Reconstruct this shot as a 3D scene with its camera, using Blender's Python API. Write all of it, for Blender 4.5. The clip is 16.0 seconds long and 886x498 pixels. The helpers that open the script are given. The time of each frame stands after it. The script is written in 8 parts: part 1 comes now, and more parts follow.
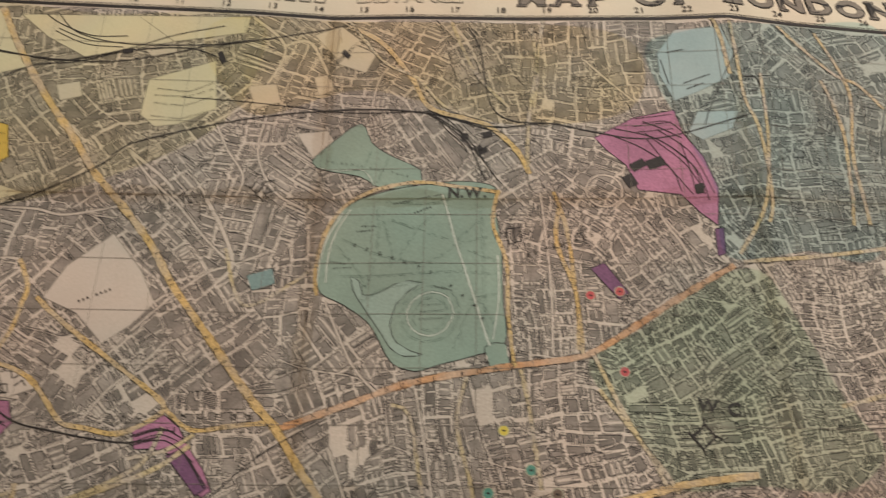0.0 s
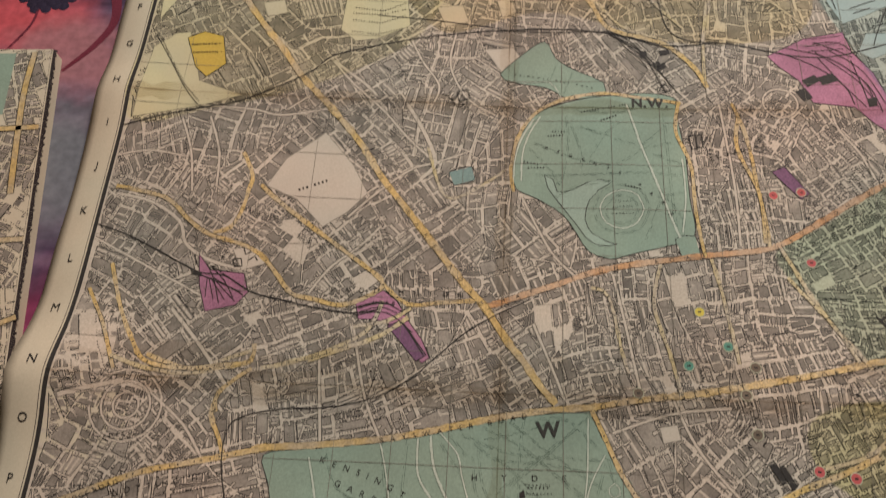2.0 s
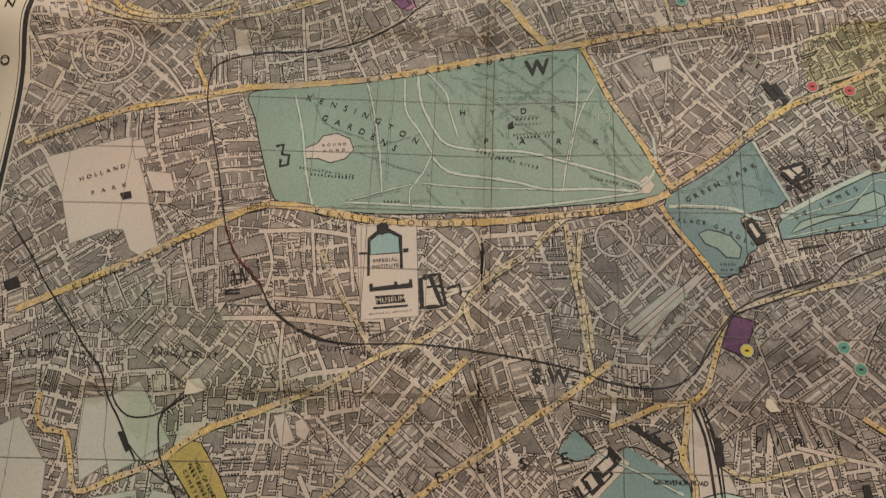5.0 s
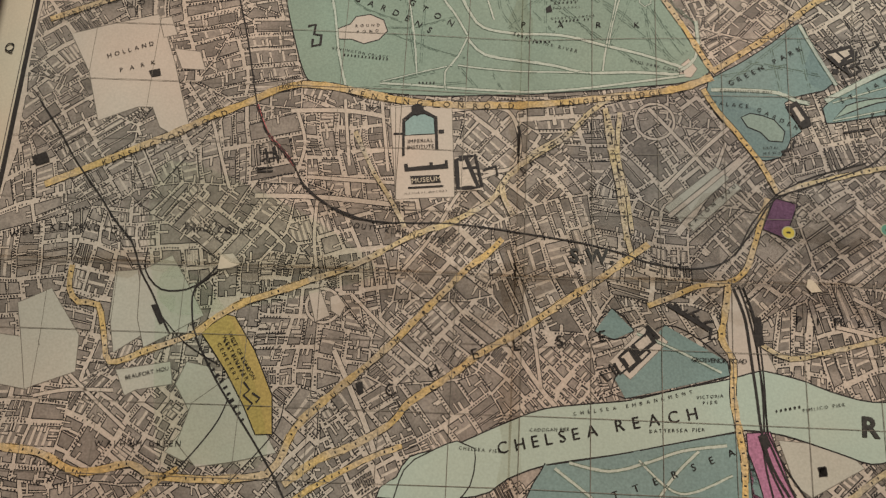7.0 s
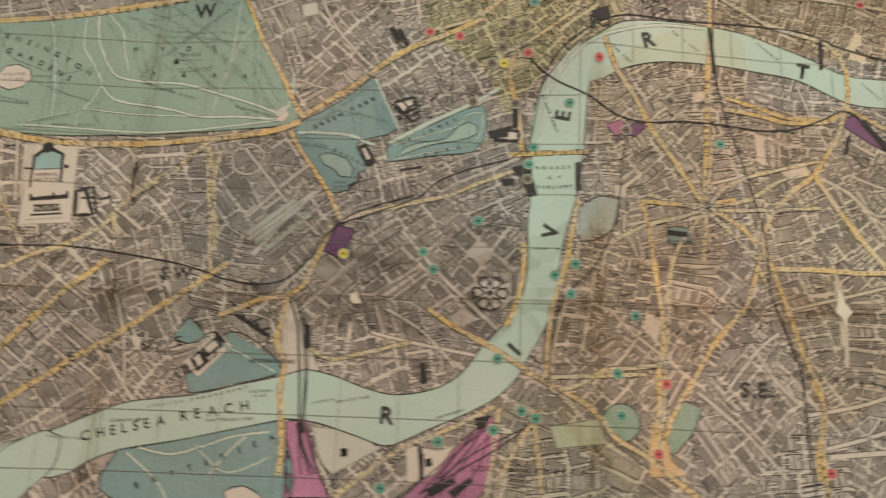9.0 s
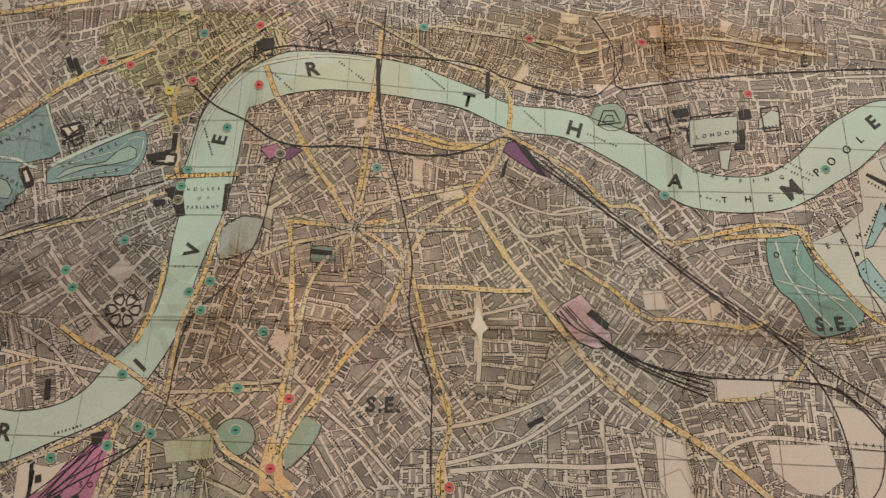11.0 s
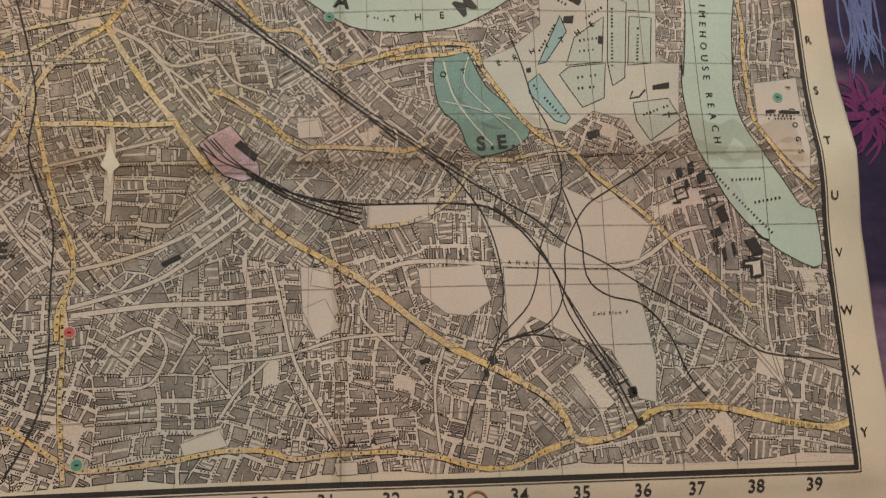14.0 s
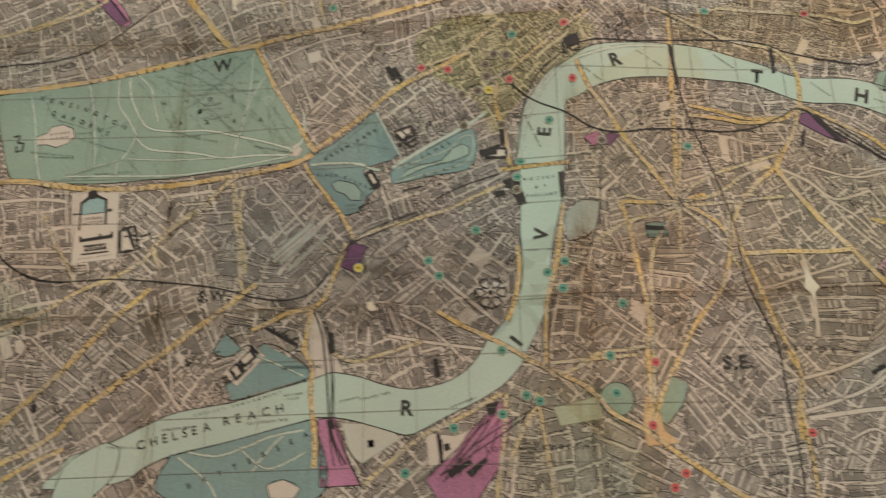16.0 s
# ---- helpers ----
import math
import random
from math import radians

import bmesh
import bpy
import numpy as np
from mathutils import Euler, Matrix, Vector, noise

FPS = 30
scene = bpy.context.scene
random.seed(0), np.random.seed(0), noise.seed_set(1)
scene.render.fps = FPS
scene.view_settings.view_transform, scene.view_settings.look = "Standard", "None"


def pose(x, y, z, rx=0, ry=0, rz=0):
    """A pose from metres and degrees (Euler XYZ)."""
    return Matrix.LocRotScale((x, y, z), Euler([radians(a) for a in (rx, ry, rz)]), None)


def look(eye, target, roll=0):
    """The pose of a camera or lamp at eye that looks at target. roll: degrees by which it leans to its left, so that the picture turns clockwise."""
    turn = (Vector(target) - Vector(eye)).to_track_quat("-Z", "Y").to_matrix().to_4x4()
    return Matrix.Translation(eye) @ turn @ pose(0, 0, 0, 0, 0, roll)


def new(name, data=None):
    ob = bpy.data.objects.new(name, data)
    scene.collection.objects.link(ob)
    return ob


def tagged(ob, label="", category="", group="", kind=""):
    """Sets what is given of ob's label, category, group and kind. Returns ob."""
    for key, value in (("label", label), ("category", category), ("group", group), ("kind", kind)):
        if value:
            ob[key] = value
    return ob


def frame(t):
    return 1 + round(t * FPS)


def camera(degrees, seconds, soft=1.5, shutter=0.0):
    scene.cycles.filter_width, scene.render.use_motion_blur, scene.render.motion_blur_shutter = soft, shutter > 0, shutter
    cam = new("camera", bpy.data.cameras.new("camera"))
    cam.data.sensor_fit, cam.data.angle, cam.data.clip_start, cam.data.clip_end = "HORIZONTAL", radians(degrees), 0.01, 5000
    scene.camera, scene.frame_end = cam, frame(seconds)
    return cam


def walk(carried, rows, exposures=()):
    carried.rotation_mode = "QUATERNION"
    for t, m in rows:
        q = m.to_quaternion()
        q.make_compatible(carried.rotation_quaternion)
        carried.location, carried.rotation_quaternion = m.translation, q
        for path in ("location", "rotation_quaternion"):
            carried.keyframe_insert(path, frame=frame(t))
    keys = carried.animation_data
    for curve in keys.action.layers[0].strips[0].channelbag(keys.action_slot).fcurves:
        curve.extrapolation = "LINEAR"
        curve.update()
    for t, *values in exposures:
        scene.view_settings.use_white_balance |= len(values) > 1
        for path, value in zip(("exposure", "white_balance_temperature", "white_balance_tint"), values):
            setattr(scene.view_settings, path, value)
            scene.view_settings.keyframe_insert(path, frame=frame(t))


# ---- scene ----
cam = camera(66.82, 16.0, soft=1.3, shutter=0.3)
# seconds, place and turn of the camera
PATH = [
    (0, (0.19762, -0.18777, 0.22616, 20.660, -1.008, 1.341)),
    (0.5, (0.15815, -0.18372, 0.23433, 21.943, -0.285, 1.519)),
    (1, (0.14235, -0.19002, 0.23936, 22.690, 0.122, 1.060)),
    (1.5, (0.13545, -0.21092, 0.23818, 22.965, -0.285, 2.112)),
    (2, (0.13614, -0.23510, 0.22887, 21.191, 0.362, 3.349)),
    (2.5, (0.13496, -0.25594, 0.22354, 19.807, 0.193, 2.427)),
    (3, (0.13873, -0.27403, 0.22252, 18.294, -1.124, 0.884)),
    (3.5, (0.15719, -0.29503, 0.21565, 17.513, 1.121, 3.434)),
    (4, (0.15665, -0.30886, 0.22148, 18.760, 2.911, 4.300)),
    (4.5, (0.14729, -0.31432, 0.20470, 15.489, 1.563, 2.162)),
    (4.7, (0.14647, -0.31937, 0.19988, 15.549, 1.247, 2.183)),
    (6.8, (0.13796, -0.34854, 0.18678, 12.219, 1.059, 3.266)),
    (7, (0.13686, -0.35156, 0.18599, 12.787, 1.073, 3.095)),
    (7.5, (0.15453, -0.35848, 0.20363, 13.182, 0.314, 6.783)),
    (8, (0.17337, -0.35292, 0.21273, 13.943, -0.815, 2.874)),
    (8.5, (0.19456, -0.35364, 0.22326, 14.748, -0.558, -1.861)),
    (9, (0.26089, -0.35008, 0.22176, 13.505, -0.898, 2.669)),
    (9.5, (0.31914, -0.36074, 0.22744, 15.336, -0.170, 4.593)),
    (9.7, (0.33148, -0.35624, 0.23178, 16.048, -0.799, 2.531)),
    (11.8, (0.40844, -0.35767, 0.22579, 17.966, -1.925, 2.095)),
    (12, (0.41753, -0.36047, 0.22599, 18.084, -1.425, 1.036)),
    (12.5, (0.43952, -0.36735, 0.21594, 15.394, -3.964, 0.572)),
    (13, (0.46285, -0.37346, 0.20823, 12.843, -3.488, -0.840)),
    (13.5, (0.48138, -0.38075, 0.20544, 10.492, -4.187, -2.143)),
    (14, (0.48282, -0.38343, 0.20924, 11.762, -5.088, -1.863)),
    (14.5, (0.45531, -0.38046, 0.23013, 14.047, -4.266, 0.987)),
    (15, (0.39928, -0.37932, 0.23557, 15.823, -2.088, 4.831)),
    (15.5, (0.32842, -0.37134, 0.24095, 15.202, 0.413, 0.533)),
    (16, (0.26452, -0.36555, 0.24633, 16.298, 1.248, -1.191)),
]
walk(cam, [(t, pose(*p)) for t, p in PATH], [(0, -0.2, 6500, 11), (1, -0.22, 6500, 11), (2, -0.11, 6500, 11), (3.5, -0.01, 6500, 11), (4.5, 0.05, 6500, 10), (7, 0.11, 6500, 8), (8.5, 0.21, 6500, 6), (9.5, 0.21, 6500, 6), (12, -0.05, 6500, 11), (13.5, -0.09, 6500, 11), (14.3, -0.12, 6500, 9), (15.2, -0.03, 6500, 5), (16, 0.02, 6500, 5)])

# ---- light: a dim room with one warm pendant lamp, unseen and placed by assumption ----
world = bpy.data.worlds.new("room_air")
scene.world = world
world.use_nodes = True
world.node_tree.nodes["Background"].inputs["Color"].default_value = (1.0, 0.86, 0.68, 1)
world.node_tree.nodes["Background"].inputs["Strength"].default_value = 0.05
lamp = new("unseen_pendant_light", bpy.data.lights.new("unseen_pendant_light", "AREA"))
lamp.data.shape, lamp.data.size = "DISK", 0.30
lamp.data.energy, lamp.data.color = 25.2, (1.0, 0.92, 0.87)
lamp.matrix_world = look((0.62, 0.60, 1.05), (0.33, -0.2, 0.0))
scene.view_settings.exposure = 0.0

P = 0.019            # one quarter-mile square of the map grid, in metres
COLS, ROWS_N = 33.3, 21.62
TABLE_Z = -0.0075
STEP = 0.00002       # one layer of ink


# ---- materials ----
def nodes_of(name):
    m = bpy.data.materials.new(name)
    m.use_nodes = True
    return m, m.node_tree.nodes, m.node_tree.links


def ink(name, rgb, grain=0.16, stain=0.12, rough=0.75, island=0.0, fade=0.0, blotch=22):
    """Printed or hand-coloured paper: fibre grain, blotches and a faint relief."""
    m, n, l = nodes_of(name)
    b = n["Principled BSDF"]
    b.inputs["Roughness"].default_value = rough
    b.inputs["Specular IOR Level"].default_value = 0.25
    geo = n.new("ShaderNodeNewGeometry")
    fine = n.new("ShaderNodeTexNoise")
    fine.inputs["Scale"].default_value, fine.inputs["Detail"].default_value = 1500, 3
    wide = n.new("ShaderNodeTexNoise")
    wide.inputs["Scale"].default_value, wide.inputs["Detail"].default_value = blotch, 5
    l.new(geo.outputs["Position"], fine.inputs["Vector"])
    l.new(geo.outputs["Position"], wide.inputs["Vector"])
    a = n.new("ShaderNodeMapRange")
    a.inputs["From Min"].default_value, a.inputs["From Max"].default_value = 0.3, 0.7
    a.inputs["To Min"].default_value, a.inputs["To Max"].default_value = 1 - grain, 1 + grain
    l.new(fine.outputs["Fac"], a.inputs["Value"])
    c = n.new("ShaderNodeMapRange")
    c.inputs["From Min"].default_value, c.inputs["From Max"].default_value = 0.3, 0.7
    c.inputs["To Min"].default_value, c.inputs["To Max"].default_value = 1 - stain, 1 + stain
    l.new(wide.outputs["Fac"], c.inputs["Value"])
    mul = n.new("ShaderNodeMath")
    mul.operation = "MULTIPLY"
    l.new(a.outputs[0], mul.inputs[0])
    l.new(c.outputs[0], mul.inputs[1])
    value = mul.outputs[0]
    if island:
        d = n.new("ShaderNodeMapRange")
        d.inputs["To Min"].default_value, d.inputs["To Max"].default_value = 1 - island, 1 + island
        l.new(geo.outputs["Random Per Island"], d.inputs["Value"])
        both = n.new("ShaderNodeMath")
        both.operation = "MULTIPLY"
        l.new(value, both.inputs[0])
        l.new(d.outputs[0], both.inputs[1])
        value = both.outputs[0]
    hue = n.new("ShaderNodeTexNoise")
    hue.inputs["Scale"].default_value, hue.inputs["Detail"].default_value = 13, 4
    l.new(geo.outputs["Position"], hue.inputs["Vector"])
    h = n.new("ShaderNodeMapRange")
    h.inputs["From Min"].default_value, h.inputs["From Max"].default_value = 0.36, 0.64
    l.new(hue.outputs["Fac"], h.inputs["Value"])
    two = n.new("ShaderNodeMix")
    two.data_type = "RGBA"
    two.inputs[6].default_value = (rgb[0] * 1.06, rgb[1] * 0.985, rgb[2] * 0.97, 1)
    two.inputs[7].default_value = (rgb[0] * 0.94, rgb[1] * 1.005, rgb[2] * 1.03, 1)
    l.new(h.outputs[0], two.inputs["Factor"])
    shade = two.outputs[2]
    if fade:                                     # worn patches where the paper shows
        worn = n.new("ShaderNodeTexNoise")
        worn.inputs["Scale"].default_value, worn.inputs["Detail"].default_value = 95, 5
        l.new(geo.outputs["Position"], worn.inputs["Vector"])
        wr = n.new("ShaderNodeMapRange")
        wr.inputs["From Min"].default_value, wr.inputs["From Max"].default_value = 0.40, 0.62
        wr.inputs["To Max"].default_value = fade
        l.new(worn.outputs["Fac"], wr.inputs["Value"])
        bare = n.new("ShaderNodeMix")
        bare.data_type = "RGBA"
        bare.inputs[7].default_value = (0.40, 0.345, 0.265, 1)
        l.new(wr.outputs[0], bare.inputs["Factor"])
        l.new(shade, bare.inputs[6])
        shade = bare.outputs[2]
    v = n.new("ShaderNodeVectorMath")
    v.operation = "SCALE"
    l.new(shade, v.inputs[0])
    l.new(value, v.inputs["Scale"])
    l.new(v.outputs["Vector"], b.inputs["Base Color"])
    bump = n.new("ShaderNodeBump")
    bump.inputs["Strength"].default_value, bump.inputs["Distance"].default_value = 0.12, 0.0002
    l.new(fine.outputs["Fac"], bump.inputs["Height"])
    l.new(bump.outputs["Normal"], b.inputs["Normal"])
    return m


def tint(name, rgb, ragged=0.35):
    """A thin film of watercolour, grime or painted shade: it filters the print that lies under it."""
    m, n, l = nodes_of(name)
    n.remove(n["Principled BSDF"])
    geo = n.new("ShaderNodeNewGeometry")
    noise_n = n.new("ShaderNodeTexNoise")
    noise_n.inputs["Scale"].default_value, noise_n.inputs["Detail"].default_value = 45, 5
    l.new(geo.outputs["Position"], noise_n.inputs["Vector"])
    r = n.new("ShaderNodeMapRange")
    r.inputs["From Min"].default_value, r.inputs["From Max"].default_value = 0.3, 0.62
    r.inputs["To Min"].default_value, r.inputs["To Max"].default_value = 1 - ragged, 1.0
    l.new(noise_n.outputs["Fac"], r.inputs["Value"])
    mix = n.new("ShaderNodeMix")
    mix.data_type = "RGBA"
    mix.inputs[6].default_value = (1, 1, 1, 1)
    mix.inputs[7].default_value = (*rgb, 1)
    l.new(r.outputs[0], mix.inputs["Factor"])
    t = n.new("ShaderNodeBsdfTransparent")
    l.new(mix.outputs[2], t.inputs["Color"])
    l.new(t.outputs[0], n["Material Output"].inputs["Surface"])
    return m


PAPER = ink("cream_map_paper", (0.515, 0.447, 0.322), 0.05, 0.10)
GROUND = ink("printed_street_ground", (0.475, 0.405, 0.315), 0.14, 0.14)
BLOCK = ink("engraved_grey_blocks", (0.225, 0.193, 0.153), 0.22, 0.30, island=0.22, blotch=110)
OUTLINE = ink("engraved_outline", (0.022, 0.018, 0.015), 0.3, 0.1)
BLACK = ink("black_print", (0.030, 0.026, 0.022), 0.35, 0.1)
LETTER = ink("letter_print", (0.022, 0.019, 0.016), 0.3, 0.1)
BIG = ink("large_letter_print", (0.040, 0.038, 0.031), 0.3, 0.15)
GRID = ink("grid_print", (0.17, 0.15, 0.115), 0.2, 0.1)
HOLLOW = ink("shaded_title_letters", (0.165, 0.142, 0.108), 0.25, 0.15)
LIGHT = ink("street_paper", (0.475, 0.405, 0.315), 0.14, 0.08)
MAT = {
    "main": ink("orange_yellow_road", (0.49, 0.34, 0.13), 0.35, 0.2, fade=0.6),
    "minor": ink("pale_yellow_road", (0.45, 0.36, 0.19), 0.35, 0.2, fade=0.9),
    "euston": ink("red_orange_road", (0.47, 0.255, 0.12), 0.3, 0.2, fade=0.5),
    "red": ink("carmine_line", (0.45, 0.12, 0.11), 0.2, 0.2),
    "green": ink("green_park_wash", (0.222, 0.286, 0.214), 0.12, 0.13),
    "bluegreen": ink("blue_green_park_wash", (0.178, 0.250, 0.220), 0.14, 0.13),
    "dockgreen": ink("deep_green_park_wash", (0.165, 0.255, 0.205), 0.14, 0.12),
    "grey": ink("grey_green_garden", (0.29, 0.30, 0.245), 0.15, 0.12),
    "pale": ink("pale_green_dock", (0.36, 0.36, 0.25), 0.12, 0.1),
    "palegrn": ink("pale_green_dock_water", (0.355, 0.375, 0.295), 0.1, 0.12),
    "lake": ink("pale_green_lake", (0.265, 0.335, 0.262), 0.12, 0.1),
    "palebl": ink("pale_blue_field", (0.415, 0.40, 0.345), 0.08, 0.12),
    "greyf": ink("grey_cream_field", (0.42, 0.40, 0.315), 0.08, 0.12),
    "aqua": ink("aqua_dock_water", (0.235, 0.335, 0.30), 0.1, 0.1),
    "river": ink("pale_blue_river", (0.365, 0.43, 0.338), 0.07, 0.08),
    "yellow": ink("yellow_cemetery", (0.52, 0.36, 0.085), 0.1, 0.1),
    "ochre": ink("ochre_cemetery", (0.40, 0.29, 0.09), 0.2, 0.15),
    "cream": ink("cream_field", (0.48, 0.416, 0.328), 0.06, 0.08),
    "lemon": ink("lemon_field", (0.52, 0.455, 0.325), 0.06, 0.08),
    "pinkw": ink("pinkish_field", (0.46, 0.395, 0.315), 0.06, 0.08),
    "pink": ink("magenta_goods_yard", (0.335, 0.145, 0.21), 0.25, 0.28),
    "peach": ink("orange_road_fork", (0.48, 0.33, 0.18), 0.2, 0.2),
    "mauve": ink("pale_mauve_goods_yard", (0.43, 0.30, 0.31), 0.25, 0.28),
    "purple": ink("purple_terminus", (0.155, 0.072, 0.125), 0.25, 0.2),
    "gravel": ink("pale_green_path", (0.41, 0.44, 0.35), 0.15, 0.1),
    "stamp": ink("red_stamp_ink", (0.45, 0.17, 0.10), 0.4, 0.3),
    "teal": ink("teal_spot", (0.085, 0.225, 0.16), 0.1, 0.1),
    "avenue": ink("dark_green_tree_rows", (0.12, 0.165, 0.12), 0.3, 0.2),
    "brown": ink("brown_spot", (0.13, 0.10, 0.07), 0.1, 0.1),
    "gold": ink("yellow_spot", (0.52, 0.42, 0.07), 0.1, 0.1),
    "spot_red": ink("red_spot", (0.42, 0.085, 0.08), 0.1, 0.1),
    "w_blue": tint("blue_wash", (0.80, 0.92, 0.95), 0.25),
    "w_green": tint("green_wash", (0.845, 0.935, 0.875), 0.25),
    "w_yellow": tint("yellow_wash", (0.985, 0.985, 0.89)),
    "w_lime": tint("lime_wash", (0.93, 0.955, 0.79)),
    "w_orange": tint("orange_wash", (0.985, 0.93, 0.84)),
    "w_pink": tint("pink_wash", (0.985, 0.95, 0.905)),
    "w_grn2": tint("sea_green_wash", (0.93, 0.965, 0.935)),
    "w_slate": tint("slate_blue_wash", (0.885, 0.895, 0.915), 0.4),
    "w_straw": tint("straw_wash", (0.985, 0.95, 0.84), 0.5),
    "w_purple": tint("mauve_wash", (0.96, 0.93, 0.95)),
    "w_dirt": tint("fold_grime", (0.90, 0.88, 0.855), 0.9),
    "w_crack": tint("fold_crack", (0.74, 0.70, 0.65), 0.7),
    # shade of the bent paper, put on as a tint
    "w_band": tint("fold_shade", (0.90, 0.885, 0.87), 0.8),
    "w_soft": tint("finger_marks", (0.92, 0.90, 0.86), 1.0),
}

SHEAR = 0.016       # the cross folds run slightly askew


def tent(d, w=0.75):
    return max(0.0, 1.0 - abs(d) / w)


# the sheet bows between its upright folds: column, height in metres
PANEL_X = (0, 4, 8, 12, 16.5, 20, 23, 27, 33)
PANEL_Z = (0.0010, -0.0008, -0.0025, -0.0007, 0.0036, -0.0021, -0.0031, 0.0007, 0.0008)


def relief(x, y):
    """Height in metres of the creased sheet at column x, row y."""
    g = lambda u, v, a, b: math.exp(-((x - u) / a) ** 2 - ((y - v) / b) ** 2)
    z = 0.0035 * g(16.3, 10.9, 2.4, 1.5) + 0.0056 * g(-0.5, 10.5, 1.2, 0.9) + 0.0022 * g(-0.6, 4.5, 1.0, 0.7)
    z -= 0.0024 * g(7.0, 11.0, 4.0, 2.6) + 0.0016 * g(22.0, 14.0, 4.0, 4.0)
    z += 0.0018 * g(33.4, 16.75, 1.2, 0.9)
    z += 0.0028 * g(13.2, 10.6, 2.2, 2.6)
    z += float(np.interp(x, PANEL_X, PANEL_Z))
    y += SHEAR * x
    z += -0.0014 * tent(x - 8.0, 1.75) + 0.0014 * tent(x - 16.5, 1.5) - 0.0006 * tent(x - 24.75)
    z += 0.0006 * tent(y - 4.5) + 0.0009 * tent(y - 10.5) + 0.0014 * tent(y - 16.75, 1.25)
    out = max(0.0, -x, x - 33.3, SHEAR * x - y, y - 22.0)
    lift = max(tent(y - 10.5, 1.5), tent(y - 16.75, 1.5), tent(x - 16.5, 1.5))
    return z - 0.0026 * min(1.0, out / 0.75) ** 2 * (1.0 - lift)


def world_of(x, y, layer=0.0):
    y += 0.11 * math.exp(-((x - 15.2) / 2.6) ** 2 - ((y - 12.2) / 1.6) ** 2)      # paper stretched by the fold
    return (x * P, -y * P, relief(x, y) + layer * STEP)


# ---- mesh helpers ----
def part(name, verts, faces, material, parent, label=""):
    me = bpy.data.meshes.new(name)
    me.from_pydata(verts, [], faces)
    me.polygons.foreach_set("use_smooth", [True] * len(me.polygons))
    me.materials.append(material)
    ob = new(name, me)
    ob.parent = parent
    return tagged(ob, label)


def thing(name, label, category, kind="", group=""):
    return tagged(new(name), label, category, group, kind)


def smooth_line(pts, closed=False, step=0.11):
    """Catmull-Rom curve through the given corners."""
    n, out = len(pts), []
    if n < 3:
        closed = False
    for i in range(n if closed else n - 1):
        p = [pts[(i + k) % n] if closed else pts[min(max(i + k, 0), n - 1)] for k in (-1, 0, 1, 2)]
        m = max(1, int(math.dist(p[1], p[2]) / step))
        for j in range(m):
            t = j / m
            out.append(tuple(0.5 * (2 * p[1][a] + (p[2][a] - p[0][a]) * t
                                    + (2 * p[0][a] - 5 * p[1][a] + 4 * p[2][a] - p[3][a]) * t * t
                                    + (3 * p[1][a] - p[0][a] - 3 * p[2][a] + p[3][a]) * t ** 3) for a in (0, 1)))
    if not closed:
        out.append(tuple(pts[-1]))
    return out


def strip(line, width, layer, closed=False, rough=0.0):
    """A draped ribbon along a line of (column, row)."""
    verts, faces, n = [], [], len(line)
    for i, (x, y) in enumerate(line):
        a = line[(i - 1) % n] if closed else line[max(i - 1, 0)]
        b = line[(i + 1) % n] if closed else line[min(i + 1, n - 1)]
        dx, dy = b[0] - a[0], b[1] - a[1]
        d = math.hypot(dx, dy) or 1.0
        w = width / 2 * (1 + rough * (random.random() - 0.5))
        nx, ny = -dy / d * w, dx / d * w
        for s in (1, -1):
            u, v = min(COLS, max(0, x + s * nx)), min(ROWS_N, max(0, y + s * ny))
            verts.append(world_of(u, v, layer))
    for i in range(n if closed else n - 1):
        j = (i + 1) % n
        faces.append((2 * i, 2 * i + 1, 2 * j + 1, 2 * j))
    return verts, faces


def clip(poly, nx, ny, c):
    """The part of a polygon where nx*x + ny*y <= c."""
    out = []
    for i, p in enumerate(poly):
        q = poly[(i + 1) % len(poly)]
        dp, dq = nx * p[0] + ny * p[1] - c, nx * q[0] + ny * q[1] - c
        if dp <= 0:
            out.append(p)
        if (dp < 0 < dq) or (dq < 0 < dp):
            t = dp / (dp - dq)
            out.append((p[0] + (q[0] - p[0]) * t, p[1] + (q[1] - p[1]) * t))
    return out


def draped(poly, layer, grid=0.25):
    """A filled outline, cut by the grid so that it follows the creased sheet."""
    verts, faces, known = [], [], {}

    def corner(x, y):
        key = (round(x, 4), round(y, 4))
        if key not in known:
            known[key] = len(verts)
            verts.append(world_of(x, y, layer))
        return known[key]

    x0, x1 = min(p[0] for p in poly), max(p[0] for p in poly)
    i = math.floor(x0 / grid)
    while i * grid < x1:
        col = clip(clip(poly, -1, 0, -i * grid), 1, 0, (i + 1) * grid)
        if len(col) > 2:
            y0, y1 = min(p[1] + SHEAR * p[0] for p in col), max(p[1] + SHEAR * p[0] for p in col)
            j = math.floor(y0 / grid)
            while j * grid < y1:
                cell = clip(clip(col, -SHEAR, -1, -j * grid), SHEAR, 1, (j + 1) * grid)
                if len(cell) > 2:
                    f = list(dict.fromkeys(corner(x, y) for x, y in cell))
                    if len(f) > 2:
                        faces.append(tuple(f))
                j += 1
        i += 1
    return verts, faces


def area_of(p):
    return 0.5 * sum(a[0] * b[1] - b[0] * a[1] for a, b in zip(p, p[1:] + p[:1]))


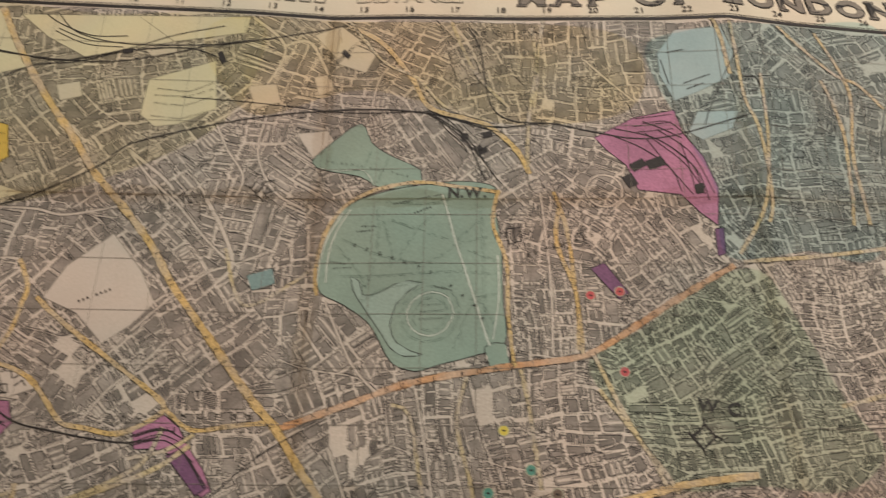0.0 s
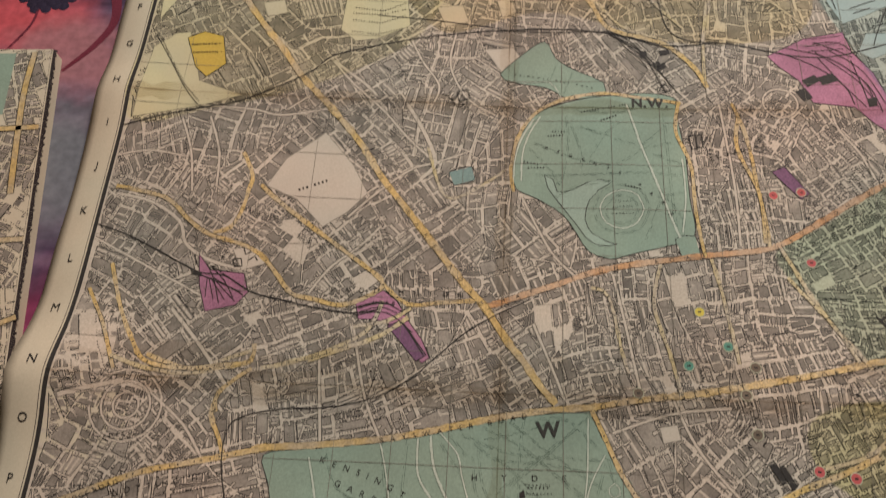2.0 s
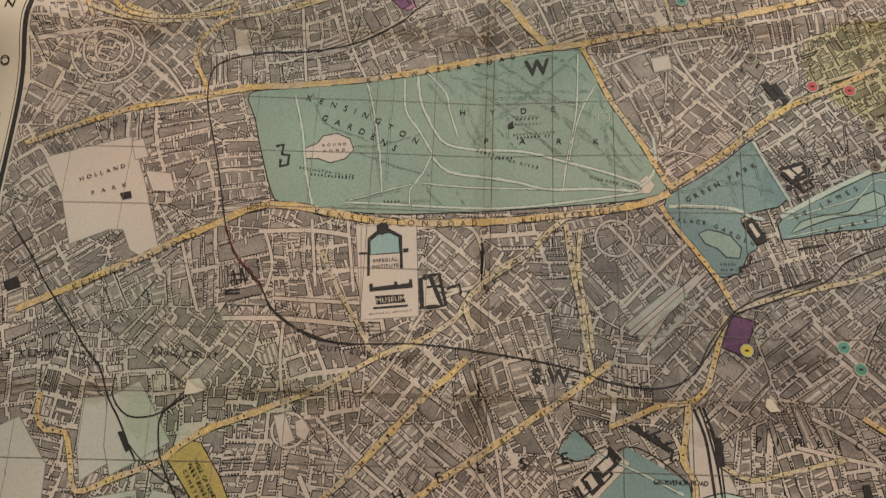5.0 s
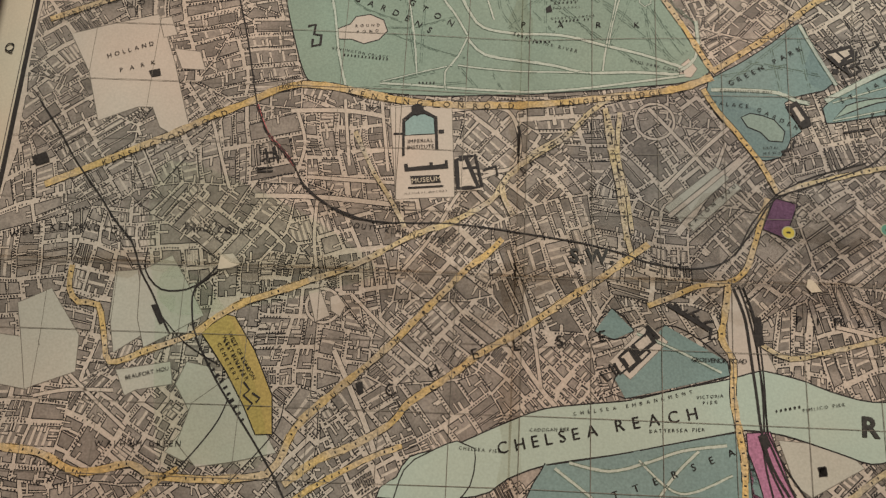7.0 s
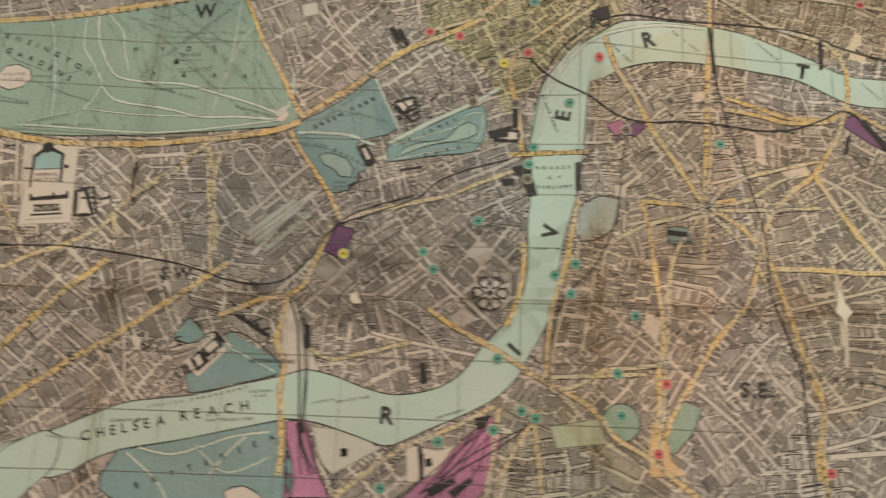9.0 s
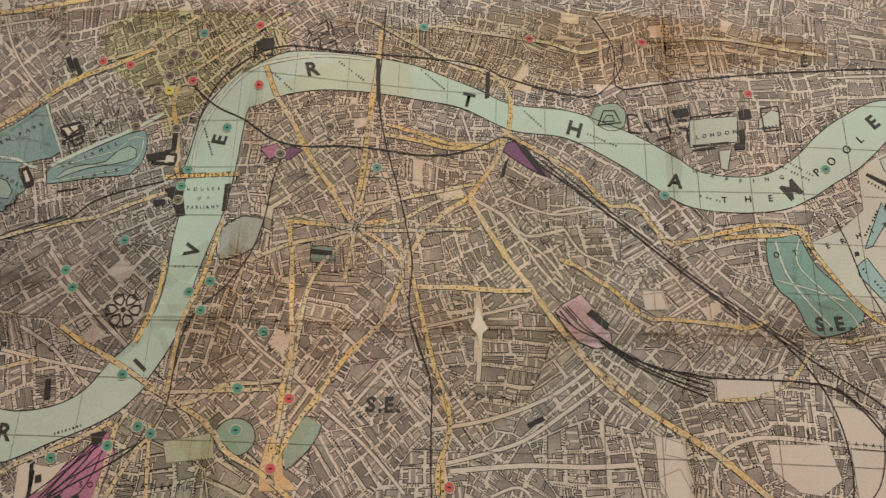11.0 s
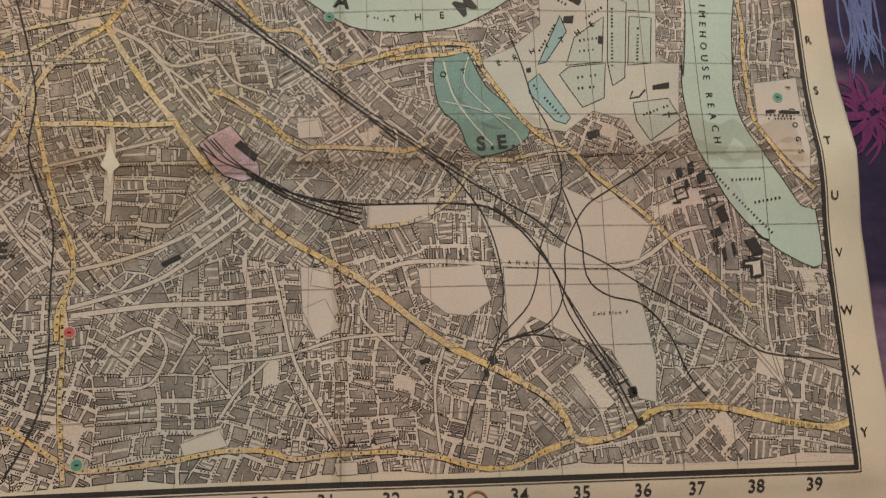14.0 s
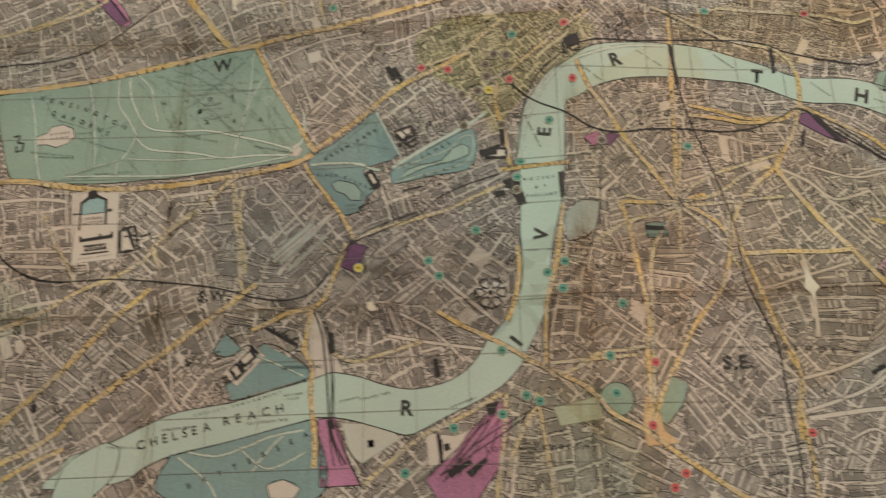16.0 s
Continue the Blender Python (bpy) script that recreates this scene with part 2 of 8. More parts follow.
# ---- the room around the table: an unseen shell added to bounce light ----
def slab(name, x0, x1, y0, y1, z0, z1, material, label):
    bm = bmesh.new()
    bmesh.ops.create_cube(bm, size=1)
    for v in bm.verts:
        v.co = ((x0 + x1) / 2 + v.co.x * (x1 - x0), (y0 + y1) / 2 + v.co.y * (y1 - y0), (z0 + z1) / 2 + v.co.z * (z1 - z0))
    me = bpy.data.meshes.new(name)
    bm.to_mesh(me)
    bm.free()
    me.materials.append(material)
    return tagged(new(name, me), label, name.split("_")[0], kind="structure")


WALL = ink("matt_wall_paint", (0.55, 0.50, 0.43), 0.05, 0.06, 0.9)
slab("floor", -1.7, 2.3, -2.2, 1.8, -0.86, -0.76, ink("brown_floor_boards", (0.16, 0.10, 0.06), 0.2, 0.2, 0.5), "dark brown wooden floor under the table")
slab("ceiling", -1.7, 2.3, -2.2, 1.8, 1.74, 1.84, WALL, "unseen plain pale ceiling, added to bounce the lamp light")
slab("wall_west", -1.8, -1.7, -2.2, 1.8, -0.76, 1.74, WALL, "unseen plain pale wall, added to bounce the lamp light")
slab("wall_east", 2.3, 2.4, -2.2, 1.8, -0.76, 1.74, WALL, "unseen plain pale wall, added to bounce the lamp light")
slab("wall_south", -1.7, 2.3, -2.3, -2.2, -0.76, 1.74, WALL, "unseen plain pale wall, added to bounce the lamp light")
slab("wall_north", -1.7, 2.3, 1.8, 1.9, -0.76, 1.74, WALL, "unseen plain pale wall, added to bounce the lamp light")

# table: a board on four legs
WOOD = ink("dark_table_wood", (0.12, 0.07, 0.04), 0.2, 0.2, 0.45)
table = thing("table", "dark wooden table under a printed cloth", "table")


def box_part(name, x0, x1, y0, y1, z0, z1, material, parent, bevel=0.004):
    bm = bmesh.new()
    bmesh.ops.create_cube(bm, size=1)
    for v in bm.verts:
        v.co = ((x0 + x1) / 2 + v.co.x * (x1 - x0), (y0 + y1) / 2 + v.co.y * (y1 - y0), (z0 + z1) / 2 + v.co.z * (z1 - z0))
    bmesh.ops.bevel(bm, geom=bm.edges[:], offset=bevel, segments=2, affect="EDGES")
    me = bpy.data.meshes.new(name)
    bm.to_mesh(me)
    bm.free()
    me.materials.append(material)
    ob = new(name, me)
    ob.parent = parent
    return ob


box_part("tabletop", -0.32, 0.98, -0.75, 0.25, TABLE_Z - 0.032, TABLE_Z - 0.002, WOOD, table)
for lx in (-0.26, 0.86):
    for ly in (-0.69, 0.13):
        box_part("leg", lx, lx + 0.06, ly, ly + 0.06, -0.76, TABLE_Z - 0.032, WOOD, table)

# ---- printed tablecloth ----
def cloth_material():
    m, n, l = nodes_of("printed_fruit_cloth")
    b = n["Principled BSDF"]
    b.inputs["Roughness"].default_value = 0.8
    b.inputs["Specular IOR Level"].default_value = 0.2
    geo = n.new("ShaderNodeNewGeometry")
    warp = n.new("ShaderNodeTexNoise")
    warp.inputs["Scale"].default_value, warp.inputs["Detail"].default_value = 30, 6
    l.new(geo.outputs["Position"], warp.inputs["Vector"])
    sub = n.new("ShaderNodeVectorMath")
    sub.operation = "MULTIPLY_ADD"
    sub.inputs[1].default_value = (0.05, 0.05, 0.0)
    l.new(warp.outputs["Color"], sub.inputs[0])
    l.new(geo.outputs["Position"], sub.inputs[2])
    streak = n.new("ShaderNodeTexNoise")
    streak.inputs["Scale"].default_value, streak.inputs["Detail"].default_value = 1.0, 6
    st = n.new("ShaderNodeMapping")
    st.inputs["Scale"].default_value = (22, 85, 20)
    l.new(geo.outputs["Position"], st.inputs["Vector"])
    l.new(st.outputs[0], streak.inputs["Vector"])
    ramp = n.new("ShaderNodeValToRGB")
    e = ramp.color_ramp.elements
    e[0].position, e[0].color = 0.36, (0.026, 0.020, 0.038, 1)
    e[1].position, e[1].color = 0.70, (0.20, 0.125, 0.175, 1)
    mid = e.new(0.52)
    mid.color = (0.095, 0.055, 0.095, 1)
    l.new(streak.outputs["Fac"], ramp.inputs[0])
    colour = ramp.outputs[0]
    # soft printed fields: column, row, radius, colour
    for u, v, r, rgb in ((-3.0, 2.5, 2.2, (0.47, 0.075, 0.085)), (-1.9, 3.4, 1.9, (0.30, 0.13, 0.14)), (-1.0, 6.2, 2.0, (0.15, 0.155, 0.165)),
                         (-0.9, 9.8, 1.9, (0.20, 0.030, 0.075)), (-1.2, 13.2, 1.3, (0.07, 0.055, 0.21)), (-1.0, 15.2, 1.2, (0.30, 0.035, 0.05)),
                         (1.5, -2.6, 1.9, (0.10, 0.115, 0.165)), (18.0, -2.5, 8.5, (0.006, 0.006, 0.009)), (25.0, -2.5, 7.0, (0.006, 0.006, 0.009)), (12.5, -2.6, 2.6, (0.02, 0.016, 0.026)), (8.0, -2.6, 2.6, (0.12, 0.075, 0.13)),
                         (36.2, 16.5, 4.2, (0.010, 0.008, 0.026)), (36.0, 12.0, 3.0, (0.012, 0.010, 0.035))):
        d = n.new("ShaderNodeVectorMath")
        d.operation = "DISTANCE"
        d.inputs[1].default_value = (u * P + 0.025, -v * P + 0.025, TABLE_Z)
        l.new(sub.outputs[0], d.inputs[0])
        f = n.new("ShaderNodeMapRange")
        f.interpolation_type = "SMOOTHSTEP"
        f.inputs["From Min"].default_value, f.inputs["From Max"].default_value = r * P * 0.35, r * P
        f.inputs["To Min"].default_value, f.inputs["To Max"].default_value = 0.9, 0.0
        l.new(d.outputs["Value"], f.inputs["Value"])
        mix = n.new("ShaderNodeMix")
        mix.data_type = "RGBA"
        mix.inputs[7].default_value = (*rgb, 1)
        l.new(f.outputs[0], mix.inputs["Factor"])
        l.new(colour, mix.inputs[6])
        colour = mix.outputs[2]
    weave = n.new("ShaderNodeTexNoise")
    weave.inputs["Scale"].default_value = 260
    l.new(geo.outputs["Position"], weave.inputs["Vector"])
    wr = n.new("ShaderNodeMapRange")
    wr.inputs["To Min"].default_value, wr.inputs["To Max"].default_value = 0.6, 1.4
    l.new(weave.outputs["Fac"], wr.inputs["Value"])
    sc = n.new("ShaderNodeVectorMath")
    sc.operation = "SCALE"
    l.new(colour, sc.inputs[0])
    l.new(wr.outputs[0], sc.inputs["Scale"])
    l.new(sc.outputs["Vector"], b.inputs["Base Color"])
    bump = n.new("ShaderNodeBump")
    bump.inputs["Strength"].default_value, bump.inputs["Distance"].default_value = 0.2, 0.0005
    l.new(weave.outputs["Fac"], bump.inputs["Height"])
    l.new(bump.outputs["Normal"], b.inputs["Normal"])
    return m


cloth = thing("tablecloth", "dark purple tablecloth printed with berries and flowers, on the table", "tablecloth")
box_part("sheet", -0.325, 0.985, -0.755, 0.255, TABLE_Z - 0.002, TABLE_Z, cloth_material(), cloth, 0.0008)


def flat_strip(pts, w0, w1, lift):
    line = smooth_line(pts, step=0.08)
    verts, faces, n = [], [], len(line)
    for i, (x, y) in enumerate(line):
        a, b = line[max(i - 1, 0)], line[min(i + 1, n - 1)]
        dx, dy = b[0] - a[0], b[1] - a[1]
        d = math.hypot(dx, dy) or 1
        w = (w0 + (w1 - w0) * i / (n - 1)) / 2
        for s in (1, -1):
            verts.append(((x - s * dy / d * w) * P, -(y + s * dx / d * w) * P, TABLE_Z + lift))
    return verts, [(2 * i, 2 * i + 1, 2 * i + 3, 2 * i + 2) for i in range(n - 1)]


def dome(cx, cy, r, lift, height, verts, faces, seg=9):
    k = len(verts)
    verts.append((cx * P, -cy * P, TABLE_Z + lift + height))
    for ring, (f, h) in enumerate(((0.6, 0.72), (1.0, 0.0))):
        for i in range(seg):
            a = 2 * math.pi * i / seg
            verts.append(((cx + r * f * math.cos(a)) * P, -(cy + r * f * math.sin(a)) * P, TABLE_Z + lift + height * h))
    for i in range(seg):
        j = (i + 1) % seg
        faces.append((k, k + 1 + j, k + 1 + i))
        faces.append((k + 1 + i, k + 1 + j, k + 1 + seg + j, k + 1 + seg + i))


BERRY = ink("blackberry_print", (0.026, 0.020, 0.036), 0.4, 0.3, 0.45, island=0.35)
STEM = ink("wine_red_stem_print", (0.13, 0.022, 0.035), 0.3, 0.2, 0.5)
PETAL = ink("magenta_petal_print", (0.125, 0.022, 0.085), 0.3, 0.3, 0.5, island=0.6)
WISP = ink("blue_wisp_print", (0.085, 0.105, 0.20), 0.3, 0.3, 0.5, island=0.5)
FROND = ink("grey_frond_print", (0.17, 0.20, 0.24), 0.3, 0.3, 0.5, island=0.5)
rnd = random.Random(5)


def berry(bx, by, br, count, material, label, grow):
    """A printed berry made of drupelets round its core."""
    ring = [((bx + br * 0.9 * math.cos(a * 0.3927)) * P, -(by + br * grow * 0.9 * math.sin(a * 0.3927)) * P, TABLE_Z + 0.00008) for a in range(16)]
    core = part("berry", ring, [tuple(range(15, -1, -1))], material, cloth, label)
    for k in range(count):
        a, q = k * 2.4, math.sqrt(k / count)
        vs, fs = [], []
        dome(bx + br * q * math.cos(a), by + br * grow * q * math.sin(a), br * (0.16 if count > 40 else 0.24), 0.0001 + 0.0002 * (1 - q * q), 0.00022, vs, fs)
        part("drupelet", vs, fs, material, core)


for bx, by, br in ((-2.05, 0.30, 0.62), (-2.75, 1.35, 0.78), (-3.3, 0.2, 0.7)):
    berry(bx, by, br, 64, BERRY, "printed dark blackberry", 1.1)
part("stem", *flat_strip([(-1.55, 1.0), (-1.2, 1.6), (-1.05, 2.4), (-1.35, 3.1), (-1.9, 3.8)], 0.30, 0.07, 0.0002), STEM, cloth)
part("stem", *flat_strip([(-2.9, 2.1), (-2.95, 2.6), (-3.3, 3.3)], 0.06, 0.05, 0.0002), STEM, cloth)
for k in range(46):
    a = rnd.uniform(0, 6.28)
    r0, r1 = rnd.uniform(0.05, 0.4), rnd.uniform(0.7, 1.35)
    c = (34.95, 15.25)
    b = a + rnd.uniform(-0.6, 0.6)
    pts = [(c[0] + r0 * math.cos(a), c[1] + 0.8 * r0 * math.sin(a)), (c[0] + 0.6 * r1 * math.cos((a + b) / 2), c[1] + 0.5 * r1 * math.sin((a + b) / 2)), (c[0] + r1 * math.cos(b), c[1] + 0.8 * r1 * math.sin(b))]
    part("petal", *flat_strip(pts, 0.13, 0.02, 0.0001 + 0.00001 * k), PETAL, cloth)
for k in range(26):
    x = 34.75 + rnd.uniform(-0.2, 0.6)
    pts = [(x, 12.0 + rnd.uniform(-0.5, 1)), (x + rnd.uniform(-0.15, 0.15), 13.4), (x + rnd.uniform(-0.3, 0.3), 14.3 + rnd.uniform(-0.5, 0.3))]
    part("wisp", *flat_strip(pts, 0.09, 0.015, 0.0001 + 0.00001 * k), WISP, cloth)
for k in range(30):
    x = 3.6 + 0.07 * k + rnd.uniform(-0.1, 0.1)
    s = rnd.uniform(0.4, 1.1)
    part("frond", *flat_strip([(x, -2.5), (x + 0.4 * s, -2.1), (x + s, -1.85 + rnd.uniform(-0.1, 0.1))], 0.05, 0.012, 0.0001 + 0.00001 * k), FROND, cloth)
berry(11.9, -1.9, 0.35, 24, ink("raspberry_print", (0.06, 0.012, 0.022), 0.3, 0.3, 0.5, island=0.4), "printed red raspberry", 1.15)


# the banks of the river
RIVER = [(6.16, 19.86), (6.42, 19.58), (6.59, 19.30), (7.18, 19.12), (7.81, 18.82), (8.44, 18.55), (9.07, 18.44), (9.70, 18.35), (10.34, 18.17), (11.06, 17.99), (11.56, 17.84), (11.85, 17.89), (12.17, 17.97), (12.47, 18.08), (13.04, 18.20), (13.63, 18.11), (14.03, 17.93), (14.30, 17.67), (14.52, 17.34), (14.86, 16.96), (15.19, 16.43), (15.28, 15.78), (15.27, 15.11), (15.32, 14.43), (15.32, 13.84), (15.32, 13.25), (15.39, 12.65), (15.58, 12.16), (16.00, 11.68), (16.50, 11.36), (17.00, 11.06), (17.80, 10.93), (18.62, 10.91), (19.56, 10.99), (20.39, 11.25), (20.85, 11.42), (21.54, 11.70), (22.69, 11.77), (23.37, 11.99)]
RIVER += [(24.14, 12.33), (24.92, 12.79), (25.24, 13.04), (25.90, 13.15), (26.58, 13.07), (27.17, 12.69), (27.68, 12.17), (28.19, 11.77), (28.94, 11.35), (29.78, 11.26), (30.71, 11.29), (30.89, 11.30), (31.32, 11.60), (31.74, 11.96), (32.09, 12.32), (32.17, 12.94), (32.03, 13.79), (31.95, 14.61), (32.00, 14.32), (31.91, 15.00), (31.97, 15.62), (32.20, 16.13), (32.54, 16.72), (32.86, 17.24), (33.11, 17.31), (33.12, 18.30), (32.56, 18.14), (32.04, 17.73), (31.57, 17.16), (31.31, 16.65), (31.05, 16.12), (30.97, 15.57), (30.94, 15.01), (30.99, 14.33), (30.98, 14.76), (31.12, 13.83), (31.16, 13.11), (30.96, 12.50), (30.54, 12.15), (29.98, 11.99)]
RIVER += [(29.28, 12.09), (28.91, 12.42), (28.42, 12.87), (27.83, 13.26), (27.37, 13.57), (26.81, 13.82), (25.95, 13.91), (25.10, 13.82), (24.57, 13.54), (23.71, 12.94), (22.67, 12.40), (21.54, 12.29), (20.50, 11.86), (19.59, 11.75), (18.69, 11.71), (17.81, 11.75), (17.07, 11.94), (16.66, 12.17), (16.38, 12.27), (16.30, 12.86), (16.25, 13.70), (16.14, 14.51), (15.93, 15.31), (15.82, 15.87), (15.77, 16.41), (15.56, 17.04), (15.25, 17.60), (15.20, 17.75), (14.85, 18.13), (14.40, 18.41), (13.75, 18.71), (13.26, 18.95), (12.96, 19.04), (12.50, 18.91), (11.80, 18.72), (11.28, 18.68), (11.15, 18.71), (10.32, 18.91), (9.54, 19.10), (8.53, 19.31), (7.99, 19.53), (7.53, 19.79)]


# ---- city blocks: recursive streets inside small districts ----
GUIDES = []          # road segments that steer the street directions


def guide_angle(x, y):
    best, ang = 1e9, 0.0
    for ax, ay, bx, by in GUIDES:
        d = (x - (ax + bx) / 2) ** 2 + (y - (ay + by) / 2) ** 2
        if d < best:
            best, ang = d, math.atan2(by - ay, bx - ax)
    return ang


COVER = []           # coloured grounds that leave no room for blocks


def within(poly, x, y):
    hit = False
    for (ax, ay), (bx, by) in zip(poly, poly[1:] + poly[:1]):
        if (ay > y) != (by > y) and x < ax + (y - ay) * (bx - ax) / (by - ay):
            hit = not hit
    return hit


def covered(poly):
    """True where one coloured ground hides the whole block."""
    x0, y0 = min(p[0] for p in poly), min(p[1] for p in poly)
    x1, y1 = max(p[0] for p in poly), max(p[1] for p in poly)
    for (u0, v0, u1, v1), ground in COVER:
        if u0 < x0 and v0 < y0 and x1 < u1 and y1 < v1 and all(within(ground, *p) for p in poly):
            return True
    return False


def split(poly, ang, rng, leaves, length, width, lane):
    a = abs(area_of(poly))
    if a < 0.003 or len(poly) < 3:
        return
    c, s = math.cos(ang), math.sin(ang)
    us = [p[0] * c + p[1] * s for p in poly]
    vs_ = [-p[0] * s + p[1] * c for p in poly]
    eu, ev = max(us) - min(us), max(vs_) - min(vs_)
    if eu < length * 1.3 and ev < width * 1.35:
        leaves.append((poly, ang))
        return
    gap = lane * (0.75 + 0.5 * rng.random()) + (0.012 if a > 0.9 else 0.006 if a > 0.25 else 0.0)
    j = rng.uniform(0.42, 0.58)
    tilt = rng.uniform(-0.06, 0.06)
    if eu / length > ev / width:
        at, nx, ny = min(us) + eu * j, math.cos(ang + tilt), math.sin(ang + tilt)
        mx, my = at * c - (min(vs_) + ev / 2) * s, at * s + (min(vs_) + ev / 2) * c
    else:
        at, nx, ny = min(vs_) + ev * j, -math.sin(ang + tilt), math.cos(ang + tilt)
        mx, my = (min(us) + eu / 2) * c - at * s, (min(us) + eu / 2) * s + at * c
    k = nx * mx + ny * my
    for half in (clip(poly, nx, ny, k - gap), clip(poly, -nx, -ny, -k - gap)):
        if len(half) > 2:
            turn = math.pi / 2 if (a > 0.5 and rng.random() < 0.12) else 0.0
            split(half, ang + turn, rng, leaves, length * rng.uniform(0.9, 1.1), width * rng.uniform(0.92, 1.1), lane)


def inset(poly, d):
    """A convex outline drawn in by d on all sides."""
    s = 1 if area_of(poly) > 0 else -1
    out = poly
    for p, q in zip(poly, poly[1:] + poly[:1]):
        l = math.dist(p, q)
        if l > 0.012:
            nx, ny = s * (q[1] - p[1]) / l, -s * (q[0] - p[0]) / l
            out = clip(out, nx, ny, nx * p[0] + ny * p[1] - d)
            if len(out) < 3:
                return []
    return out


CUTS_X = (-0.5, 1, 2.5, 4, 6.25, 7, 8, 9.75, 11, 12, 13.5, 15, 16.5, 18, 20, 21.5, 23, 24, 24.75, 25.5, 27, 30, 32)
CUTS_Y = (3.75, 4.5, 5.25, 7.5, 9.75, 10.5, 11.25, 12.5, 14, 15.5, 16.75, 18, 20)


def city(x0, y0, x1, y1, count, seed, place):
    """Blocks, their outlines and the dashes of unreadable street names."""
    rng = random.Random(seed)
    nx_ = max(1, round(math.sqrt(count * (x1 - x0) / (y1 - y0))))
    ny_ = max(1, round(count / nx_))
    seeds = [(x0 + (i + rng.uniform(0.05, 0.95)) * (x1 - x0) / nx_, y0 + (j + rng.uniform(0.05, 0.95)) * (y1 - y0) / ny_) for i in range(nx_) for j in range(ny_)]
    fill, edge, name, yard = ([], []), ([], []), ([], []), ([], [])

    def bend(x, y):
        """Lets the streets wander."""
        u = x + 0.055 * math.sin(1.9 * y + 0.7 * x + seed) + 0.022 * math.sin(5.1 * y - 1.3 * x) + 0.008 * math.sin(13 * y + 3 * x)
        v = y + 0.055 * math.sin(1.7 * x - 0.6 * y) + 0.022 * math.sin(4.7 * x + 1.1 * y + seed) + 0.008 * math.sin(12 * x - 4 * y)
        return min(x1, max(x0, u)), min(y1, max(y0, v))

    def add(store, poly, layer):
        poly = [bend(x, y) for x, y in poly]
        pieces = [poly]                                     # broken wherever the sheet bends
        for nx, ny, cuts in ((1, 0, CUTS_X), (SHEAR, 1, CUTS_Y)):
            d = [nx * p[0] + ny * p[1] for p in poly]
            lo, hi = min(d) + 0.002, max(d) - 0.002
            for c in cuts:
                if lo < c < hi:
                    pieces = [h for q in pieces for h in (clip(q, nx, ny, c), clip(q, -nx, -ny, -c))]
        for q in pieces:
            flat(store, q, layer)

    def flat(store, poly, layer):
        if len(poly) < 3:
            return
        k = len(store[0])
        store[0].extend(place(x, y, layer) for x, y in poly)
        store[1].append(tuple(range(k + len(poly) - 1, k - 1, -1)) if area_of(poly) > 0 else tuple(range(k, k + len(poly))))

    def rim(poly, d=0.0165):
        """The engraved line round a block."""
        s = 1 if area_of(poly) > 0 else -1
        for p, q in zip(poly, poly[1:] + poly[:1]):
            l = math.dist(p, q)
            if l > 0.02:
                tx, ty = (q[0] - p[0]) / l, (q[1] - p[1]) / l
                nx, ny = -s * ty * d, s * tx * d
                e = (q[0] - tx * d, q[1] - ty * d)
                add(edge, [p, e, (e[0] + nx, e[1] + ny), (p[0] + nx, p[1] + ny)], 2.0)

    for sx, sy in seeds:
        cell = [(x0, y0), (x1, y0), (x1, y1), (x0, y1)]
        for ox, oy in sorted(seeds, key=lambda q: (q[0] - sx) ** 2 + (q[1] - sy) ** 2)[1:22]:
            dx, dy = ox - sx, oy - sy
            cell = clip(cell, dx, dy, (ox * ox + oy * oy - sx * sx - sy * sy) / 2)
            if len(cell) < 3:
                break
        if len(cell) < 3:
            continue
        cx, cy = sum(p[0] for p in cell) / len(cell), sum(p[1] for p in cell) / len(cell)
        cell = [(cx + (p[0] - cx) * 0.984, cy + (p[1] - cy) * 0.984) for p in cell]
        leaves = []
        ang = guide_angle(sx, sy) + rng.choice((0, 0, math.pi / 2)) + rng.uniform(-0.08, 0.08)
        open_ = min(1.0, max(0.0, math.hypot((sx - 19) / 11, (sy - 9) / 8.5) - 0.35) * 1.6)    # denser towards the old centre
        split(cell, ang, rng, leaves, rng.uniform(0.24, 0.48) + 0.42 * open_ * rng.random(), rng.uniform(0.115, 0.18) + 0.115 * open_, 0.0180 + 0.0060 * open_)
        off = 0.0180 + 0.0060 * open_
        for poly, a in leaves:
            ar = abs(area_of(poly))
            if ar < 0.005 or rng.random() < 0.015 or covered(poly):
                continue
            mx, my = sum(p[0] for p in poly) / len(poly), sum(p[1] for p in poly) / len(poly)
            c, s = math.cos(a), math.sin(a)
            pieces = [poly]
            if rng.random() < 0.45:                       # back lanes through the block
                ext = [p[0] * c + p[1] * s for p in poly]
                lo, hi = min(ext), max(ext)
                m = rng.randint(2, 5)
                pieces = []
                for i in range(m):
                    q = clip(clip(poly, c, s, lo + (hi - lo) * (i + 1) / m - 0.004), -c, -s, -(lo + (hi - lo) * i / m) - 0.004)
                    if len(q) > 2:
                        pieces.append(q)
            elif rng.random() < 0.3:
                ext = [-p[0] * s + p[1] * c for p in poly]
                k = (min(ext) + max(ext)) / 2
                pieces = [q for q in (clip(poly, -s, c, k - 0.006), clip(poly, s, -c, -k - 0.006)) if len(q) > 2]
            whole = rng.random() < 0.65
            if whole:
                rim(poly)
            for q in pieces:
                qa = abs(area_of(q))
                if qa < 0.0018 and not whole:
                    continue
                if not whole:
                    rim(q)
                q = inset(q, 0.0150)
                if len(q) > 2:
                    add(fill, q, 2.3)
